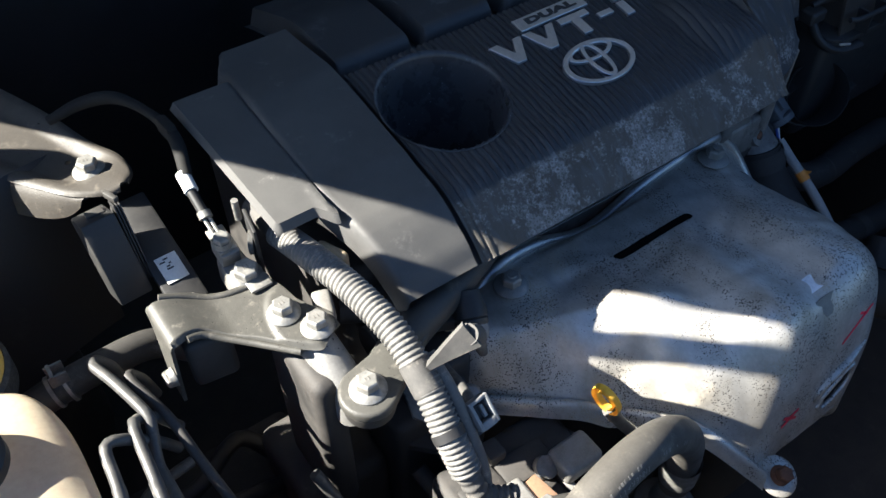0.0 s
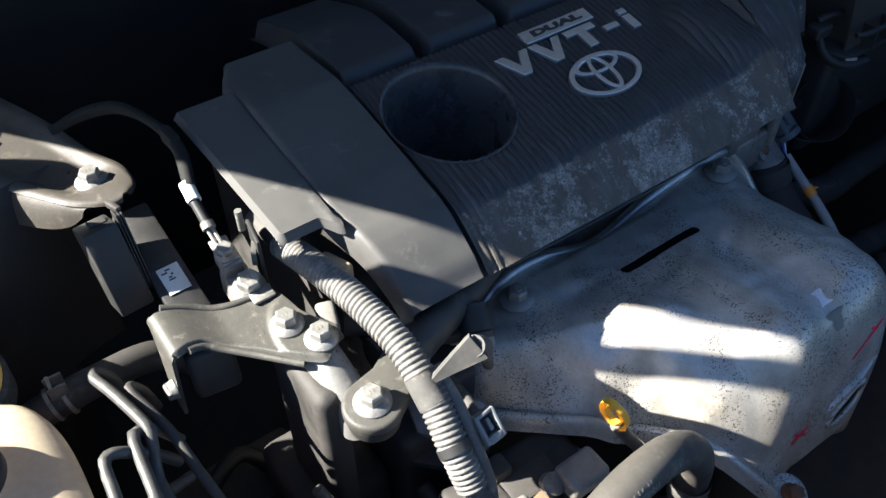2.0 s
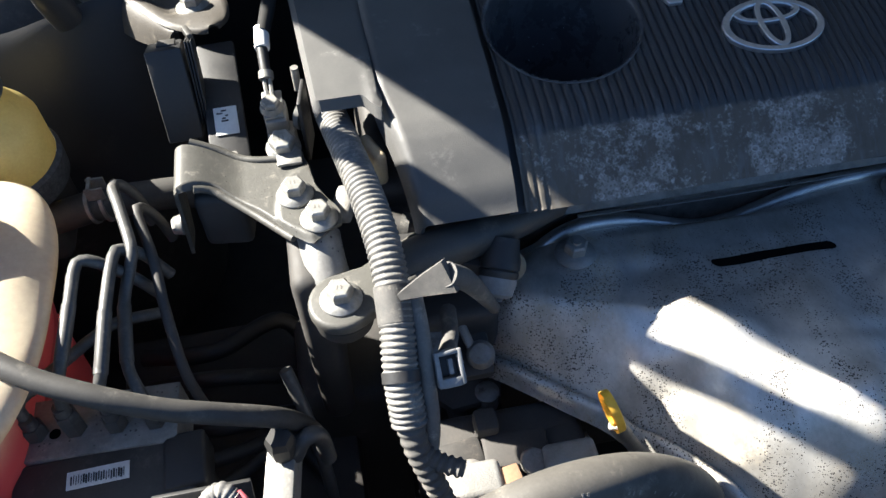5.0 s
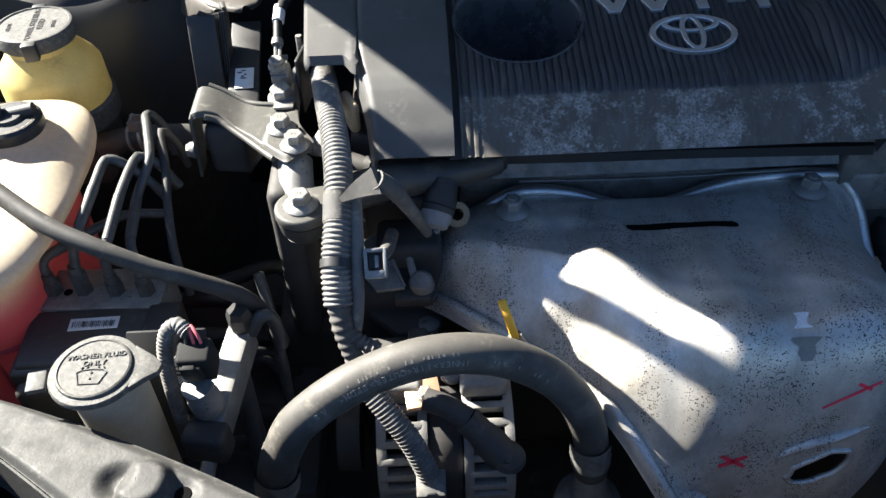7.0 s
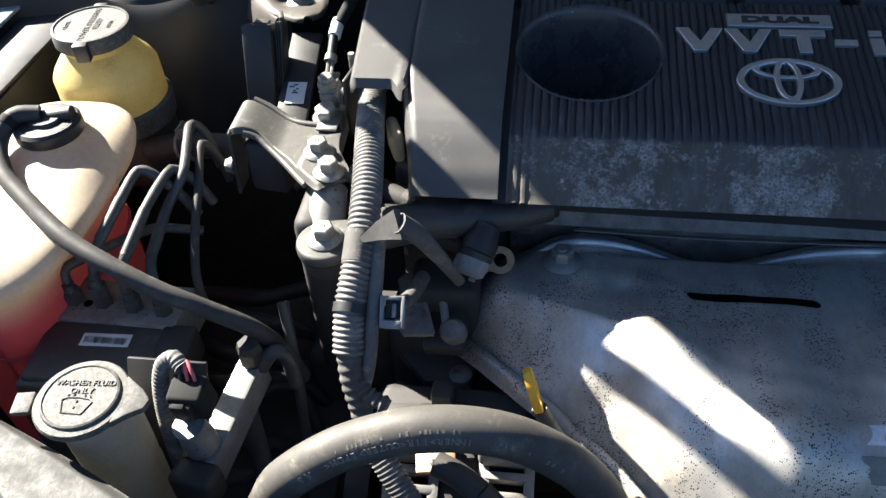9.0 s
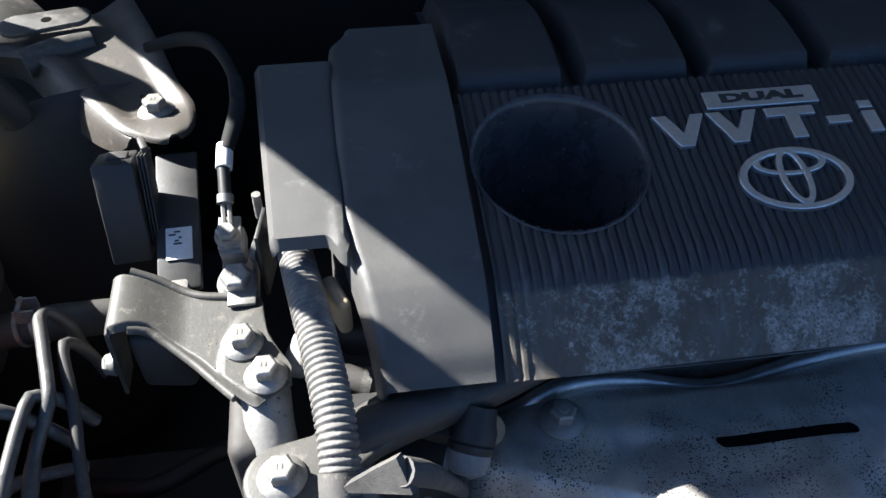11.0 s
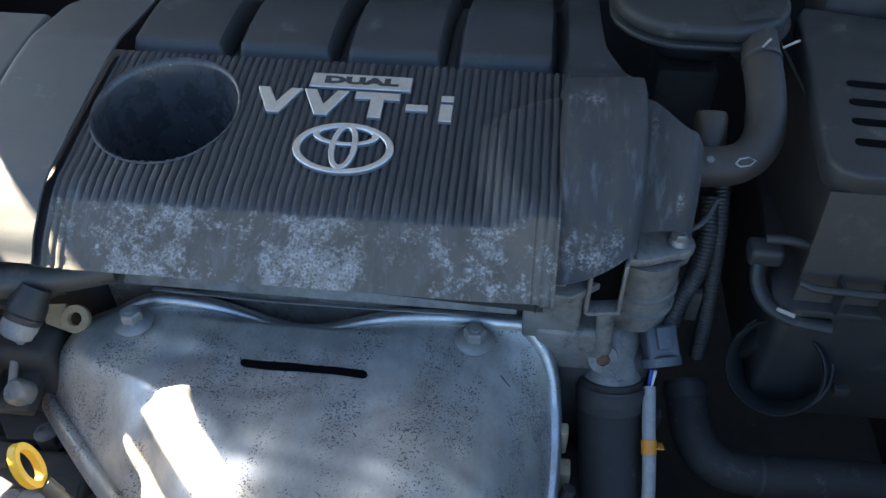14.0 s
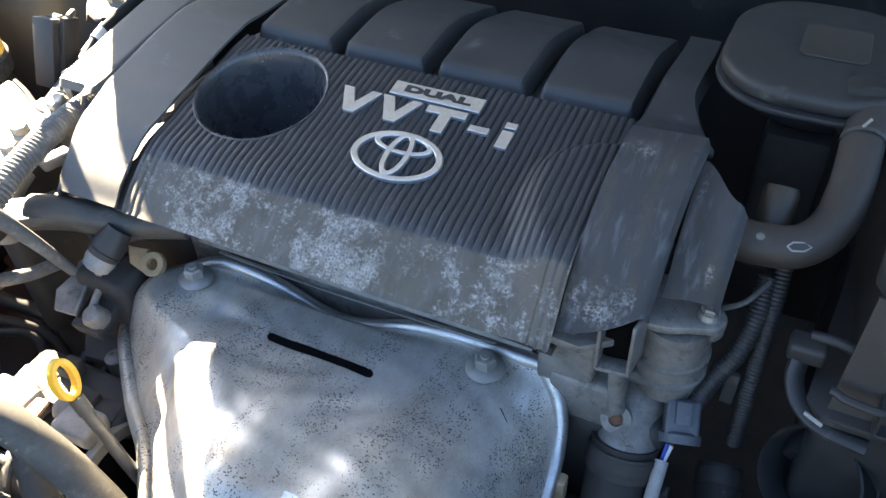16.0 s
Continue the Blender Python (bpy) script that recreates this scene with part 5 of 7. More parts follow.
part("piston_rod", tube([(-0.3870, 0.1325, 1.340), (-0.4500, 0.0244, 1.700)], 0.0100, 16, smooth=False), M_DARK, prop)
part("ball_stud", tube([(-0.3160, 0.252, 0.934), (-0.3140, 0.276, 0.915)], 0.006, 12, smooth=False), M_DARK, prop)

# ---- power steering reservoir ----
PS = (-0.400, 0.182)
ps = thing("power_steering_reservoir", (*PS, 0.78), "yellow translucent fluid reservoir with a black screw cap", "reservoir", seat=(0.016, -0.024, 0.016))
part("body", lathe([(0, -0.03), (0.030, -0.03), (0.042, 0.0), (0.0490, 0.003), (0.0485, 0.034), (0.0455, 0.040), (0.036, 0.052), (0.030, 0.058), (0.030, 0.066), (0, 0.066)], 56, (*PS, 0.856)), M_AMBER, ps)
part("collar", lathe([(0.0475, -0.022), (0.0515, -0.020), (0.0525, 0.000), (0.0495, 0.003)], 56, (*PS, 0.856)), M_CAP, ps, "dusty grey collar")
part("bracket", box(PS[0], PS[1], 0.80, 0.075, 0.075, 0.06, 0.01, 3), M_DARK, ps)
pcap = part("cap", lathe([(0, 0.0), (0.0345, 0.0), (0.0355, 0.002), (0.0355, 0.012), (0.0345, 0.0145), (0.0325, 0.015), (0.0315, 0.0138), (0, 0.0138)], 48, (*PS, 0.921)), M_CAP, ps, "dusty black cap with moulded lettering")
for a in (100, 280):
    part("cap_tab", moved(box(0.0365, 0, 0.006, 0.010, 0.013, 0.017, 0.002), pose(*PS, 0.921, 0, 0, a)), M_BLACK, pcap)
for words, dx, dy, sz in (("POWER STEERING\nFLUID", 0.0035, 0, 0.0075), ("OPEN", 0.019, 0, 0.005), ("CLOSE", -0.021, -0.004, 0.005)):
    part("cap_word", text_mesh(words, sz, pose(PS[0] + dx, PS[1] + dy, 0.9351, 0, 0, 97), 0.0003, bold=0.0), M_INK, pcap, smooth=False)
part("cap_dot", lathe([(0, 0), (0.001, 0), (0, 0.0005)], 10, (PS[0] - 0.003, PS[1], 0.9349)), M_INK, pcap)
hc = thing("hose_clamp", (-0.312, 0.135, 0.84), "metal spring clamp on a low black hose", "hose clamp")
part("hose", tube([(-0.35, 0.13, 0.83), (-0.315, 0.130, 0.838), (-0.28, 0.135, 0.835), (-0.235, 0.14, 0.825), (-0.20, 0.13, 0.80)], 0.013, 16), M_RUBBER, hc)
for dx in (0, 0.011):
    part("band", tube([(-0.318 + dx, 0.130, 0.8375), (-0.315 + dx, 0.130, 0.838)], 0.0145, 18, smooth=False), M_ZINC, hc)
for dy in (-0.006, 0.006):
    part("band_ear", box(-0.309, 0.130 + dy, 0.856, 0.014, 0.002, 0.012, 0.0006), M_ZINC, hc)
part("band_ear", box(-0.3125, 0.130, 0.862, 0.003, 0.014, 0.003, 0.0006), M_ZINC, hc)

# ---- coolant tank ----
tank = thing("coolant_tank", (-0.39, 0.0, 0.60), "milky white coolant tank part filled with pink coolant", "coolant tank", seat=(-0.006, -0.006, 0.012))


def tank_shell(u, v):
    """A rounded upright tank with shoulders below its neck."""
    a = 2 * math.pi * u
    c, s = math.cos(a), math.sin(a)
    k = interp([(0, 0.0), (0.03, 0.62), (0.1, 0.92), (0.3, 1.0), (0.62, 1.02), (0.74, 1.0), (0.83, 0.91), (0.90, 0.70), (0.945, 0.44), (0.955, 0.33), (1.0, 0.32)], v)
    z = interp([(0, 0.60), (0.03, 0.60), (0.1, 0.615), (0.3, 0.70), (0.62, 0.835), (0.74, 0.868), (0.83, 0.888), (0.90, 0.897), (0.945, 0.901), (0.955, 0.905), (1.0, 0.918)], v)
    sq = (abs(c) ** 3.2 + abs(s) ** 3.2) ** (-1 / 3.2)
    if v > 0.93:
        sq = 1.0
    cx, cy = -0.3780 + 0.0085 * smoothstep(0.8, 0.95, v), -0.006 + 0.050 * smoothstep(0.72, 0.95, v)
    rx, ry = 0.0760 - 0.004 * smoothstep(0.85, 0.95, v), 0.098 + (0.0715 - 0.098) * smoothstep(0.85, 0.95, v)
    z -= 0.010 * smoothstep(0.6, 0.8, v) * smoothstep(0.95, 0.85, v) * (0.5 - 0.5 * s)
    x = cx + k * rx * sq * c
    x -= 0.044 * smoothstep(0.885, 0.835, z) * max(0.0, c) ** 0.6
    return (x, cy + k * ry * sq * s, z)


part("shell", grid_surface(64, 60, tank_shell), M_TANK, tank, angle=60)
part("seam", tube([(*tank_shell(k / 40, 0.5)[:2], tank_shell(k / 40, 0.5)[2]) for k in range(41)], 0.002, 8, caps=False), M_TANK, tank)
TC = (-0.3695, 0.044)
tcap = part("cap", lathe([(0, 0), (0.0265, 0.0), (0.0275, 0.002), (0.0275, 0.010), (0.025, 0.0125), (0.014, 0.013), (0.013, 0.016), (0, 0.016)], 40, (*TC, 0.905)), M_BLACK, tank, "black push-on cap")
part("cap_spout", tube([(TC[0] - 0.012, TC[1] + 0.002, 0.916), (TC[0] + 0.022, TC[1] + 0.006, 0.921)], 0.0062, 14, smooth=False), M_BLACK, tcap)
hose_ov = thing("overflow_hose", (-0.33, -0.03, 0.80), "thin black rubber overflow hose from the tank cap", "hose")
part("hose", tube([(TC[0] - 0.010, TC[1] - 0.004, 0.934), (TC[0] - 0.028, TC[1] - 0.012, 0.936), (-0.406, 0.014, 0.924), (-0.391, -0.014, 0.915), (-0.363, -0.037, 0.907), (-0.322, -0.065, 0.897), (-0.284, -0.081, 0.887), (-0.248, -0.089, 0.872), (-0.218, -0.090, 0.857), (-0.182, -0.086, 0.830), (-0.168, -0.075, 0.79), (-0.165, -0.06, 0.74)], 0.0072, 16), M_RUBBER, hose_ov)

part("end_band", tube([(-0.3990, 0.0300, 0.9350), (-0.4020, 0.0245, 0.9325)], 0.0080, 18, smooth=False, caps=False), M_CABLE, hose_ov, "dark clip band")

# ---- brake actuator with its pipes ----
act = thing("brake_actuator", (-0.30, -0.09, 0.62), "black brake actuator with a silver valve block and printed label", "brake actuator")
part("valve_block", box(-0.306, -0.0560, 0.797, 0.108, 0.046, 0.040, 0.0015, rz=-2), M_MACHINED, act, "machined aluminium valve block")
part("control_box", box(-0.300, -0.105, 0.775, 0.118, 0.058, 0.080, 0.004, 3, rz=2), M_DUSTY, act)
part("lower_frame", join(box(-0.298, -0.128, 0.801, 0.128, 0.022, 0.018, 0.004, 3, rz=2), box(-0.298, -0.135, 0.745, 0.122, 0.03, 0.11, 0.006, 3, rz=2)), M_DUSTY, act)
part("pump_motor", lathe([(0, 0), (0.035, 0), (0.038, 0.01), (0.038, 0.10), (0, 0.10)], 32, (-0.30, -0.07, 0.66)), M_DARK, act)
lab = part("label", box(-0.3035, -0.0955, 0.8156, 0.040, 0.0125, 0.0006, 0, rz=2), M_LABEL, act, "white printed label")
for k in range(22):
    random.seed(k)
    part("print_bar", box(-0.3205 + 0.0016 * k, -0.0965 + 0.0008 * (k % 2), 0.8160, random.choice((0.0005, 0.0009, 0.0012)), 0.0062, 0.0004, 0, rz=2), M_INK, lab)
for sx in (-0.350, -0.298, -0.246):
    part("screw", lathe([(0, 0), (0.005, 0), (0.0048, 0.002), (0.0025, 0.0024), (0, 0.0014)], 16, (sx, -0.1245, 0.8098)), M_ZINC, act)
part("side_plug", box(-0.248, -0.095, 0.802, 0.028, 0.040, 0.030, 0.003, 3, rz=2), M_BLACK, act)
# Flat near-black disc paints the dark inside of the port.
part("block_port", lathe([(0, 0), (0.004, 0), (0, 0.0004)], 14, (-0.334, -0.060, 0.8172)), M_HOLE, act)
NUTS = [(-0.3460, -0.0575), (-0.3205, -0.0585), (-0.2930, -0.0610), (-0.2670, -0.0630)]
for (nx, ny), high in zip(NUTS, (0.010, 0.020, 0.010, 0.010)):
    part("pipe_nut", join(lathe([(0, 0), (0.0078, 0), (0.0078, high), (0.0068, high + 0.002), (0, high + 0.002)], 6, (nx, ny, 0.817)), lathe([(0, high), (0.0056, high + 0.001), (0.0050, high + 0.010), (0, high + 0.010)], 14, (nx, ny, 0.817))), M_STEELPIPE, act)
LINES = [
    [(-0.3460, -0.0575, 0.828), (-0.3480, -0.052, 0.845), (-0.340, -0.045, 0.850), (-0.320, -0.030, 0.853), (-0.300, -0.012, 0.853), (-0.285, 0.0, 0.850), (-0.255, 0.012, 0.838)],
    [(-0.3205, -0.0585, 0.835), (-0.3165, -0.056, 0.860), (-0.3095, -0.045, 0.877), (-0.3035, -0.010, 0.889), (-0.3010, 0.015, 0.894), (-0.297, 0.0215, 0.8945), (-0.288, 0.022, 0.890), (-0.270, 0.020, 0.872), (-0.258, 0.02, 0.85)],
    [(-0.2930, -0.0610, 0.835), (-0.2925, -0.060, 0.855), (-0.2865, -0.055, 0.870), (-0.2820, -0.016, 0.884), (-0.2785, 0.026, 0.888), (-0.2740, 0.034, 0.886), (-0.262, 0.036, 0.875), (-0.250, 0.036, 0.85)],
    [(-0.2670, -0.0630, 0.835), (-0.2690, -0.058, 0.848), (-0.2750, -0.040, 0.857), (-0.2760, 0.0, 0.867), (-0.2680, 0.026, 0.882), (-0.2670, 0.035, 0.887), (-0.2760, 0.070, 0.890), (-0.2830, 0.094, 0.888), (-0.2800, 0.101, 0.884), (-0.272, 0.102, 0.868), (-0.268, 0.10, 0.84)],
    [(-0.236, -0.052, 0.80), (-0.243, -0.040, 0.835), (-0.2500, -0.005, 0.860), (-0.2550, 0.030, 0.876), (-0.265, 0.066, 0.884), (-0.264, 0.076, 0.882), (-0.257, 0.080, 0.865), (-0.252, 0.08, 0.84)],
]
for k, ln in enumerate(LINES):
    bl = thing("brake_pipe", ln[0], "bent grey coated brake pipe on the actuator" if k != 4 else "dark bent brake pipe behind the others", "brake pipe", "brake pipes")
    part("pipe", tube(ln, 0.0042 if k != 4 else 0.0038, 12), M_STEELPIPE if k != 4 else M_DARK, bl)
    if k != 4:
        mid = [Vector(q) for q in ln]
        part("sleeve", tube([mid[2], mid[2].lerp(mid[3], 0.5), mid[3]], 0.0047, 12), M_STEELPIPE, bl)

# ---- washer filler ----
WC = (-0.2635, -0.1850)
wash = thing("washer_fluid_filler", (*WC, 0.70), "grey washer fluid cap on a translucent filler neck", "washer filler")
part("neck", lathe([(0, 0), (0.024, 0.0), (0.026, 0.10), (0.0265, 0.155), (0, 0.155)], 40, (WC[0] + 0.002, WC[1] + 0.004, 0.70)), M_NECK, wash)
wcap = part("cap", lathe([(0, 0), (0.0310, 0.0), (0.0318, 0.0015), (0.0318, 0.0042), (0.0308, 0.0055), (0.0265, 0.0058), (0.0258, 0.0076), (0.0245, 0.0082), (0.0238, 0.0074), (0, 0.0074)], 56, (*WC, 0.8615)), M_CAP, wash, "speckled grey cap with moulded lettering")
part("pull_tab", prism([(WC[0] + 0.024, WC[1] + 0.021), (WC[0] + 0.040, WC[1] + 0.010), (WC[0] + 0.0465, WC[1] + 0.003), (WC[0] + 0.045, WC[1] - 0.004), (WC[0] + 0.036, WC[1] - 0.010), (WC[0] + 0.027, WC[1] - 0.018)], 0.8615, 0.867, 0.0012), M_CAP, wcap)
part("hinge_tab", box(WC[0] - 0.0395, WC[1] - 0.006, 0.8630, 0.013, 0.017, 0.004, 0.001, rz=10), M_CAP, wcap)
for words, dy, sz in (("WASHER FLUID", 0.0100, 0.0060), ("ONLY", 0.0035, 0.0060)):
    part("cap_word", text_mesh(words, sz, pose(WC[0], WC[1] + dy, 0.8692, 0, 0, 4) @ Matrix.Diagonal((1.0, 1.0, 1, 1)), 0.0005, bold=0.0), M_INK, wcap, smooth=False)
scr = [(-0.0105, -0.0045), (-0.0075, -0.0025), (0.0, -0.0018), (0.0075, -0.0025), (0.0105, -0.0045), (0.0070, -0.0145), (-0.0070, -0.0145), (-0.0105, -0.0045)]
part("screen_symbol", tube([(WC[0] + px, WC[1] + py, 0.8692) for px, py in scr], 0.0005, 6, smooth=False), M_INK, wcap)
part("spray_symbol", join(*[tube([(WC[0] + px, WC[1] + py, 0.8692), (WC[0] + px * 1.15, WC[1] + py - 0.0016, 0.8692)], 0.0005, 6, smooth=False) for px, py in ((-0.007, 0.0005), (-0.0035, 0.001), (0.0, -0.004), (0.0, -0.009), (0.0035, 0.001), (0.007, 0.0005))]), M_INK, wcap)
tagw = thing("fluid_label", (-0.222, -0.150, 0.80), "white warning label on the dark bracket", "label")
part("backing", box(-0.230, -0.150, 0.815, 0.060, 0.004, 0.07, 0.001, rx=-30), M_BLACK, tagw)
part("paper", box(-0.2225, -0.1535, 0.822, 0.016, 0.0008, 0.022, 0, rx=-30), M_LABEL, tagw)
for k in range(3):
    part("print_bar", box(-0.2225, -0.1525 + 0.0016 * k - 0.0035, 0.8195 + 0.003 * k, 0.011, 0.0006, 0.0012, 0, rx=-30), M_INK, tagw)

# ---- pressure sensor and its silver block ----
acb = thing("refrigerant_block", (-0.19, -0.13, 0.72), "silver machined refrigerant block with a black capped valve", "valve block")
part("block", box(-0.1925, -0.140, 0.786, 0.020, 0.098, 0.030, 0.002, rz=-8, rx=6), M_MACHINED, acb)
part("valve_cap", join(lathe([(0, 0), (0.0105, 0), (0.0105, 0.012), (0.0085, 0.018), (0, 0.018)], 6, (-0.1845, -0.097, 0.808)), lathe([(0, -0.006), (0.009, -0.006), (0.009, 0), (0, 0)], 20, (-0.1845, -0.097, 0.808))), M_BLACK, acb, "black plastic valve cap", smooth=False)
part("return_pipe", tube([(-0.178, -0.100, 0.800), (-0.170, -0.095, 0.812), (-0.163, -0.092, 0.812), (-0.159, -0.090, 0.80), (-0.158, -0.09, 0.77)], 0.006, 14), M_STEELPIPE, acb)
part("lower_pipe", tube([(-0.200, -0.19, 0.775), (-0.205, -0.215, 0.755), (-0.207, -0.23, 0.70)], 0.006, 12), M_ALU, acb)
part("rubber_clamp", box(-0.201, -0.193, 0.784, 0.034, 0.022, 0.030, 0.005, 3, rz=-10), M_RUBBER, acb, "black rubber clamp")
part("pipe_below", tube([(-0.19, -0.12, 0.78), (-0.19, -0.13, 0.60)], 0.009, 12, smooth=False), M_STEELPIPE, acb)
sen = thing("pressure_sensor", (-0.2, -0.17, 0.80), "steel pressure sensor with a black plug and red-striped wires", "sensor")
part("hex_body", lathe([(0, 0), (0.0125, 0), (0.0125, 0.014), (0.0115, 0.016), (0.0115, 0.030), (0, 0.030)], 24, m=pose(-0.2005, -0.172, 0.800, 6, -4, 0)), M_MACHINED, sen)
plug = part("plug", join(box(-0.2005, -0.162, 0.844, 0.025, 0.021, 0.030, 0.003, 3, rx=10), box(-0.2025, -0.1735, 0.844, 0.015, 0.006, 0.018, 0.001, rx=10)), M_CABLE, sen, "black three-wire plug")
part("plug_latch", box(-0.2025, -0.1775, 0.850, 0.009, 0.004, 0.012, 0.001, rx=10), M_CABLE, plug)
for k in range(3):
    part("wire", tube([(-0.2060 + 0.0055 * k, -0.160, 0.856), (-0.206 + 0.0045 * k, -0.157, 0.866), (-0.2065 + 0.002 * k, -0.150, 0.869)], 0.0013, 8), M_PINKWIRE if k else M_BLACK, plug)
part("conduit", tube([(-0.2055, -0.153, 0.865), (-0.213, -0.148, 0.868), (-0.2225, -0.150, 0.860), (-0.2265, -0.158, 0.838), (-0.226, -0.168, 0.80), (-0.224, -0.175, 0.75)], wavy(0.0052, 0.0008, 0.003), 14, 0.0006), M_CONDUIT, sen, "corrugated grey sleeve", angle=80)

# ---- radiator support rail ----
rail = thing("radiator_support", (-0.25, -0.3, 0.60), "grey painted radiator support rail with punched holes", "support rail", kind="structure", seat=(-0.002, 0.0085, -0.026))


def rail_back(s):
    return Vector((-0.60 + 0.64 * s, -0.135 - 0.076 * s - 0.185 * s * s, 0))


def rail_top(u, v):
    p = rail_back(u)
    n = Vector((-0.30, -1.0, 0)).normalized()
    w = max(0.03, min(0.095, 0.047 + 0.18 * (u - 0.508)))
    x, y = p.x + n.x * w * v, p.y + n.y * w * v
    z = 0.871 - 0.004 * smoothstep(0.12, 0.0, v) - 0.005 * smoothstep(0.86, 1.0, v)
    for cx, cy, r, d in ((-0.2330, -0.2700, 0.0125, -0.006), (-0.189, -0.281, 0.0105, -0.003)):
        q = math.hypot(x - cx, y - cy)
        z += d * (1 - smoothstep(r * 0.35, r * 1.35, q))
    q = math.hypot(x + 0.2145, y + 0.2755)
    z += 0.0085 * (1 - smoothstep(0.0125, 0.0205, q))
    return (x, y, z)


part("top_plate", grid_surface(420, 56, rail_top, 0.0016), M_RAIL, rail, angle=60)
# Holes aren't cut: near-black discs on the plate carry their shade.
for hx, hy, hr in ((-0.189, -0.281, 0.0056), (-0.157, -0.2955, 0.0042), (-0.130, -0.308, 0.0068), (-0.2145, -0.2755, 0.0038), (-0.095, -0.318, 0.006)):
    part("punched_hole", lathe([(0, 0), (hr, 0), (hr * 0.98, 0.0004), (0, 0.0004)], 24, (hx, hy, {0.0056: 0.8702, 0.0038: 0.8806}.get(hr, 0.8729))), M_HOLE, rail)
part("back_flange", grid_surface(40, 4, lambda u, v: (rail_top(u, 0)[0], rail_top(u, 0)[1] + 0.001, 0.867 - 0.05 * v), 0.0016), M_RAIL, rail)
part("front_flange", grid_surface(40, 4, lambda u, v: (rail_top(u, 1)[0] - 0.001, rail_top(u, 1)[1] - 0.004 * v, 0.865 - 0.05 * v), 0.0016), M_RAIL, rail)
part("rust_spot", lathe([(0, 0), (0.0045, 0), (0, 0.0006)], 9, (-0.2300, -0.2990, 0.8712)), M_ORANGE, rail, "small rust spot")

# ---- upper radiator hose ----
HOSE = [(-0.153, -0.2155, 0.742), (-0.148, -0.2150, 0.775), (-0.138, -0.2120, 0.803), (-0.122, -0.207, 0.828), (-0.080, -0.196, 0.8545), (-0.030, -0.187, 0.866), (0.018, -0.181, 0.856), (0.059, -0.177, 0.824), (0.086, -0.175, 0.781), (0.100, -0.173, 0.731), (0.105, -0.172, 0.681)]
rh = thing("radiator_hose", (-0.03, -0.19, 0.66), "arched black rubber radiator hose with faded print", "hose")
hz = part("hose", tube(HOSE, 0.0148, 32, 0.004), M_HOSE, rh)
line = smooth_path(HOSE, 0.004)


def on_hose(x, off, back=False):
    """A frame lying on the hose above a given x; back: its own x axis runs towards the filler side."""
    i = min(range(1, len(line) - 1), key=lambda k: abs(line[k].x - x) + (9 if line[k].z < 0.80 else 0))
    d = (line[i + 1] - line[i - 1]).normalized()
    toward = Vector((0, -0.72, 0.69))
    toward = (toward - d * toward.dot(d)).normalized()
    nrm = (toward * math.cos(off - 0.25) - d.cross(toward) * math.sin(off - 0.25)).normalized()
    c = line[i] + d * (x - line[i].x) * d.x
    xa = -d if back else d
    return Matrix.Translation(c + nrm * 0.0148) @ Matrix((xa, nrm.cross(xa), nrm)).transposed().to_4x4()


for k, ch in enumerate("INNER>IIR<OUTER>EPDM<  AB"):
    if ch != " ":
        part("print_letter", text_mesh(ch, 0.0062, on_hose(-0.0060 - 0.0043 * k, -0.10, True), 0.00015, bold=0.01), M_FADED, hz, smooth=False)
random.seed(31)
for x0, x1, off in ((-0.090, -0.010, 0.32), (0.012, 0.052, 0.05)):
    x = x0
    while x < x1:
        w = random.uniform(0.0010, 0.0022)
        if random.random() > 0.2:
            part("print_mark", moved(box(0, 0, 0, w * 0.8, random.uniform(0.0018, 0.0030), 0.0003, 0), on_hose(x, off)), M_FADED, hz)
        x += random.uniform(0.0026, 0.0042)
for end, nm in ((0, "hose_clamp"), (-1, "hose_clamp")):
    a, b = Vector(HOSE[end]), Vector(HOSE[1 if end == 0 else -2])
    cl = part("spring_clamp", tube([a.lerp(b, 0.35), a.lerp(b, 1.0)], 0.0172, 28, smooth=False, caps=False), M_ZINC, rh, "grey metal spring clamp")
    part("clamp_ridge", tube([a.lerp(b, 0.62), a.lerp(b, 0.74)], 0.0179, 28, smooth=False, caps=False), M_ZINC, cl)
    part("outlet_neck", tube([a.lerp(b, 0.5), a + (a - b).normalized() * 0.09], lambda m, s: 0.0140 + 0.006 * smoothstep(0.35, 0.7, s), 24, 0.004, smooth=True), M_ALU if end else M_BLACK, rh)
part("thermostat_housing", lathe([(0, 0), (0.03, 0), (0.034, 0.02), (0.030, 0.05), (0.016, 0.06), (0, 0.06)], 32, (0.108, -0.172, 0.58)), M_ALU, rh, "cast aluminium outlet")

# ---- dipstick ----
dip = thing("oil_dipstick", (0.04, -0.10, 0.70), "yellow dipstick loop on a steel guide tube", "dipstick")
dn = Vector((0.95, 0.2, 0.24)).normalized()
du = Vector((-0.30, 0.10, 0.93))
du = (du - dn * du.dot(dn)).normalized()
DM = Matrix.Translation((0.0335, -0.1250, 0.8300)) @ Matrix((du.cross(dn), du, dn)).transposed().to_4x4()
dl = ring(0, 0, 0.0125, 0.0195, 0.0052, 0.0058, 0.006, -0.003)
part("loop_handle", moved(dl, DM), M_YELLOW, dip)
part("guide_tube", tube([(0.0415, -0.1275, 0.806), (0.056, -0.130, 0.778), (0.080, -0.134, 0.735), (0.105, -0.13, 0.66), (0.12, -0.11, 0.58)], lambda m, s: 0.0052, 12), M_STEELPIPE, dip)
part("plug", tube([(0.0385, -0.1268, 0.812), (0.0455, -0.1282, 0.798)], 0.0062, 14, smooth=False), M_STEELPIPE, dip)

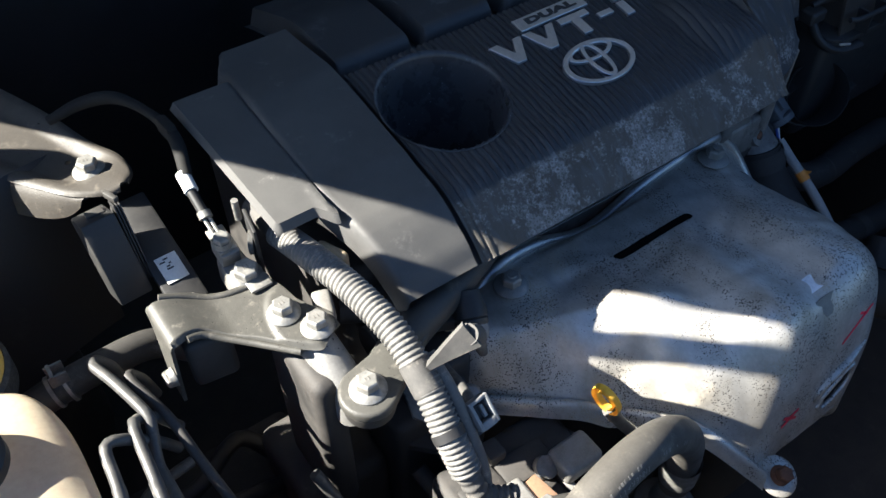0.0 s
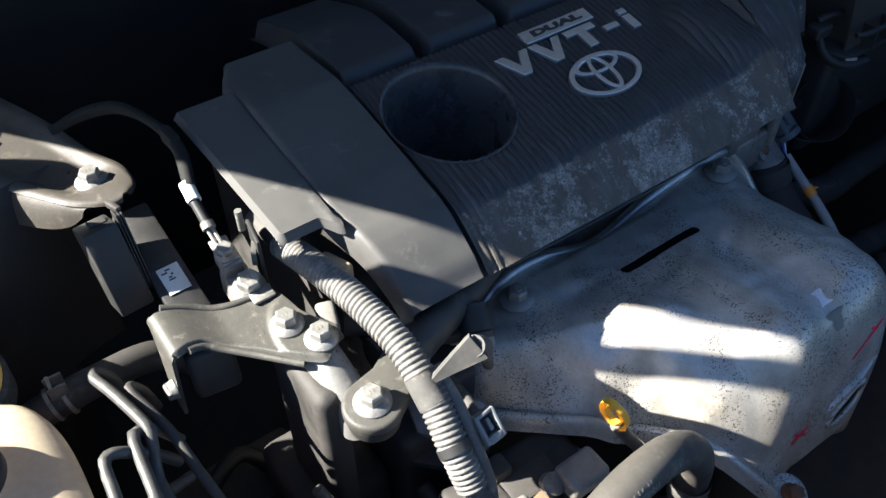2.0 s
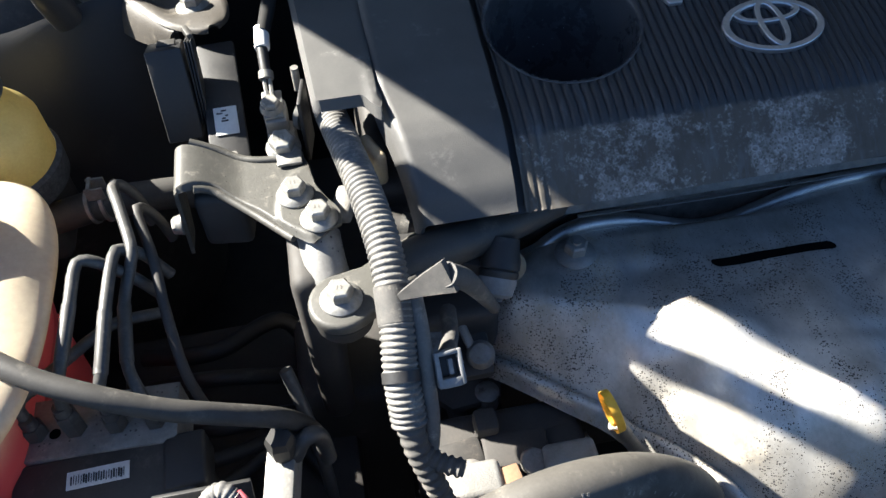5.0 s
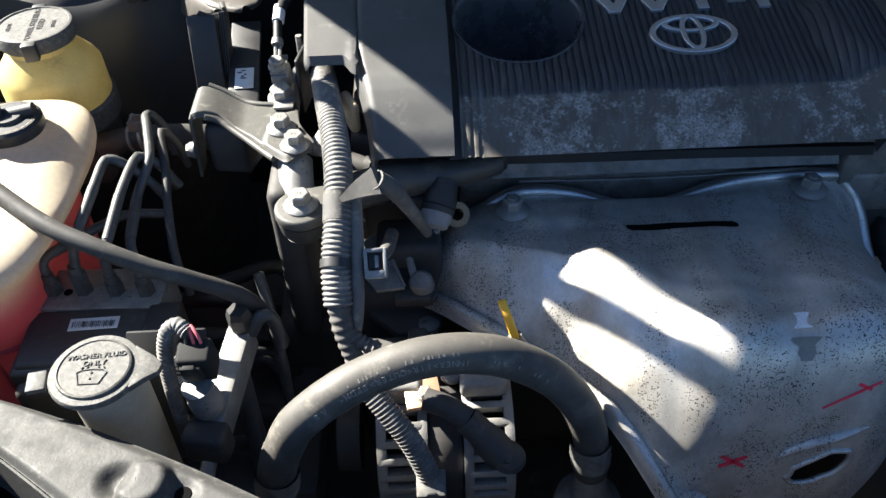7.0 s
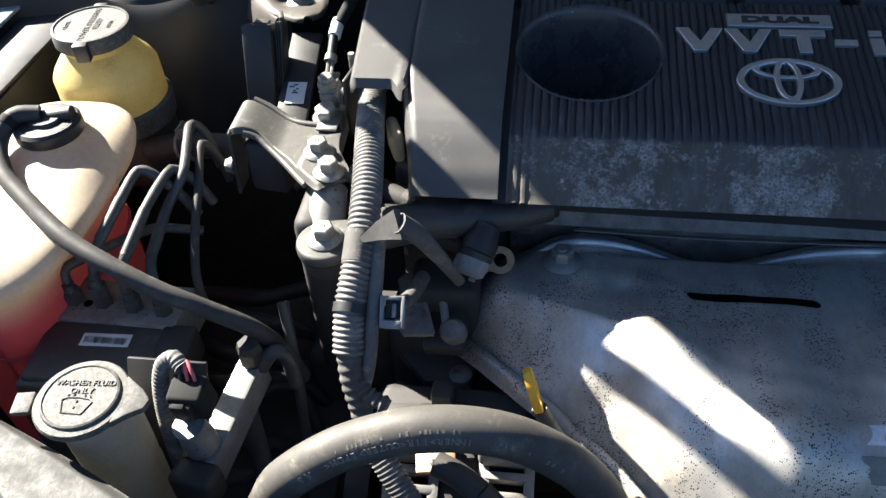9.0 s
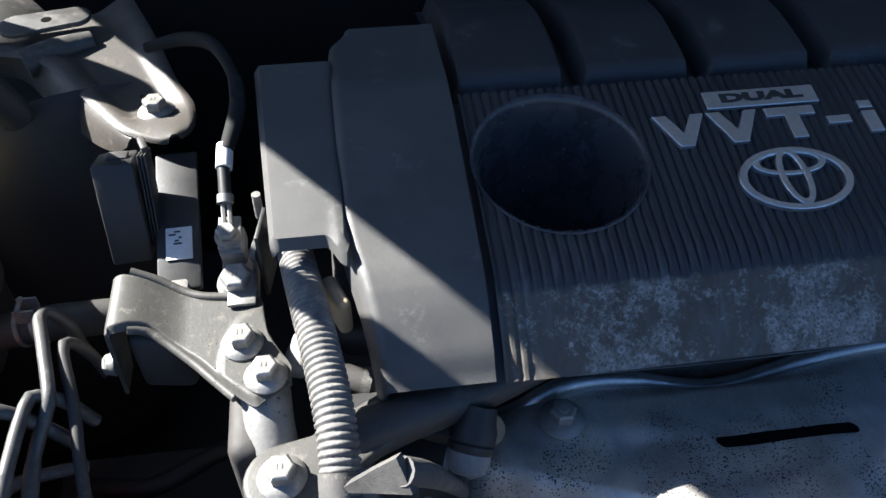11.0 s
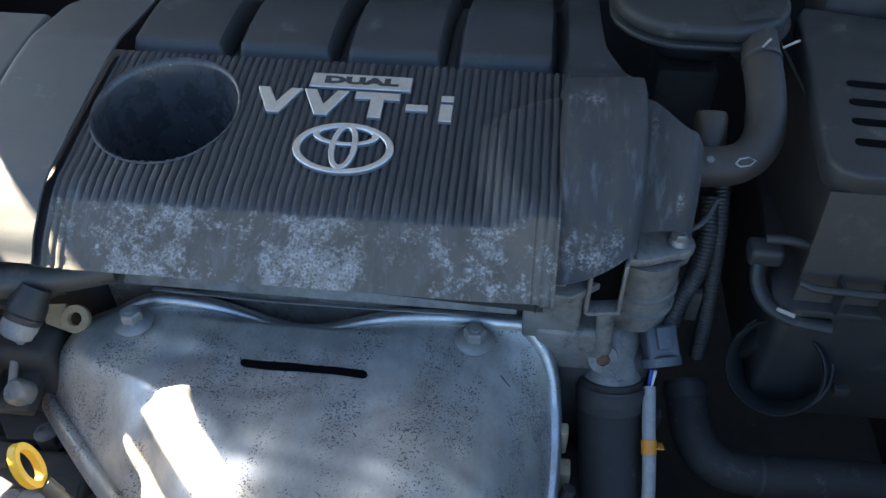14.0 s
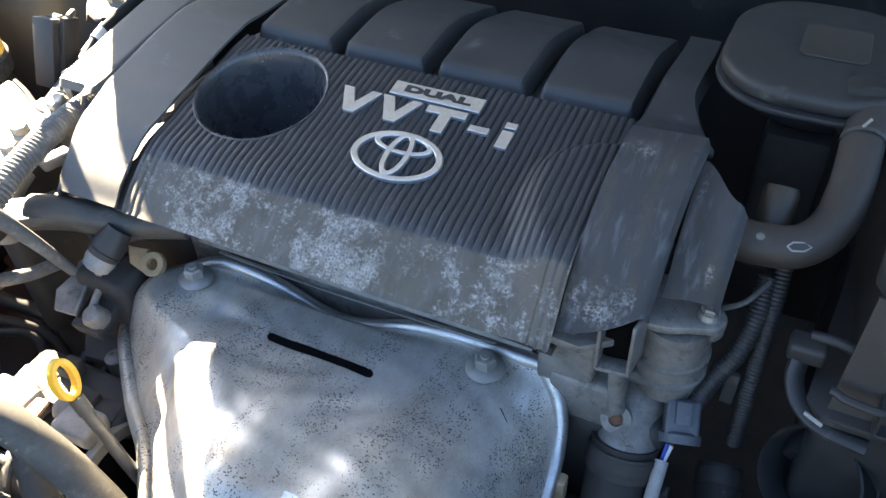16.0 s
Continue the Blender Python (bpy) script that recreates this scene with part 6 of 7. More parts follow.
# ---- alternator ----
alt = thing("alternator", (-0.02, -0.13, 0.55), "cast aluminium alternator with slotted end frames", "alternator", seat=(-0.008, 0.008, -0.018))
AX = Matrix.Translation((-0.012, -0.135, 0.700)) @ pose(0, 0, 0, 0, 90, 0)
part("stator_ring", lathe([(0, -0.014), (0.058, -0.014), (0.0595, -0.012), (0.0595, 0.012), (0.058, 0.014), (0, 0.014)], 48, m=AX), M_DARK, alt)
for side, r0 in ((-1, 0.062), (1, 0.062)):
    z0, z1 = (0.016 * side, 0.058 * side)
    # Solid near-black core paints the shade in the gaps between the fins.
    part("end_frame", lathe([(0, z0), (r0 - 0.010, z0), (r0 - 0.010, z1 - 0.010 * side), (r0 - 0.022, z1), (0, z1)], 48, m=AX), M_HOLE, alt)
    for k in range(26):
        a = 360 * k / 26
        fin = moved(box(0.0565, 0, 0.5 * (z0 + z1), 0.013, 0.0066, 0.036, 0.0012), pose(0, 0, 0, 0, 0, a))
        part("fin", moved(fin, AX), M_ALU, alt)
    for zz in (z0 + 0.003 * side, z1 - 0.004 * side):
        part("frame_rim", lathe([(r0 - 0.012, zz - 0.004), (r0, zz - 0.004), (r0 + 0.001, zz), (r0, zz + 0.004), (r0 - 0.012, zz + 0.004)], 48, m=AX), M_ALU, alt)
part("mount_lug", box(-0.055, -0.132, 0.770, 0.05, 0.028, 0.024, 0.005, 3), M_ALU, alt)
part("mount_lug", box(0.022, -0.130, 0.772, 0.040, 0.030, 0.020, 0.005, 3), M_ALU, alt)
part("terminal_plate", box(-0.030, -0.144, 0.7765, 0.030, 0.036, 0.004, 0.001, rz=8), M_COPPER, alt, "bare coppery terminal plate")
part("pulley", lathe([(0, -0.075), (0.030, -0.075), (0.030, -0.095), (0, -0.095)], 32, m=AX), M_DARK, alt)
bolt((-0.035, -0.1435, 0.7595), 0.0058, 0.0075, 0.009, label="small hex bolt on the alternator terminal")
cb = thing("battery_cable_boot", (0.02, -0.18, 0.74), "black rubber boot over the alternator cable", "cable boot", seat=(-0.001, 0.000, -0.020))
part("boot", tube([(-0.002, -0.166, 0.778), (0.012, -0.175, 0.766), (0.028, -0.186, 0.750)], lambda m, s: 0.0118 + 0.0022 * smoothstep(0.3, 0.6, s), 20), M_RUBBER, cb)
part("boot_tip", lathe([(0, -0.004), (0.0125, -0.004), (0.014, 0.004), (0.011, 0.008), (0, 0.009)], 24, m=pose(0.031, -0.188, 0.752, 20, 10, 0)), M_RUBBER, cb)
part("boot_crease", box(0.031, -0.1935, 0.7605, 0.004, 0.010, 0.003, 0.001, rz=-25), M_RUBBER, cb)
part("cable", tube([(-0.034, -0.150, 0.785), (-0.018, -0.157, 0.784), (0.0, -0.167, 0.778)], 0.0098, 16), M_RUBBER, cb)
c2 = thing("lower_conduit", (-0.05, -0.18, 0.74), "grey corrugated conduit crossing the alternator", "conduit", seat=(0.002, 0.004, -0.012))
part("corrugated_sleeve", tube([(-0.083, -0.156, 0.800), (-0.068, -0.170, 0.786), (-0.052, -0.184, 0.768), (-0.040, -0.196, 0.744), (-0.034, -0.203, 0.718), (-0.032, -0.208, 0.66)], wavy(0.0086, 0.0012, 0.0036), 18, 0.0006), M_CONDUIT, c2, angle=80)
part("clip", box(-0.0355, -0.2035, 0.728, 0.024, 0.022, 0.018, 0.002, rx=20), M_CONDUIT, c2, "grey plastic clip")
part("clip_window", box(-0.0355, -0.2145, 0.732, 0.008, 0.002, 0.006, 0.0005, rx=20), M_BLACK, c2)

# ---- fender ledge beside the tank ----
led = thing("fender_ledge", (-0.56, 0.0, 0.60), "dark painted inner fender ledge with punched holes", "ledge", kind="structure")
part("top_plate", prism([(-0.66, -0.42), (-0.545, -0.42), (-0.535, -0.05), (-0.530, 0.30), (-0.55, 0.60), (-0.66, 0.62)], 0.905, 0.909, 0.001), M_FENDER, led, "pale silver painted panel")
part("seal_channel", prism([(-0.546, -0.42), (-0.50, -0.42), (-0.482, -0.05), (-0.475, 0.30), (-0.50, 0.60), (-0.551, 0.60), (-0.531, 0.30), (-0.536, -0.05)], 0.893, 0.897, 0.001), M_BLACK, led)
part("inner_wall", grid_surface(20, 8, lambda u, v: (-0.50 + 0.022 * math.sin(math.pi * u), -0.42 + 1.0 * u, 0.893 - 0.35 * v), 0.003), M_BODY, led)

# ---- far end of the engine ----
hend = thing("water_outlet_housing", (0.44, 0.07, 0.60), "grey cast aluminium outlet housing at the end of the engine", "housing")
part("front_wall", join(box(0.388, 0.062, 0.842, 0.046, 0.040, 0.064, 0.004, 3), box(0.405, 0.060, 0.800, 0.060, 0.04, 0.05, 0.006, 3)), M_CAST, hend)
part("pocket_wall", join(box(0.4125, 0.046, 0.880, 0.003, 0.024, 0.054, 0.001), box(0.4380, 0.046, 0.882, 0.003, 0.026, 0.052, 0.001, rz=-8), box(0.4255, 0.040, 0.8560, 0.026, 0.014, 0.004, 0.001, ry=-8)), M_CAST, hend)
# Block coloured near-black for the shade inside the open pocket.
part("pocket_back", box(0.4255, 0.052, 0.880, 0.024, 0.010, 0.050, 0.002), M_HOLE, hend)
part("drum", lathe([(0, 0), (0.026, 0), (0.027, 0.03), (0.0275, 0.072), (0, 0.072)], 40, (0.458, 0.084, 0.81)), M_CAST, hend)
flange_plan = [*arc(0.446, 0.086, 0.030, 150, 270, 10), (0.458, 0.058), (0.468, 0.063), *arc(0.479, 0.080, 0.013, -80, 60, 8), (0.482, 0.105), (0.460, 0.120)]
part("top_flange", prism(flange_plan, 0.886, 0.8935, 0.0018), M_CAST, hend)
part("lower_flange", prism([(0.448 + 0.95 * (x - 0.446), y + 0.006) for x, y in flange_plan], 0.872, 0.881, 0.002), M_CAST, hend)
for dz in (0.826, 0.845):
    part("drum_band", lathe([(0.0265, 0), (0.0295, 0.001), (0.0295, 0.004), (0.0265, 0.005)], 36, (0.458, 0.084, dz)), M_CAST, hend)
bolt((0.479, 0.080, 0.8938), 0.006, 0.0085, 0.010, label="small bright hex bolt on the outlet flange")
part("stem", tube([(0.4275, 0.040, 0.857), (0.4300, 0.041, 0.83), (0.4320, 0.042, 0.805)], 0.0068, 16), M_CAST, hend)
part("stem_web", box(0.448, 0.064, 0.825, 0.034, 0.008, 0.012, 0.002), M_CAST, hend)
eye_m = pose(0.4330, 0.043, 0.792, 58, 0, 6)
part("stud_eye", lathe([(0, -0.006), (0.0125, -0.006), (0.0130, 0.0), (0.0122, 0.003), (0.006, 0.0034), (0.006, 0.001), (0, 0.001)], 26, m=eye_m), M_CAST, hend)
part("rusty_stud", lathe([(0, 0), (0.005, 0), (0.005, 0.003), (0.0035, 0.0045), (0, 0.005)], 16, m=eye_m), M_RUST, hend, "rusty stud end")
part("neck", tube([(0.445, 0.095, 0.800), (0.4445, 0.070, 0.786), (0.4445, 0.050, 0.770), (0.445, 0.036, 0.756)], lambda m, s: 0.0215 + 0.0040 * smoothstep(0.5, 0.95, s), 28), M_CAST, hend)
part("lower_body", box(0.425, 0.09, 0.64, 0.10, 0.10, 0.30, 0.012, 3), M_DARK, hend)

lowh = thing("lower_radiator_hose", (0.45, 0.0, 0.62), "thick black rubber hose with a flat band clamp", "hose")
part("hose", tube([(0.4435, 0.046, 0.768), (0.4455, 0.030, 0.740), (0.4490, 0.000, 0.712), (0.4530, -0.038, 0.688), (0.4560, -0.075, 0.672), (0.470, -0.110, 0.658), (0.50, -0.14, 0.64), (0.55, -0.155, 0.61)], 0.0275, 32, 0.006), M_RUBBERDARK, lowh)
part("band_clamp", tube([(0.4440, 0.043, 0.763), (0.4452, 0.0325, 0.7445)], 0.0292, 32, smooth=False, caps=False), M_DARK, lowh, "dark spring band clamp")
for f0 in (0.15, 0.72):
    p0, p1 = Vector((0.4440, 0.043, 0.763)), Vector((0.4452, 0.0325, 0.7445))
    part("clamp_ridge", tube([p0.lerp(p1, f0), p0.lerp(p1, f0 + 0.14)], 0.0300, 32, smooth=False, caps=False), M_DARK, lowh)
part("clamp_ear", box(0.474, 0.030, 0.757, 0.010, 0.006, 0.006, 0.001), M_DARK, lowh)
part("ring_joint", tube([(0.4535, -0.044, 0.6855), (0.4540, -0.052, 0.682)], 0.0287, 32, smooth=False, caps=False), M_BLACK, lowh)

tplug = thing("temperature_plug", (0.48, 0.06, 0.77), "blue-grey plug with bare blue and white wires", "connector")
pm = pose(0.4795, 0.060, 0.796, -52, 0, 14)
part("plug_body", join(moved(box(0, 0, 0.0, 0.026, 0.024, 0.030, 0.003, 3), pm), moved(box(0, 0.004, 0.018, 0.020, 0.016, 0.018, 0.003, 3), pm)), M_PLUG, tplug)
part("latch", moved(box(0, -0.014, 0.004, 0.012, 0.005, 0.018, 0.001), pm), M_PLUG, tplug)
part("collar", moved(lathe([(0, -0.019), (0.016, -0.019), (0.0165, -0.012), (0.014, -0.010), (0, -0.010)], 24), pm), M_PLUG, tplug)
part("corroded_seal", moved(box(0, 0, 0.026, 0.015, 0.011, 0.006, 0.001), pm), M_RUST, tplug, "rust-stained wire seal")
part("blue_wire", tube([(0.4750, 0.045, 0.780), (0.4745, 0.040, 0.772), (0.474, 0.034, 0.764)], 0.0016, 8), M_BLUEWIRE, tplug)
part("white_wire", tube([(0.4785, 0.045, 0.779), (0.477, 0.040, 0.771), (0.475, 0.034, 0.764)], 0.0016, 8), M_LABEL, tplug)
part("sleeve", tube([(0.4745, 0.036, 0.768), (0.475, 0.010, 0.752), (0.4765, -0.020, 0.733), (0.4760, -0.050, 0.712), (0.471, -0.080, 0.69), (0.46, -0.11, 0.65)], 0.0056, 12), M_WIRE, tplug, "grey cloth wire sleeve")
part("orange_tape", tube([(0.4754, -0.001, 0.7455), (0.4759, -0.011, 0.7392)], 0.0064, 12, smooth=False), M_ORANGE, tplug, "orange tape")
part("tape_flag", box(0.4835, -0.004, 0.7425, 0.008, 0.011, 0.0012, 0.0003, rx=-30), M_ORANGE, tplug)
part("corrugated_tail", tube([(0.486, 0.072, 0.806), (0.494, 0.086, 0.824), (0.505, 0.100, 0.845), (0.510, 0.118, 0.868), (0.510, 0.14, 0.89)], wavy(0.0072, 0.0008, 0.0032), 14, 0.0006), M_BLACK, tplug, "black corrugated sleeve", angle=80)
part("side_clip", box(0.483, 0.022, 0.744, 0.006, 0.010, 0.016, 0.001), M_BLACK, tplug)
cor = thing("corrugated_cable", (0.52, 0.11, 0.75), "black corrugated cable hanging behind the plug", "cable")
part("sleeve", tube([(0.518, 0.16, 0.91), (0.520, 0.125, 0.87), (0.520, 0.105, 0.83), (0.521, 0.094, 0.79), (0.522, 0.09, 0.75)], wavy(0.0062, 0.0008, 0.0032), 14, 0.0006), M_BLACK, cor, angle=80)
part("crossing_wire", tube([(0.486, 0.10, 0.885), (0.500, 0.105, 0.893), (0.512, 0.125, 0.900)], 0.0022, 8), M_TAPE, cor)
part("bracket", box(0.507, 0.092, 0.812, 0.010, 0.006, 0.034, 0.001), M_DARK, cor)

# ---- breather pipe, resonator and air box ----
bp = thing("breather_pipe", (0.52, 0.15, 0.90), "black rubber breather elbow from cover to resonator", "pipe")
part("elbow", tube([(0.470, 0.128, 0.930), (0.500, 0.127, 0.931), (0.524, 0.132, 0.934), (0.540, 0.152, 0.941), (0.546, 0.185, 0.952), (0.547, 0.225, 0.962), (0.548, 0.27, 0.968)], 0.0155, 28, 0.004), M_BROWNISH, bp)
part("wire_clamp", tube([(0.547, 0.228, 0.9627), (0.547, 0.232, 0.9637)], 0.0166, 26, smooth=False, caps=False), M_STEELPIPE, bp, "thin grey wire clamp")
for dx in (-0.004, 0.012):
    part("clamp_tail", tube([(0.547 + dx, 0.226, 0.980), (0.552 + dx * 1.4, 0.223, 0.989)], 0.0011, 6, smooth=False), M_WIRE, bp)
part("paint_mark", lathe([(0, 0), (0.0032, 0), (0, 0.0005)], 7, m=pose(0.4965, 0.1185, 0.9445, 25, 0, 0)), M_FADED, bp, "white paint dab")
mark = [(-0.008, 0.0), (-0.004, 0.003), (0.003, 0.003), (0.008, 0.0), (0.003, -0.003), (-0.005, -0.003), (-0.008, 0.0)]
mm = pose(0.5225, 0.1190, 0.9435, 38, 0, 18)
part("paint_outline", moved(tube([(x, y, 0) for x, y in mark], 0.0007, 6, smooth=False), mm), M_WIRE, bp)
pl = thing("tan_plug", (0.503, 0.16, 0.91), "tan plastic plug behind the breather elbow", "plug")
part("plug_body", lathe([(0, 0), (0.013, 0), (0.013, 0.03), (0.011, 0.034), (0, 0.034)], 20, m=pose(0.502, 0.150, 0.925, -40, 0, 0)), M_TAN, pl)
part("plug_base", box(0.503, 0.165, 0.90, 0.03, 0.03, 0.03, 0.004), M_BLACK, pl)


def rounded(cx, cy, hx, hy, r, n=8):
    pts = []
    for sx, sy, a in ((1, 1, 0), (-1, 1, 90), (-1, -1, 180), (1, -1, 270)):
        pts += arc(cx + sx * (hx - r), cy + sy * (hy - r), r, a, a + 90, n)
    return pts


res = thing("air_resonator", (0.51, 0.31, 0.90), "black plastic rounded air resonator box with a recessed lid", "resonator")
part("lid", prism(rounded(0.503, 0.328, 0.076, 0.082, 0.060, 12), 0.968, 0.984, 0.006, 4), M_BLACK, res)
part("seam_lip", prism(rounded(0.503, 0.328, 0.079, 0.085, 0.062, 12), 0.963, 0.968, 0.0015), M_BLACK, res)
part("lower_shell", prism(rounded(0.505, 0.340, 0.055, 0.060, 0.05, 12), 0.93, 0.955, 0.006, 3), M_BLACK, res)
part("recess_panel", prism(rounded(0.512, 0.335, 0.027, 0.028, 0.008, 6), 0.9842, 0.9856, 0.0006, 1), M_BROWNISH, res)
part("outlet", tube([(0.546, 0.262, 0.968), (0.540, 0.285, 0.965)], 0.024, 24, smooth=False), M_BLACK, res)
part("stem", box(0.505, 0.33, 0.80, 0.06, 0.06, 0.22, 0.01), M_DARK, res)

ab = thing("air_box", (0.67, 0.2, 0.70), "black plastic air filter box with slotted lid and ribbed flange", "air box")
lid_plan = [(0.571, 0.098), (0.578, 0.086), (0.592, 0.081), (0.78, 0.081), (0.78, 0.31), (0.66, 0.31), (0.598, 0.325), (0.590, 0.31)]
part("lid", prism(lid_plan, 0.945, 0.967, 0.004, 3), M_BLACK, ab)


def box_face(u, v):
    x = 0.574 + 0.206 * u - 0.004 * v
    return (x, 0.084 - 0.020 * v, 0.950 - 0.092 * v)


part("front_face", grid_surface(12, 8, box_face, 0.003), M_BROWNISH, ab, "dust-brown front face")
part("side_face", grid_surface(12, 8, lambda u, v: (0.573 + 0.017 * (1 - u) - 0.006 * v, 0.084 + 0.22 * u * 1.0 - 0.020 * v * (1 - u), 0.950 - 0.092 * v), 0.003), M_BROWNISH, ab)
part("flange", prism([(0.556, 0.066), (0.566, 0.052), (0.78, 0.048), (0.78, 0.30), (0.58, 0.32), (0.560, 0.12)], 0.850, 0.858, 0.002), M_BLACK, ab)
for k in range(6):
    part("flange_rib", prism([(0.598 + 0.034 * k, 0.047), (0.6005 + 0.034 * k, 0.047), (0.6005 + 0.034 * k, 0.072), (0.598 + 0.034 * k, 0.072)], 0.858, 0.884, 0.0005, 1), M_BLACK, ab)
part("flange_rail", tube([(0.566, 0.055, 0.884), (0.60, 0.050, 0.882), (0.78, 0.048, 0.882)], 0.003, 8), M_BLACK, ab)
part("lower_shell", box(0.67, 0.18, 0.775, 0.20, 0.22, 0.15, 0.010, 3), M_BLACK, ab)
part("hinge_arm", tube([(0.545, 0.085, 0.872), (0.545, 0.077, 0.862), (0.552, 0.066, 0.851), (0.568, 0.056, 0.845), (0.60, 0.052, 0.842)], 0.009, 14, squash=0.6), M_BLACK, ab)
part("hinge_head", box(0.548, 0.090, 0.880, 0.026, 0.020, 0.016, 0.004, 3), M_BLACK, ab)
part("hinge_rail", tube([(0.548, 0.095, 0.889), (0.565, 0.092, 0.892), (0.585, 0.088, 0.89)], 0.004, 10), M_BLACK, ab)
# Lid slots are thin near-black plates, their inner shade painted.
for k in range(4):
    y = 0.198 - 0.0262 * k
    part("lid_slot", prism([*arc(0.610 - 0.004 * k, y, 0.0045, 90, 270, 6), *arc(0.66, y - 0.004, 0.0045, -90, 90, 6)], 0.9672, 0.9680, 0.0003, 1), M_HOLE, ab)
part("chip", box(0.5625, 0.048, 0.858, 0.014, 0.002, 0.003, 0.0005, rz=-28), M_WIRE, ab, "bright scraped edge")
snm = Matrix.Translation((0.5795, 0.064, 0.772)) @ Vector((-0.42, -0.62, 0.50)).to_track_quat("Z", "X").to_matrix().to_4x4()
sn = thing("intake_snorkel", (0.60, 0.1, 0.70), "open black plastic intake duct mouth under the air box", "duct")
part("mouth", lathe([(0.040, -0.05), (0.0395, 0.0), (0.0405, 0.002), (0.0390, 0.0035), (0.0372, 0.0), (0.0360, -0.05)], 48, m=snm), M_BLACK, sn)
part("duct", tube([snm @ Vector((0, 0, -0.045)), Vector((0.605, 0.11, 0.75)), Vector((0.64, 0.16, 0.735)), Vector((0.70, 0.2, 0.73))], 0.0405, 30, 0.008), M_BLACK, sn)
part("rib_band", lathe([(0.0405, -0.030), (0.0425, -0.030), (0.0425, -0.024), (0.0405, -0.024)], 48, m=snm), M_BLACK, sn)
# Added near-black disc paints the dark inside of the open duct.
part("end_cap", lathe([(0, -0.046), (0.036, -0.046), (0, -0.045)], 24, m=snm), M_HOLE, sn)
part("tab", box(0.632, 0.052, 0.765, 0.012, 0.008, 0.010, 0.001), M_BLACK, sn)

lh = thing("heater_hose", (0.55, 0.04, 0.60), "black elbow hose running low past the intake duct", "hose")
part("hose", tube([(0.520, 0.095, 0.705), (0.523, 0.075, 0.695), (0.527, 0.050, 0.688), (0.538, 0.030, 0.682), (0.562, 0.020, 0.678), (0.60, 0.020, 0.675), (0.65, 0.025, 0.672), (0.74, 0.03, 0.66)], 0.0185, 24, 0.006), M_RUBBERDARK, lh)
part("clamp", tube([(0.5205, 0.091, 0.703), (0.5225, 0.079, 0.6975)], 0.0200, 22, smooth=False, caps=False), M_DARK, lh)
part("joint_ring", tube([(0.580, 0.0195, 0.6765), (0.583, 0.0195, 0.6762)], 0.0196, 22, smooth=False, caps=False), M_DARK, lh)
lh2 = thing("low_hose", (0.58, -0.06, 0.58), "black hose low in the bay beside the engine", "hose")
part("hose", tube([(0.49, -0.03, 0.62), (0.54, -0.045, 0.625), (0.60, -0.05, 0.62), (0.70, -0.05, 0.60)], 0.017, 20, 0.008), M_RUBBERDARK, lh2)
part("clamp", tube([(0.585, -0.049, 0.622), (0.60, -0.05, 0.620)], 0.0185, 20, smooth=False, caps=False), M_DARK, lh2)
part("stub", tube([(0.575, -0.10, 0.60), (0.60, -0.085, 0.625)], 0.020, 20, smooth=False), M_DARK, lh2)

shaft = thing("steel_shaft", (0.42, -0.07, 0.69), "bright steel rod low beside the heat shield", "rod")
part("rod", tube([(0.36, -0.069, 0.703), (0.43, -0.068, 0.703)], 0.0062, 16, smooth=False), M_ZINC, shaft)
part("collar", tube([(0.37, -0.069, 0.703), (0.375, -0.069, 0.703)], 0.009, 16, smooth=False), M_ALU, shaft)
part("bracket", join(box(0.405, -0.02, 0.70, 0.018, 0.016, 0.05, 0.002), box(0.402, 0.0, 0.735, 0.016, 0.012, 0.03, 0.002)), M_BEIGE2, shaft, "tan corroded bracket")
part("strut", tube([(0.413, -0.04, 0.725), (0.405, -0.05, 0.70), (0.402, -0.055, 0.67)], 0.006, 10), M_DARK, shaft)
part("base", box(0.42, -0.05, 0.58, 0.10, 0.16, 0.22, 0.01), M_DARK, shaft)
bk = thing("firewall_fitting", (0.40, 0.52, 0.90), "small grey fitting and bolt at the bulkhead", "fitting")
part("fitting", join(box(0.372, 0.50, 0.930, 0.014, 0.014, 0.018, 0.002), lathe([(0, 0), (0.005, 0), (0.005, 0.008), (0, 0.008)], 14, (0.372, 0.50, 0.939))), M_BLACK, bk)
part("stem", box(0.372, 0.582, 0.918, 0.012, 0.165, 0.012, 0.003), M_DARK, bk)
fl = thing("brake_fitting", (0.64, 0.36, 0.93), "bundle of small metal fittings behind the air box", "fitting")
for k, (dx, dy, dz) in enumerate(((0, 0, 0), (0.022, -0.012, 0.006), (0.045, -0.03, -0.004))):
    part("fitting", tube([(0.625 + dx, 0.345 + dy, 0.985 + dz), (0.65 + dx, 0.36 + dy, 0.99 + dz)], 0.007, 14, smooth=False), M_ZINC if k % 2 else M_BLACK, fl)
part("plate", box(0.665, 0.355, 0.96, 0.10, 0.06, 0.04, 0.006), M_DARK, fl)

# ---- marks and lower flange of the heat shield ----
def pressed_flange(u, v):
    """The turned-out edge along the near side."""
    vv = 0.10 + 0.88 * u
    p, q = shield_point(0, vv), shield_point(0, min(1.0, vv + 0.01))
    d = (q - p).normalized()
    out = Vector((d.y, -d.x, 0)).normalized()
    if out.x > 0:
        out = -out
    w = 0.0145 * smoothstep(-0.05, 0.10, u)
    return p + out * (w * v - 0.002) + Vector((0, 0, -0.0035 - 0.002 * v**2 + 0.0095 * math.sin(math.pi * min(1.0, v * 1.1)) - 0.003 * smoothstep(0.85, 1, v)))


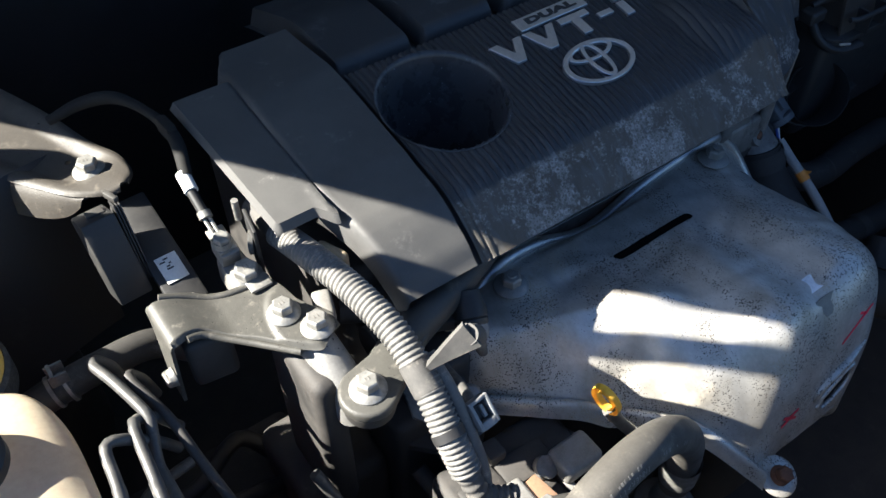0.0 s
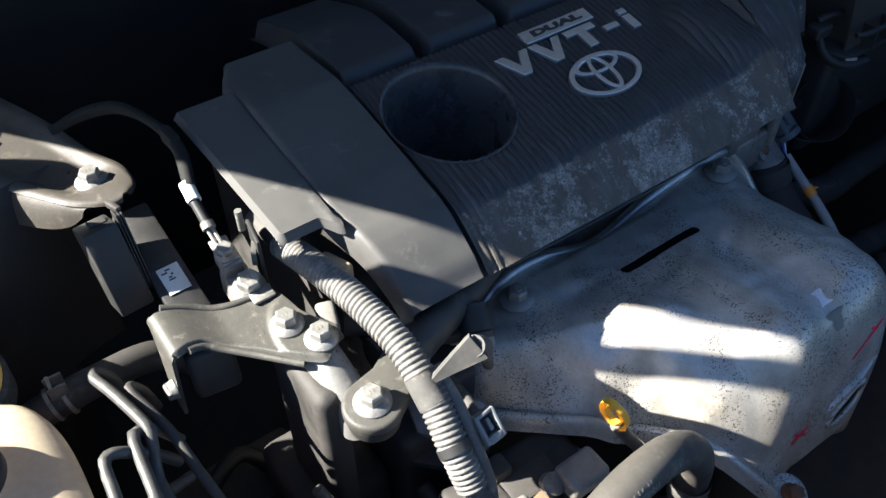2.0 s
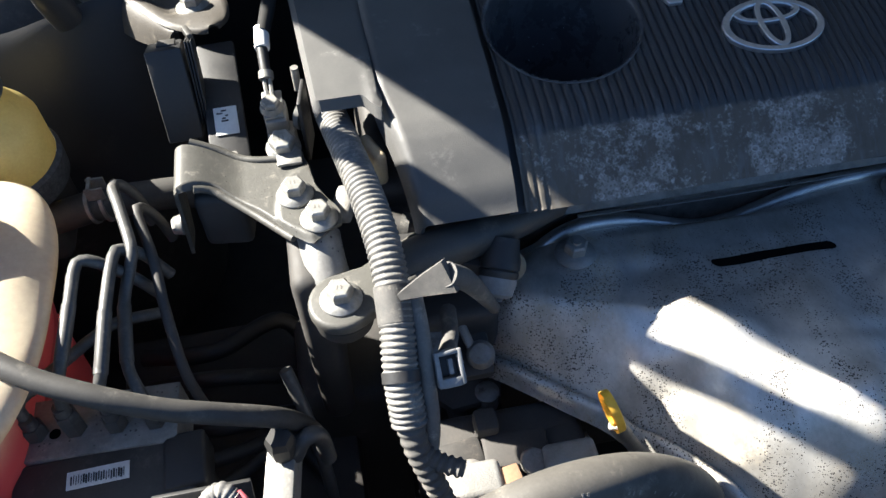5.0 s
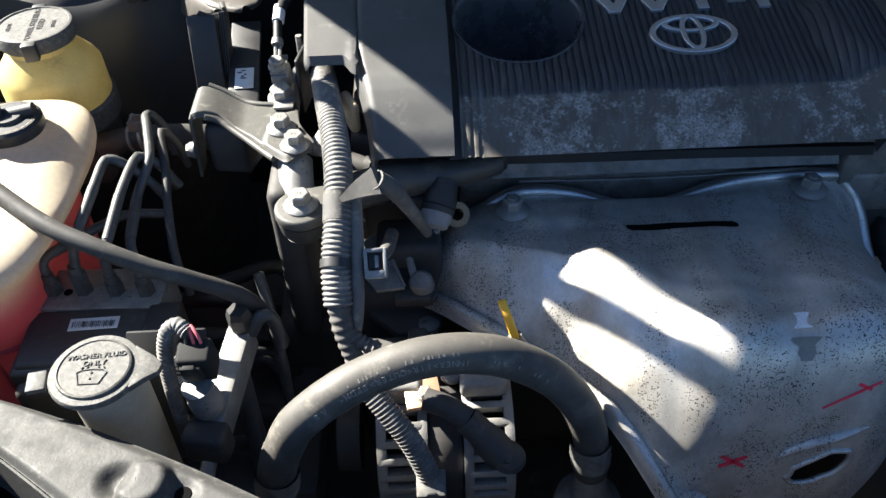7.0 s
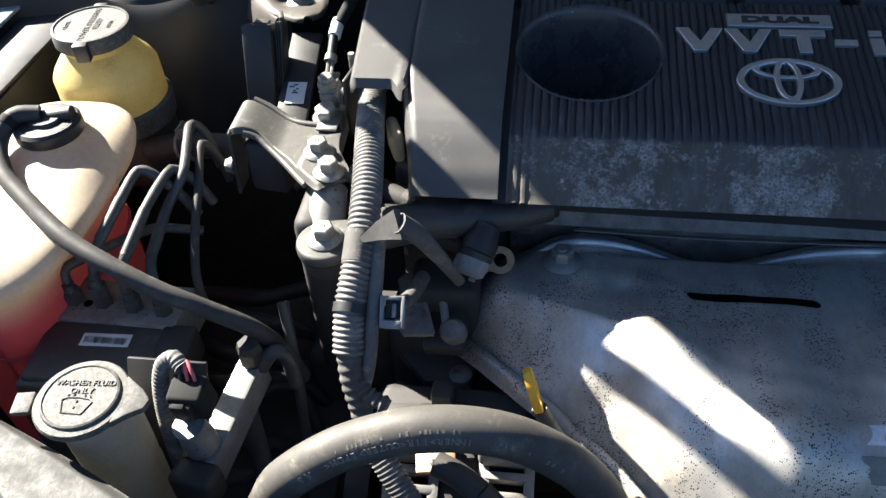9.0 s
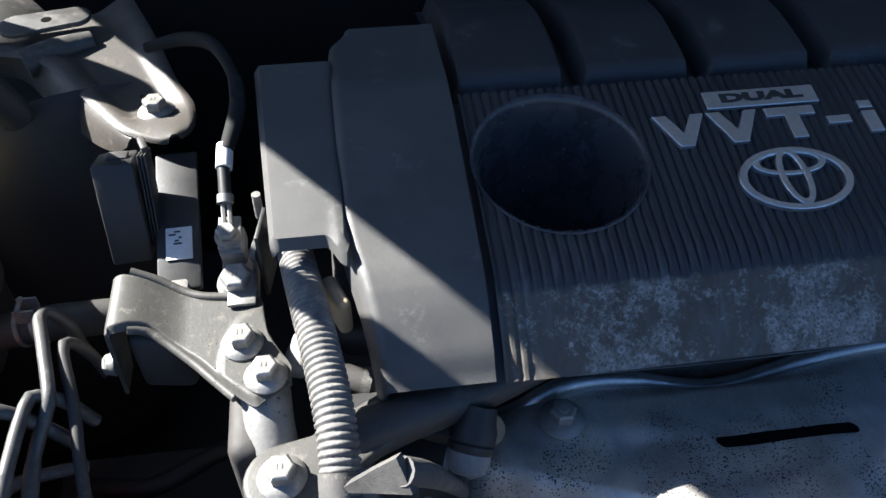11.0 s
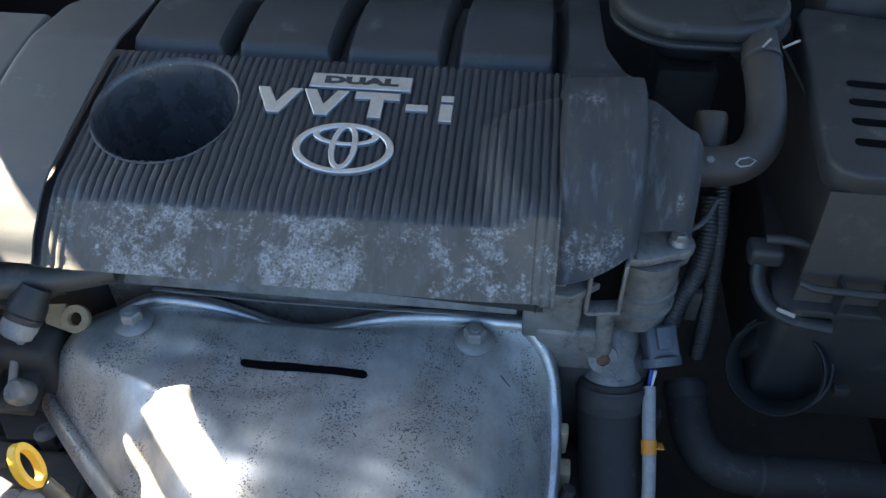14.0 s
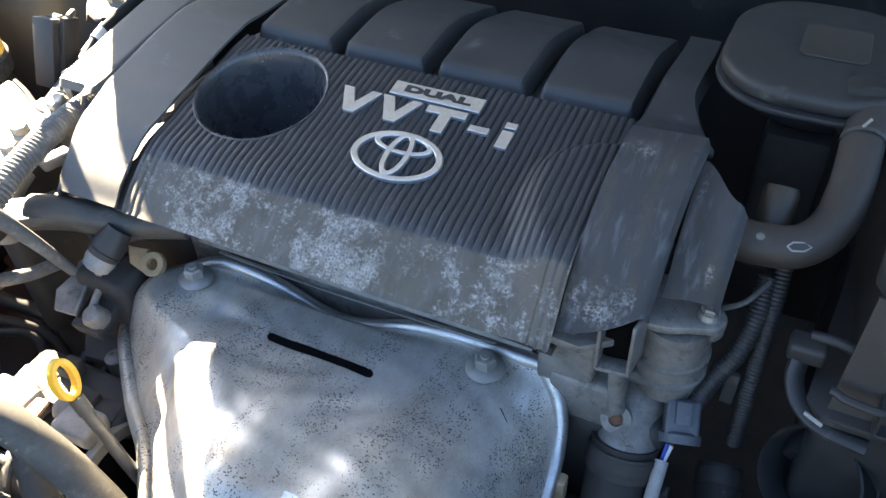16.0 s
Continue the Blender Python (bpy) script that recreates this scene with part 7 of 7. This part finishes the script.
part("side_flange", grid_surface(120, 14, pressed_flange, 0.0016), M_SHIELD, shield, "speckled turned-out edge")


def skirt(u, v):
    """The lower front skirt with its oval opening, tucked back under the front."""
    p = shield_point(0.42 + 0.55 * u, 1.0)
    return p + Vector((0.006 * v * (u - 0.3), 0.014 * v - 0.004 * math.sin(math.pi * v), -0.036 * v + 0.003 * math.sin(9 * u) * v - 0.006 * u * v))


def skirt_gap(u, v):
    return ((u - 0.60) / 0.12) ** 2 + ((v - 0.42) / 0.24) ** 2 < 1


part("lower_skirt", grid_surface(80, 50, skirt, 0.0014, skirt_gap), M_SHIELD, shield)


FRONT = [(i / 90, 0.84 + j / 300, shield_point(i / 90, 0.84 + j / 300)) for i in range(45, 85) for j in range(49)]


def on_front(x, z):
    """The place on the steep front of the shield at a given x and height."""
    return min((p for _, _, p in FRONT), key=lambda p: (p.x - x) ** 2 + (p.z - z) ** 2)


def front_mark(name, poly, mat, x, z, turn=0.0, label=""):
    """A thin mark lying on the steep front."""
    u, v, p = min(FRONT, key=lambda f: (f[2].x - x) ** 2 + (f[2].z - z) ** 2)
    n = (shield_point(u + 0.01, v) - shield_point(u - 0.01, v)).cross(shield_point(u, v + 0.004) - shield_point(u, v - 0.004)).normalized()
    n = n if n.y < 0 else -n
    xa = Vector((math.cos(turn), 0, math.sin(turn)))
    xa = (xa - n * n.dot(xa)).normalized()
    m = Matrix.Translation(Vector((x, p.y, z)) + n * 0.0012) @ Matrix((xa, n.cross(xa), n)).transposed().to_4x4()
    part(name, moved(prism(poly, 0, 0.0006, 0), m), mat, shield, label, smooth=False)


rim_pts = []
for k in range(25):
    a = 2 * math.pi * k / 24
    x = 0.283 + 0.0240 * math.cos(a)
    rim_pts.append(on_front(x, 0.719 + 0.45 * (x - 0.283) + 0.0155 * math.sin(a)) + Vector((0, -0.001, 0)))
part("opening_rim", tube(rim_pts, 0.0026, 10, 0.002), M_SHIELD, shield)
fold = [on_front(x, z) + Vector((0, -0.002, 0)) for x, z in ((0.225, 0.728), (0.245, 0.737), (0.265, 0.746), (0.29, 0.756), (0.312, 0.762))]
part("pressed_fold", tube(fold, lambda m, s: 0.0010 + 0.0042 * math.sin(math.pi * s), 12, 0.003), M_SHIELD, shield, "pressed fold over the openings")


def on_shield(name, poly, mat, x, y, turn=0.0, thick=0.0005, label="", parent=None, lift=0.0009):
    part(name, moved(prism(poly, 0, thick, 0), shield_frame(x, y, turn, lift)), mat, parent or shield, label, smooth=False)


def blot(r1, r2, seed, n=22, rough=0.16):
    random.seed(seed)
    return [(r1 * (1 + random.uniform(-rough, rough)) * math.cos(2 * math.pi * k / n), r2 * (1 + random.uniform(-rough, rough)) * math.sin(2 * math.pi * k / n)) for k in range(n)]


on_shield("worn_patch", [(-0.0105, -0.007), (0.0095, -0.0075), (0.0105, 0.007), (0.004, 0.0085), (-0.010, 0.008)], M_BRIGHT, 0.2555, -0.1475, 0.0, label="bright worn tag patch")
on_shield("grey_patch", [(-0.012, 0.008), (-0.006, 0.0085), (0.004, 0.0085), (0.0125, 0.008), (0.0105, 0.0), (0.006, -0.006), (0.004, -0.010), (-0.004, -0.010), (-0.007, -0.004), (-0.011, 0.003)], M_PATCH, 0.2545, -0.1665, 0.0, label="dull grey patch where a tag was")
STROKE = [(-0.0125, -0.0016), (-0.004, -0.0021), (0.0125, -0.0012), (0.0120, 0.0015), (0.003, 0.0021), (-0.0120, 0.0013)]
for a in (0.45, -0.62):
    front_mark("red_stroke", STROKE, M_RED, 0.210, 0.7315, a, "red paint cross")
front_mark("red_stroke", [(-0.024, -0.0008), (0.008, -0.0011), (0.024, -0.0006), (0.024, 0.0007), (0.006, 0.0010), (-0.024, 0.0004)], M_RED, 0.2923, 0.7950, 0.50, "thin red paint line")
front_mark("red_stroke", [(-0.0065, -0.0016), (0.0065, -0.0012), (0.006, 0.0016), (-0.006, 0.0014)], M_RED, 0.3016, 0.8010, -0.55)
part("bolt_seat", lathe([(0, 0), (0.019, 0), (0.019, 0.002), (0.016, 0.004), (0.011, 0.004), (0, 0.0045)], 28, m=pose(0.178, -0.226, 0.695, 22, 0, 0)), M_SHIELD, shield, "pressed seat of the lower bolt")
bolt((0.178, -0.2275, 0.6990), 0.0068, 0.0095, 0.012, m=pose(0, 0, 0, 24, 0, 0), name="shield_bolt", label="rusty hex bolt at the foot of the heat shield", group="shield bolts", mat=M_RUST)
on_shield("scratch", [(-0.006, -0.0004), (0.006, -0.0002), (0.0055, 0.0004), (-0.006, 0.0004)], M_HOLE, 0.3545, 0.000, -0.5)

# ---- clutter low in the bay ----
low = thing("low_harness", (-0.25, 0.0, 0.62), "dark hoses and wires low between tank and mount", "hoses")
for k in range(7):
    random.seed(60 + k)
    y0 = 0.10 - 0.035 * k
    part("hose", tube([(-0.32 + random.uniform(-0.02, 0.02), y0, 0.66), (-0.26, y0 - 0.02 + random.uniform(-0.02, 0.02), 0.67 + random.uniform(0, 0.02)), (-0.20, y0 + random.uniform(-0.03, 0.03), 0.66), (-0.17, y0, 0.62)], random.uniform(0.006, 0.011), 12, 0.008), M_BLACK, low)
part("base_tray", box(-0.25, 0.0, 0.60, 0.22, 0.30, 0.05, 0.01), M_DARK, low)
part("rear_pipe", tube([(-0.18, -0.03, 0.80), (-0.172, -0.05, 0.77), (-0.165, -0.075, 0.72), (-0.165, -0.09, 0.66)], 0.005, 10), M_STEELPIPE, low)
sl = thing("alternator_bracket", (-0.04, -0.09, 0.66), "grimy ribbed casting behind the alternator", "bracket")
part("casting", box(-0.03, -0.085, 0.685, 0.13, 0.05, 0.12, 0.01, 3), M_DARK, sl)
for cx, cy, cz, sx, sy, sz, rz in ((-0.066, -0.098, 0.744, 0.040, 0.024, 0.016, 6), (-0.022, -0.100, 0.742, 0.050, 0.030, 0.020, -4), (0.016, -0.096, 0.738, 0.026, 0.024, 0.016, 8), (-0.040, -0.078, 0.752, 0.018, 0.020, 0.020, 0)):
    part("cast_step", box(cx, cy, cz, sx, sy, sz, 0.004, 2, rz=rz), M_DARK, sl)
for cx in (-0.058, -0.012):
    part("cast_ear", lathe([(0, 0), (0.010, 0), (0.010, 0.010), (0.007, 0.012), (0, 0.012)], 20, m=pose(cx, -0.112, 0.748, 30, 0, 0)), M_CAST, sl)
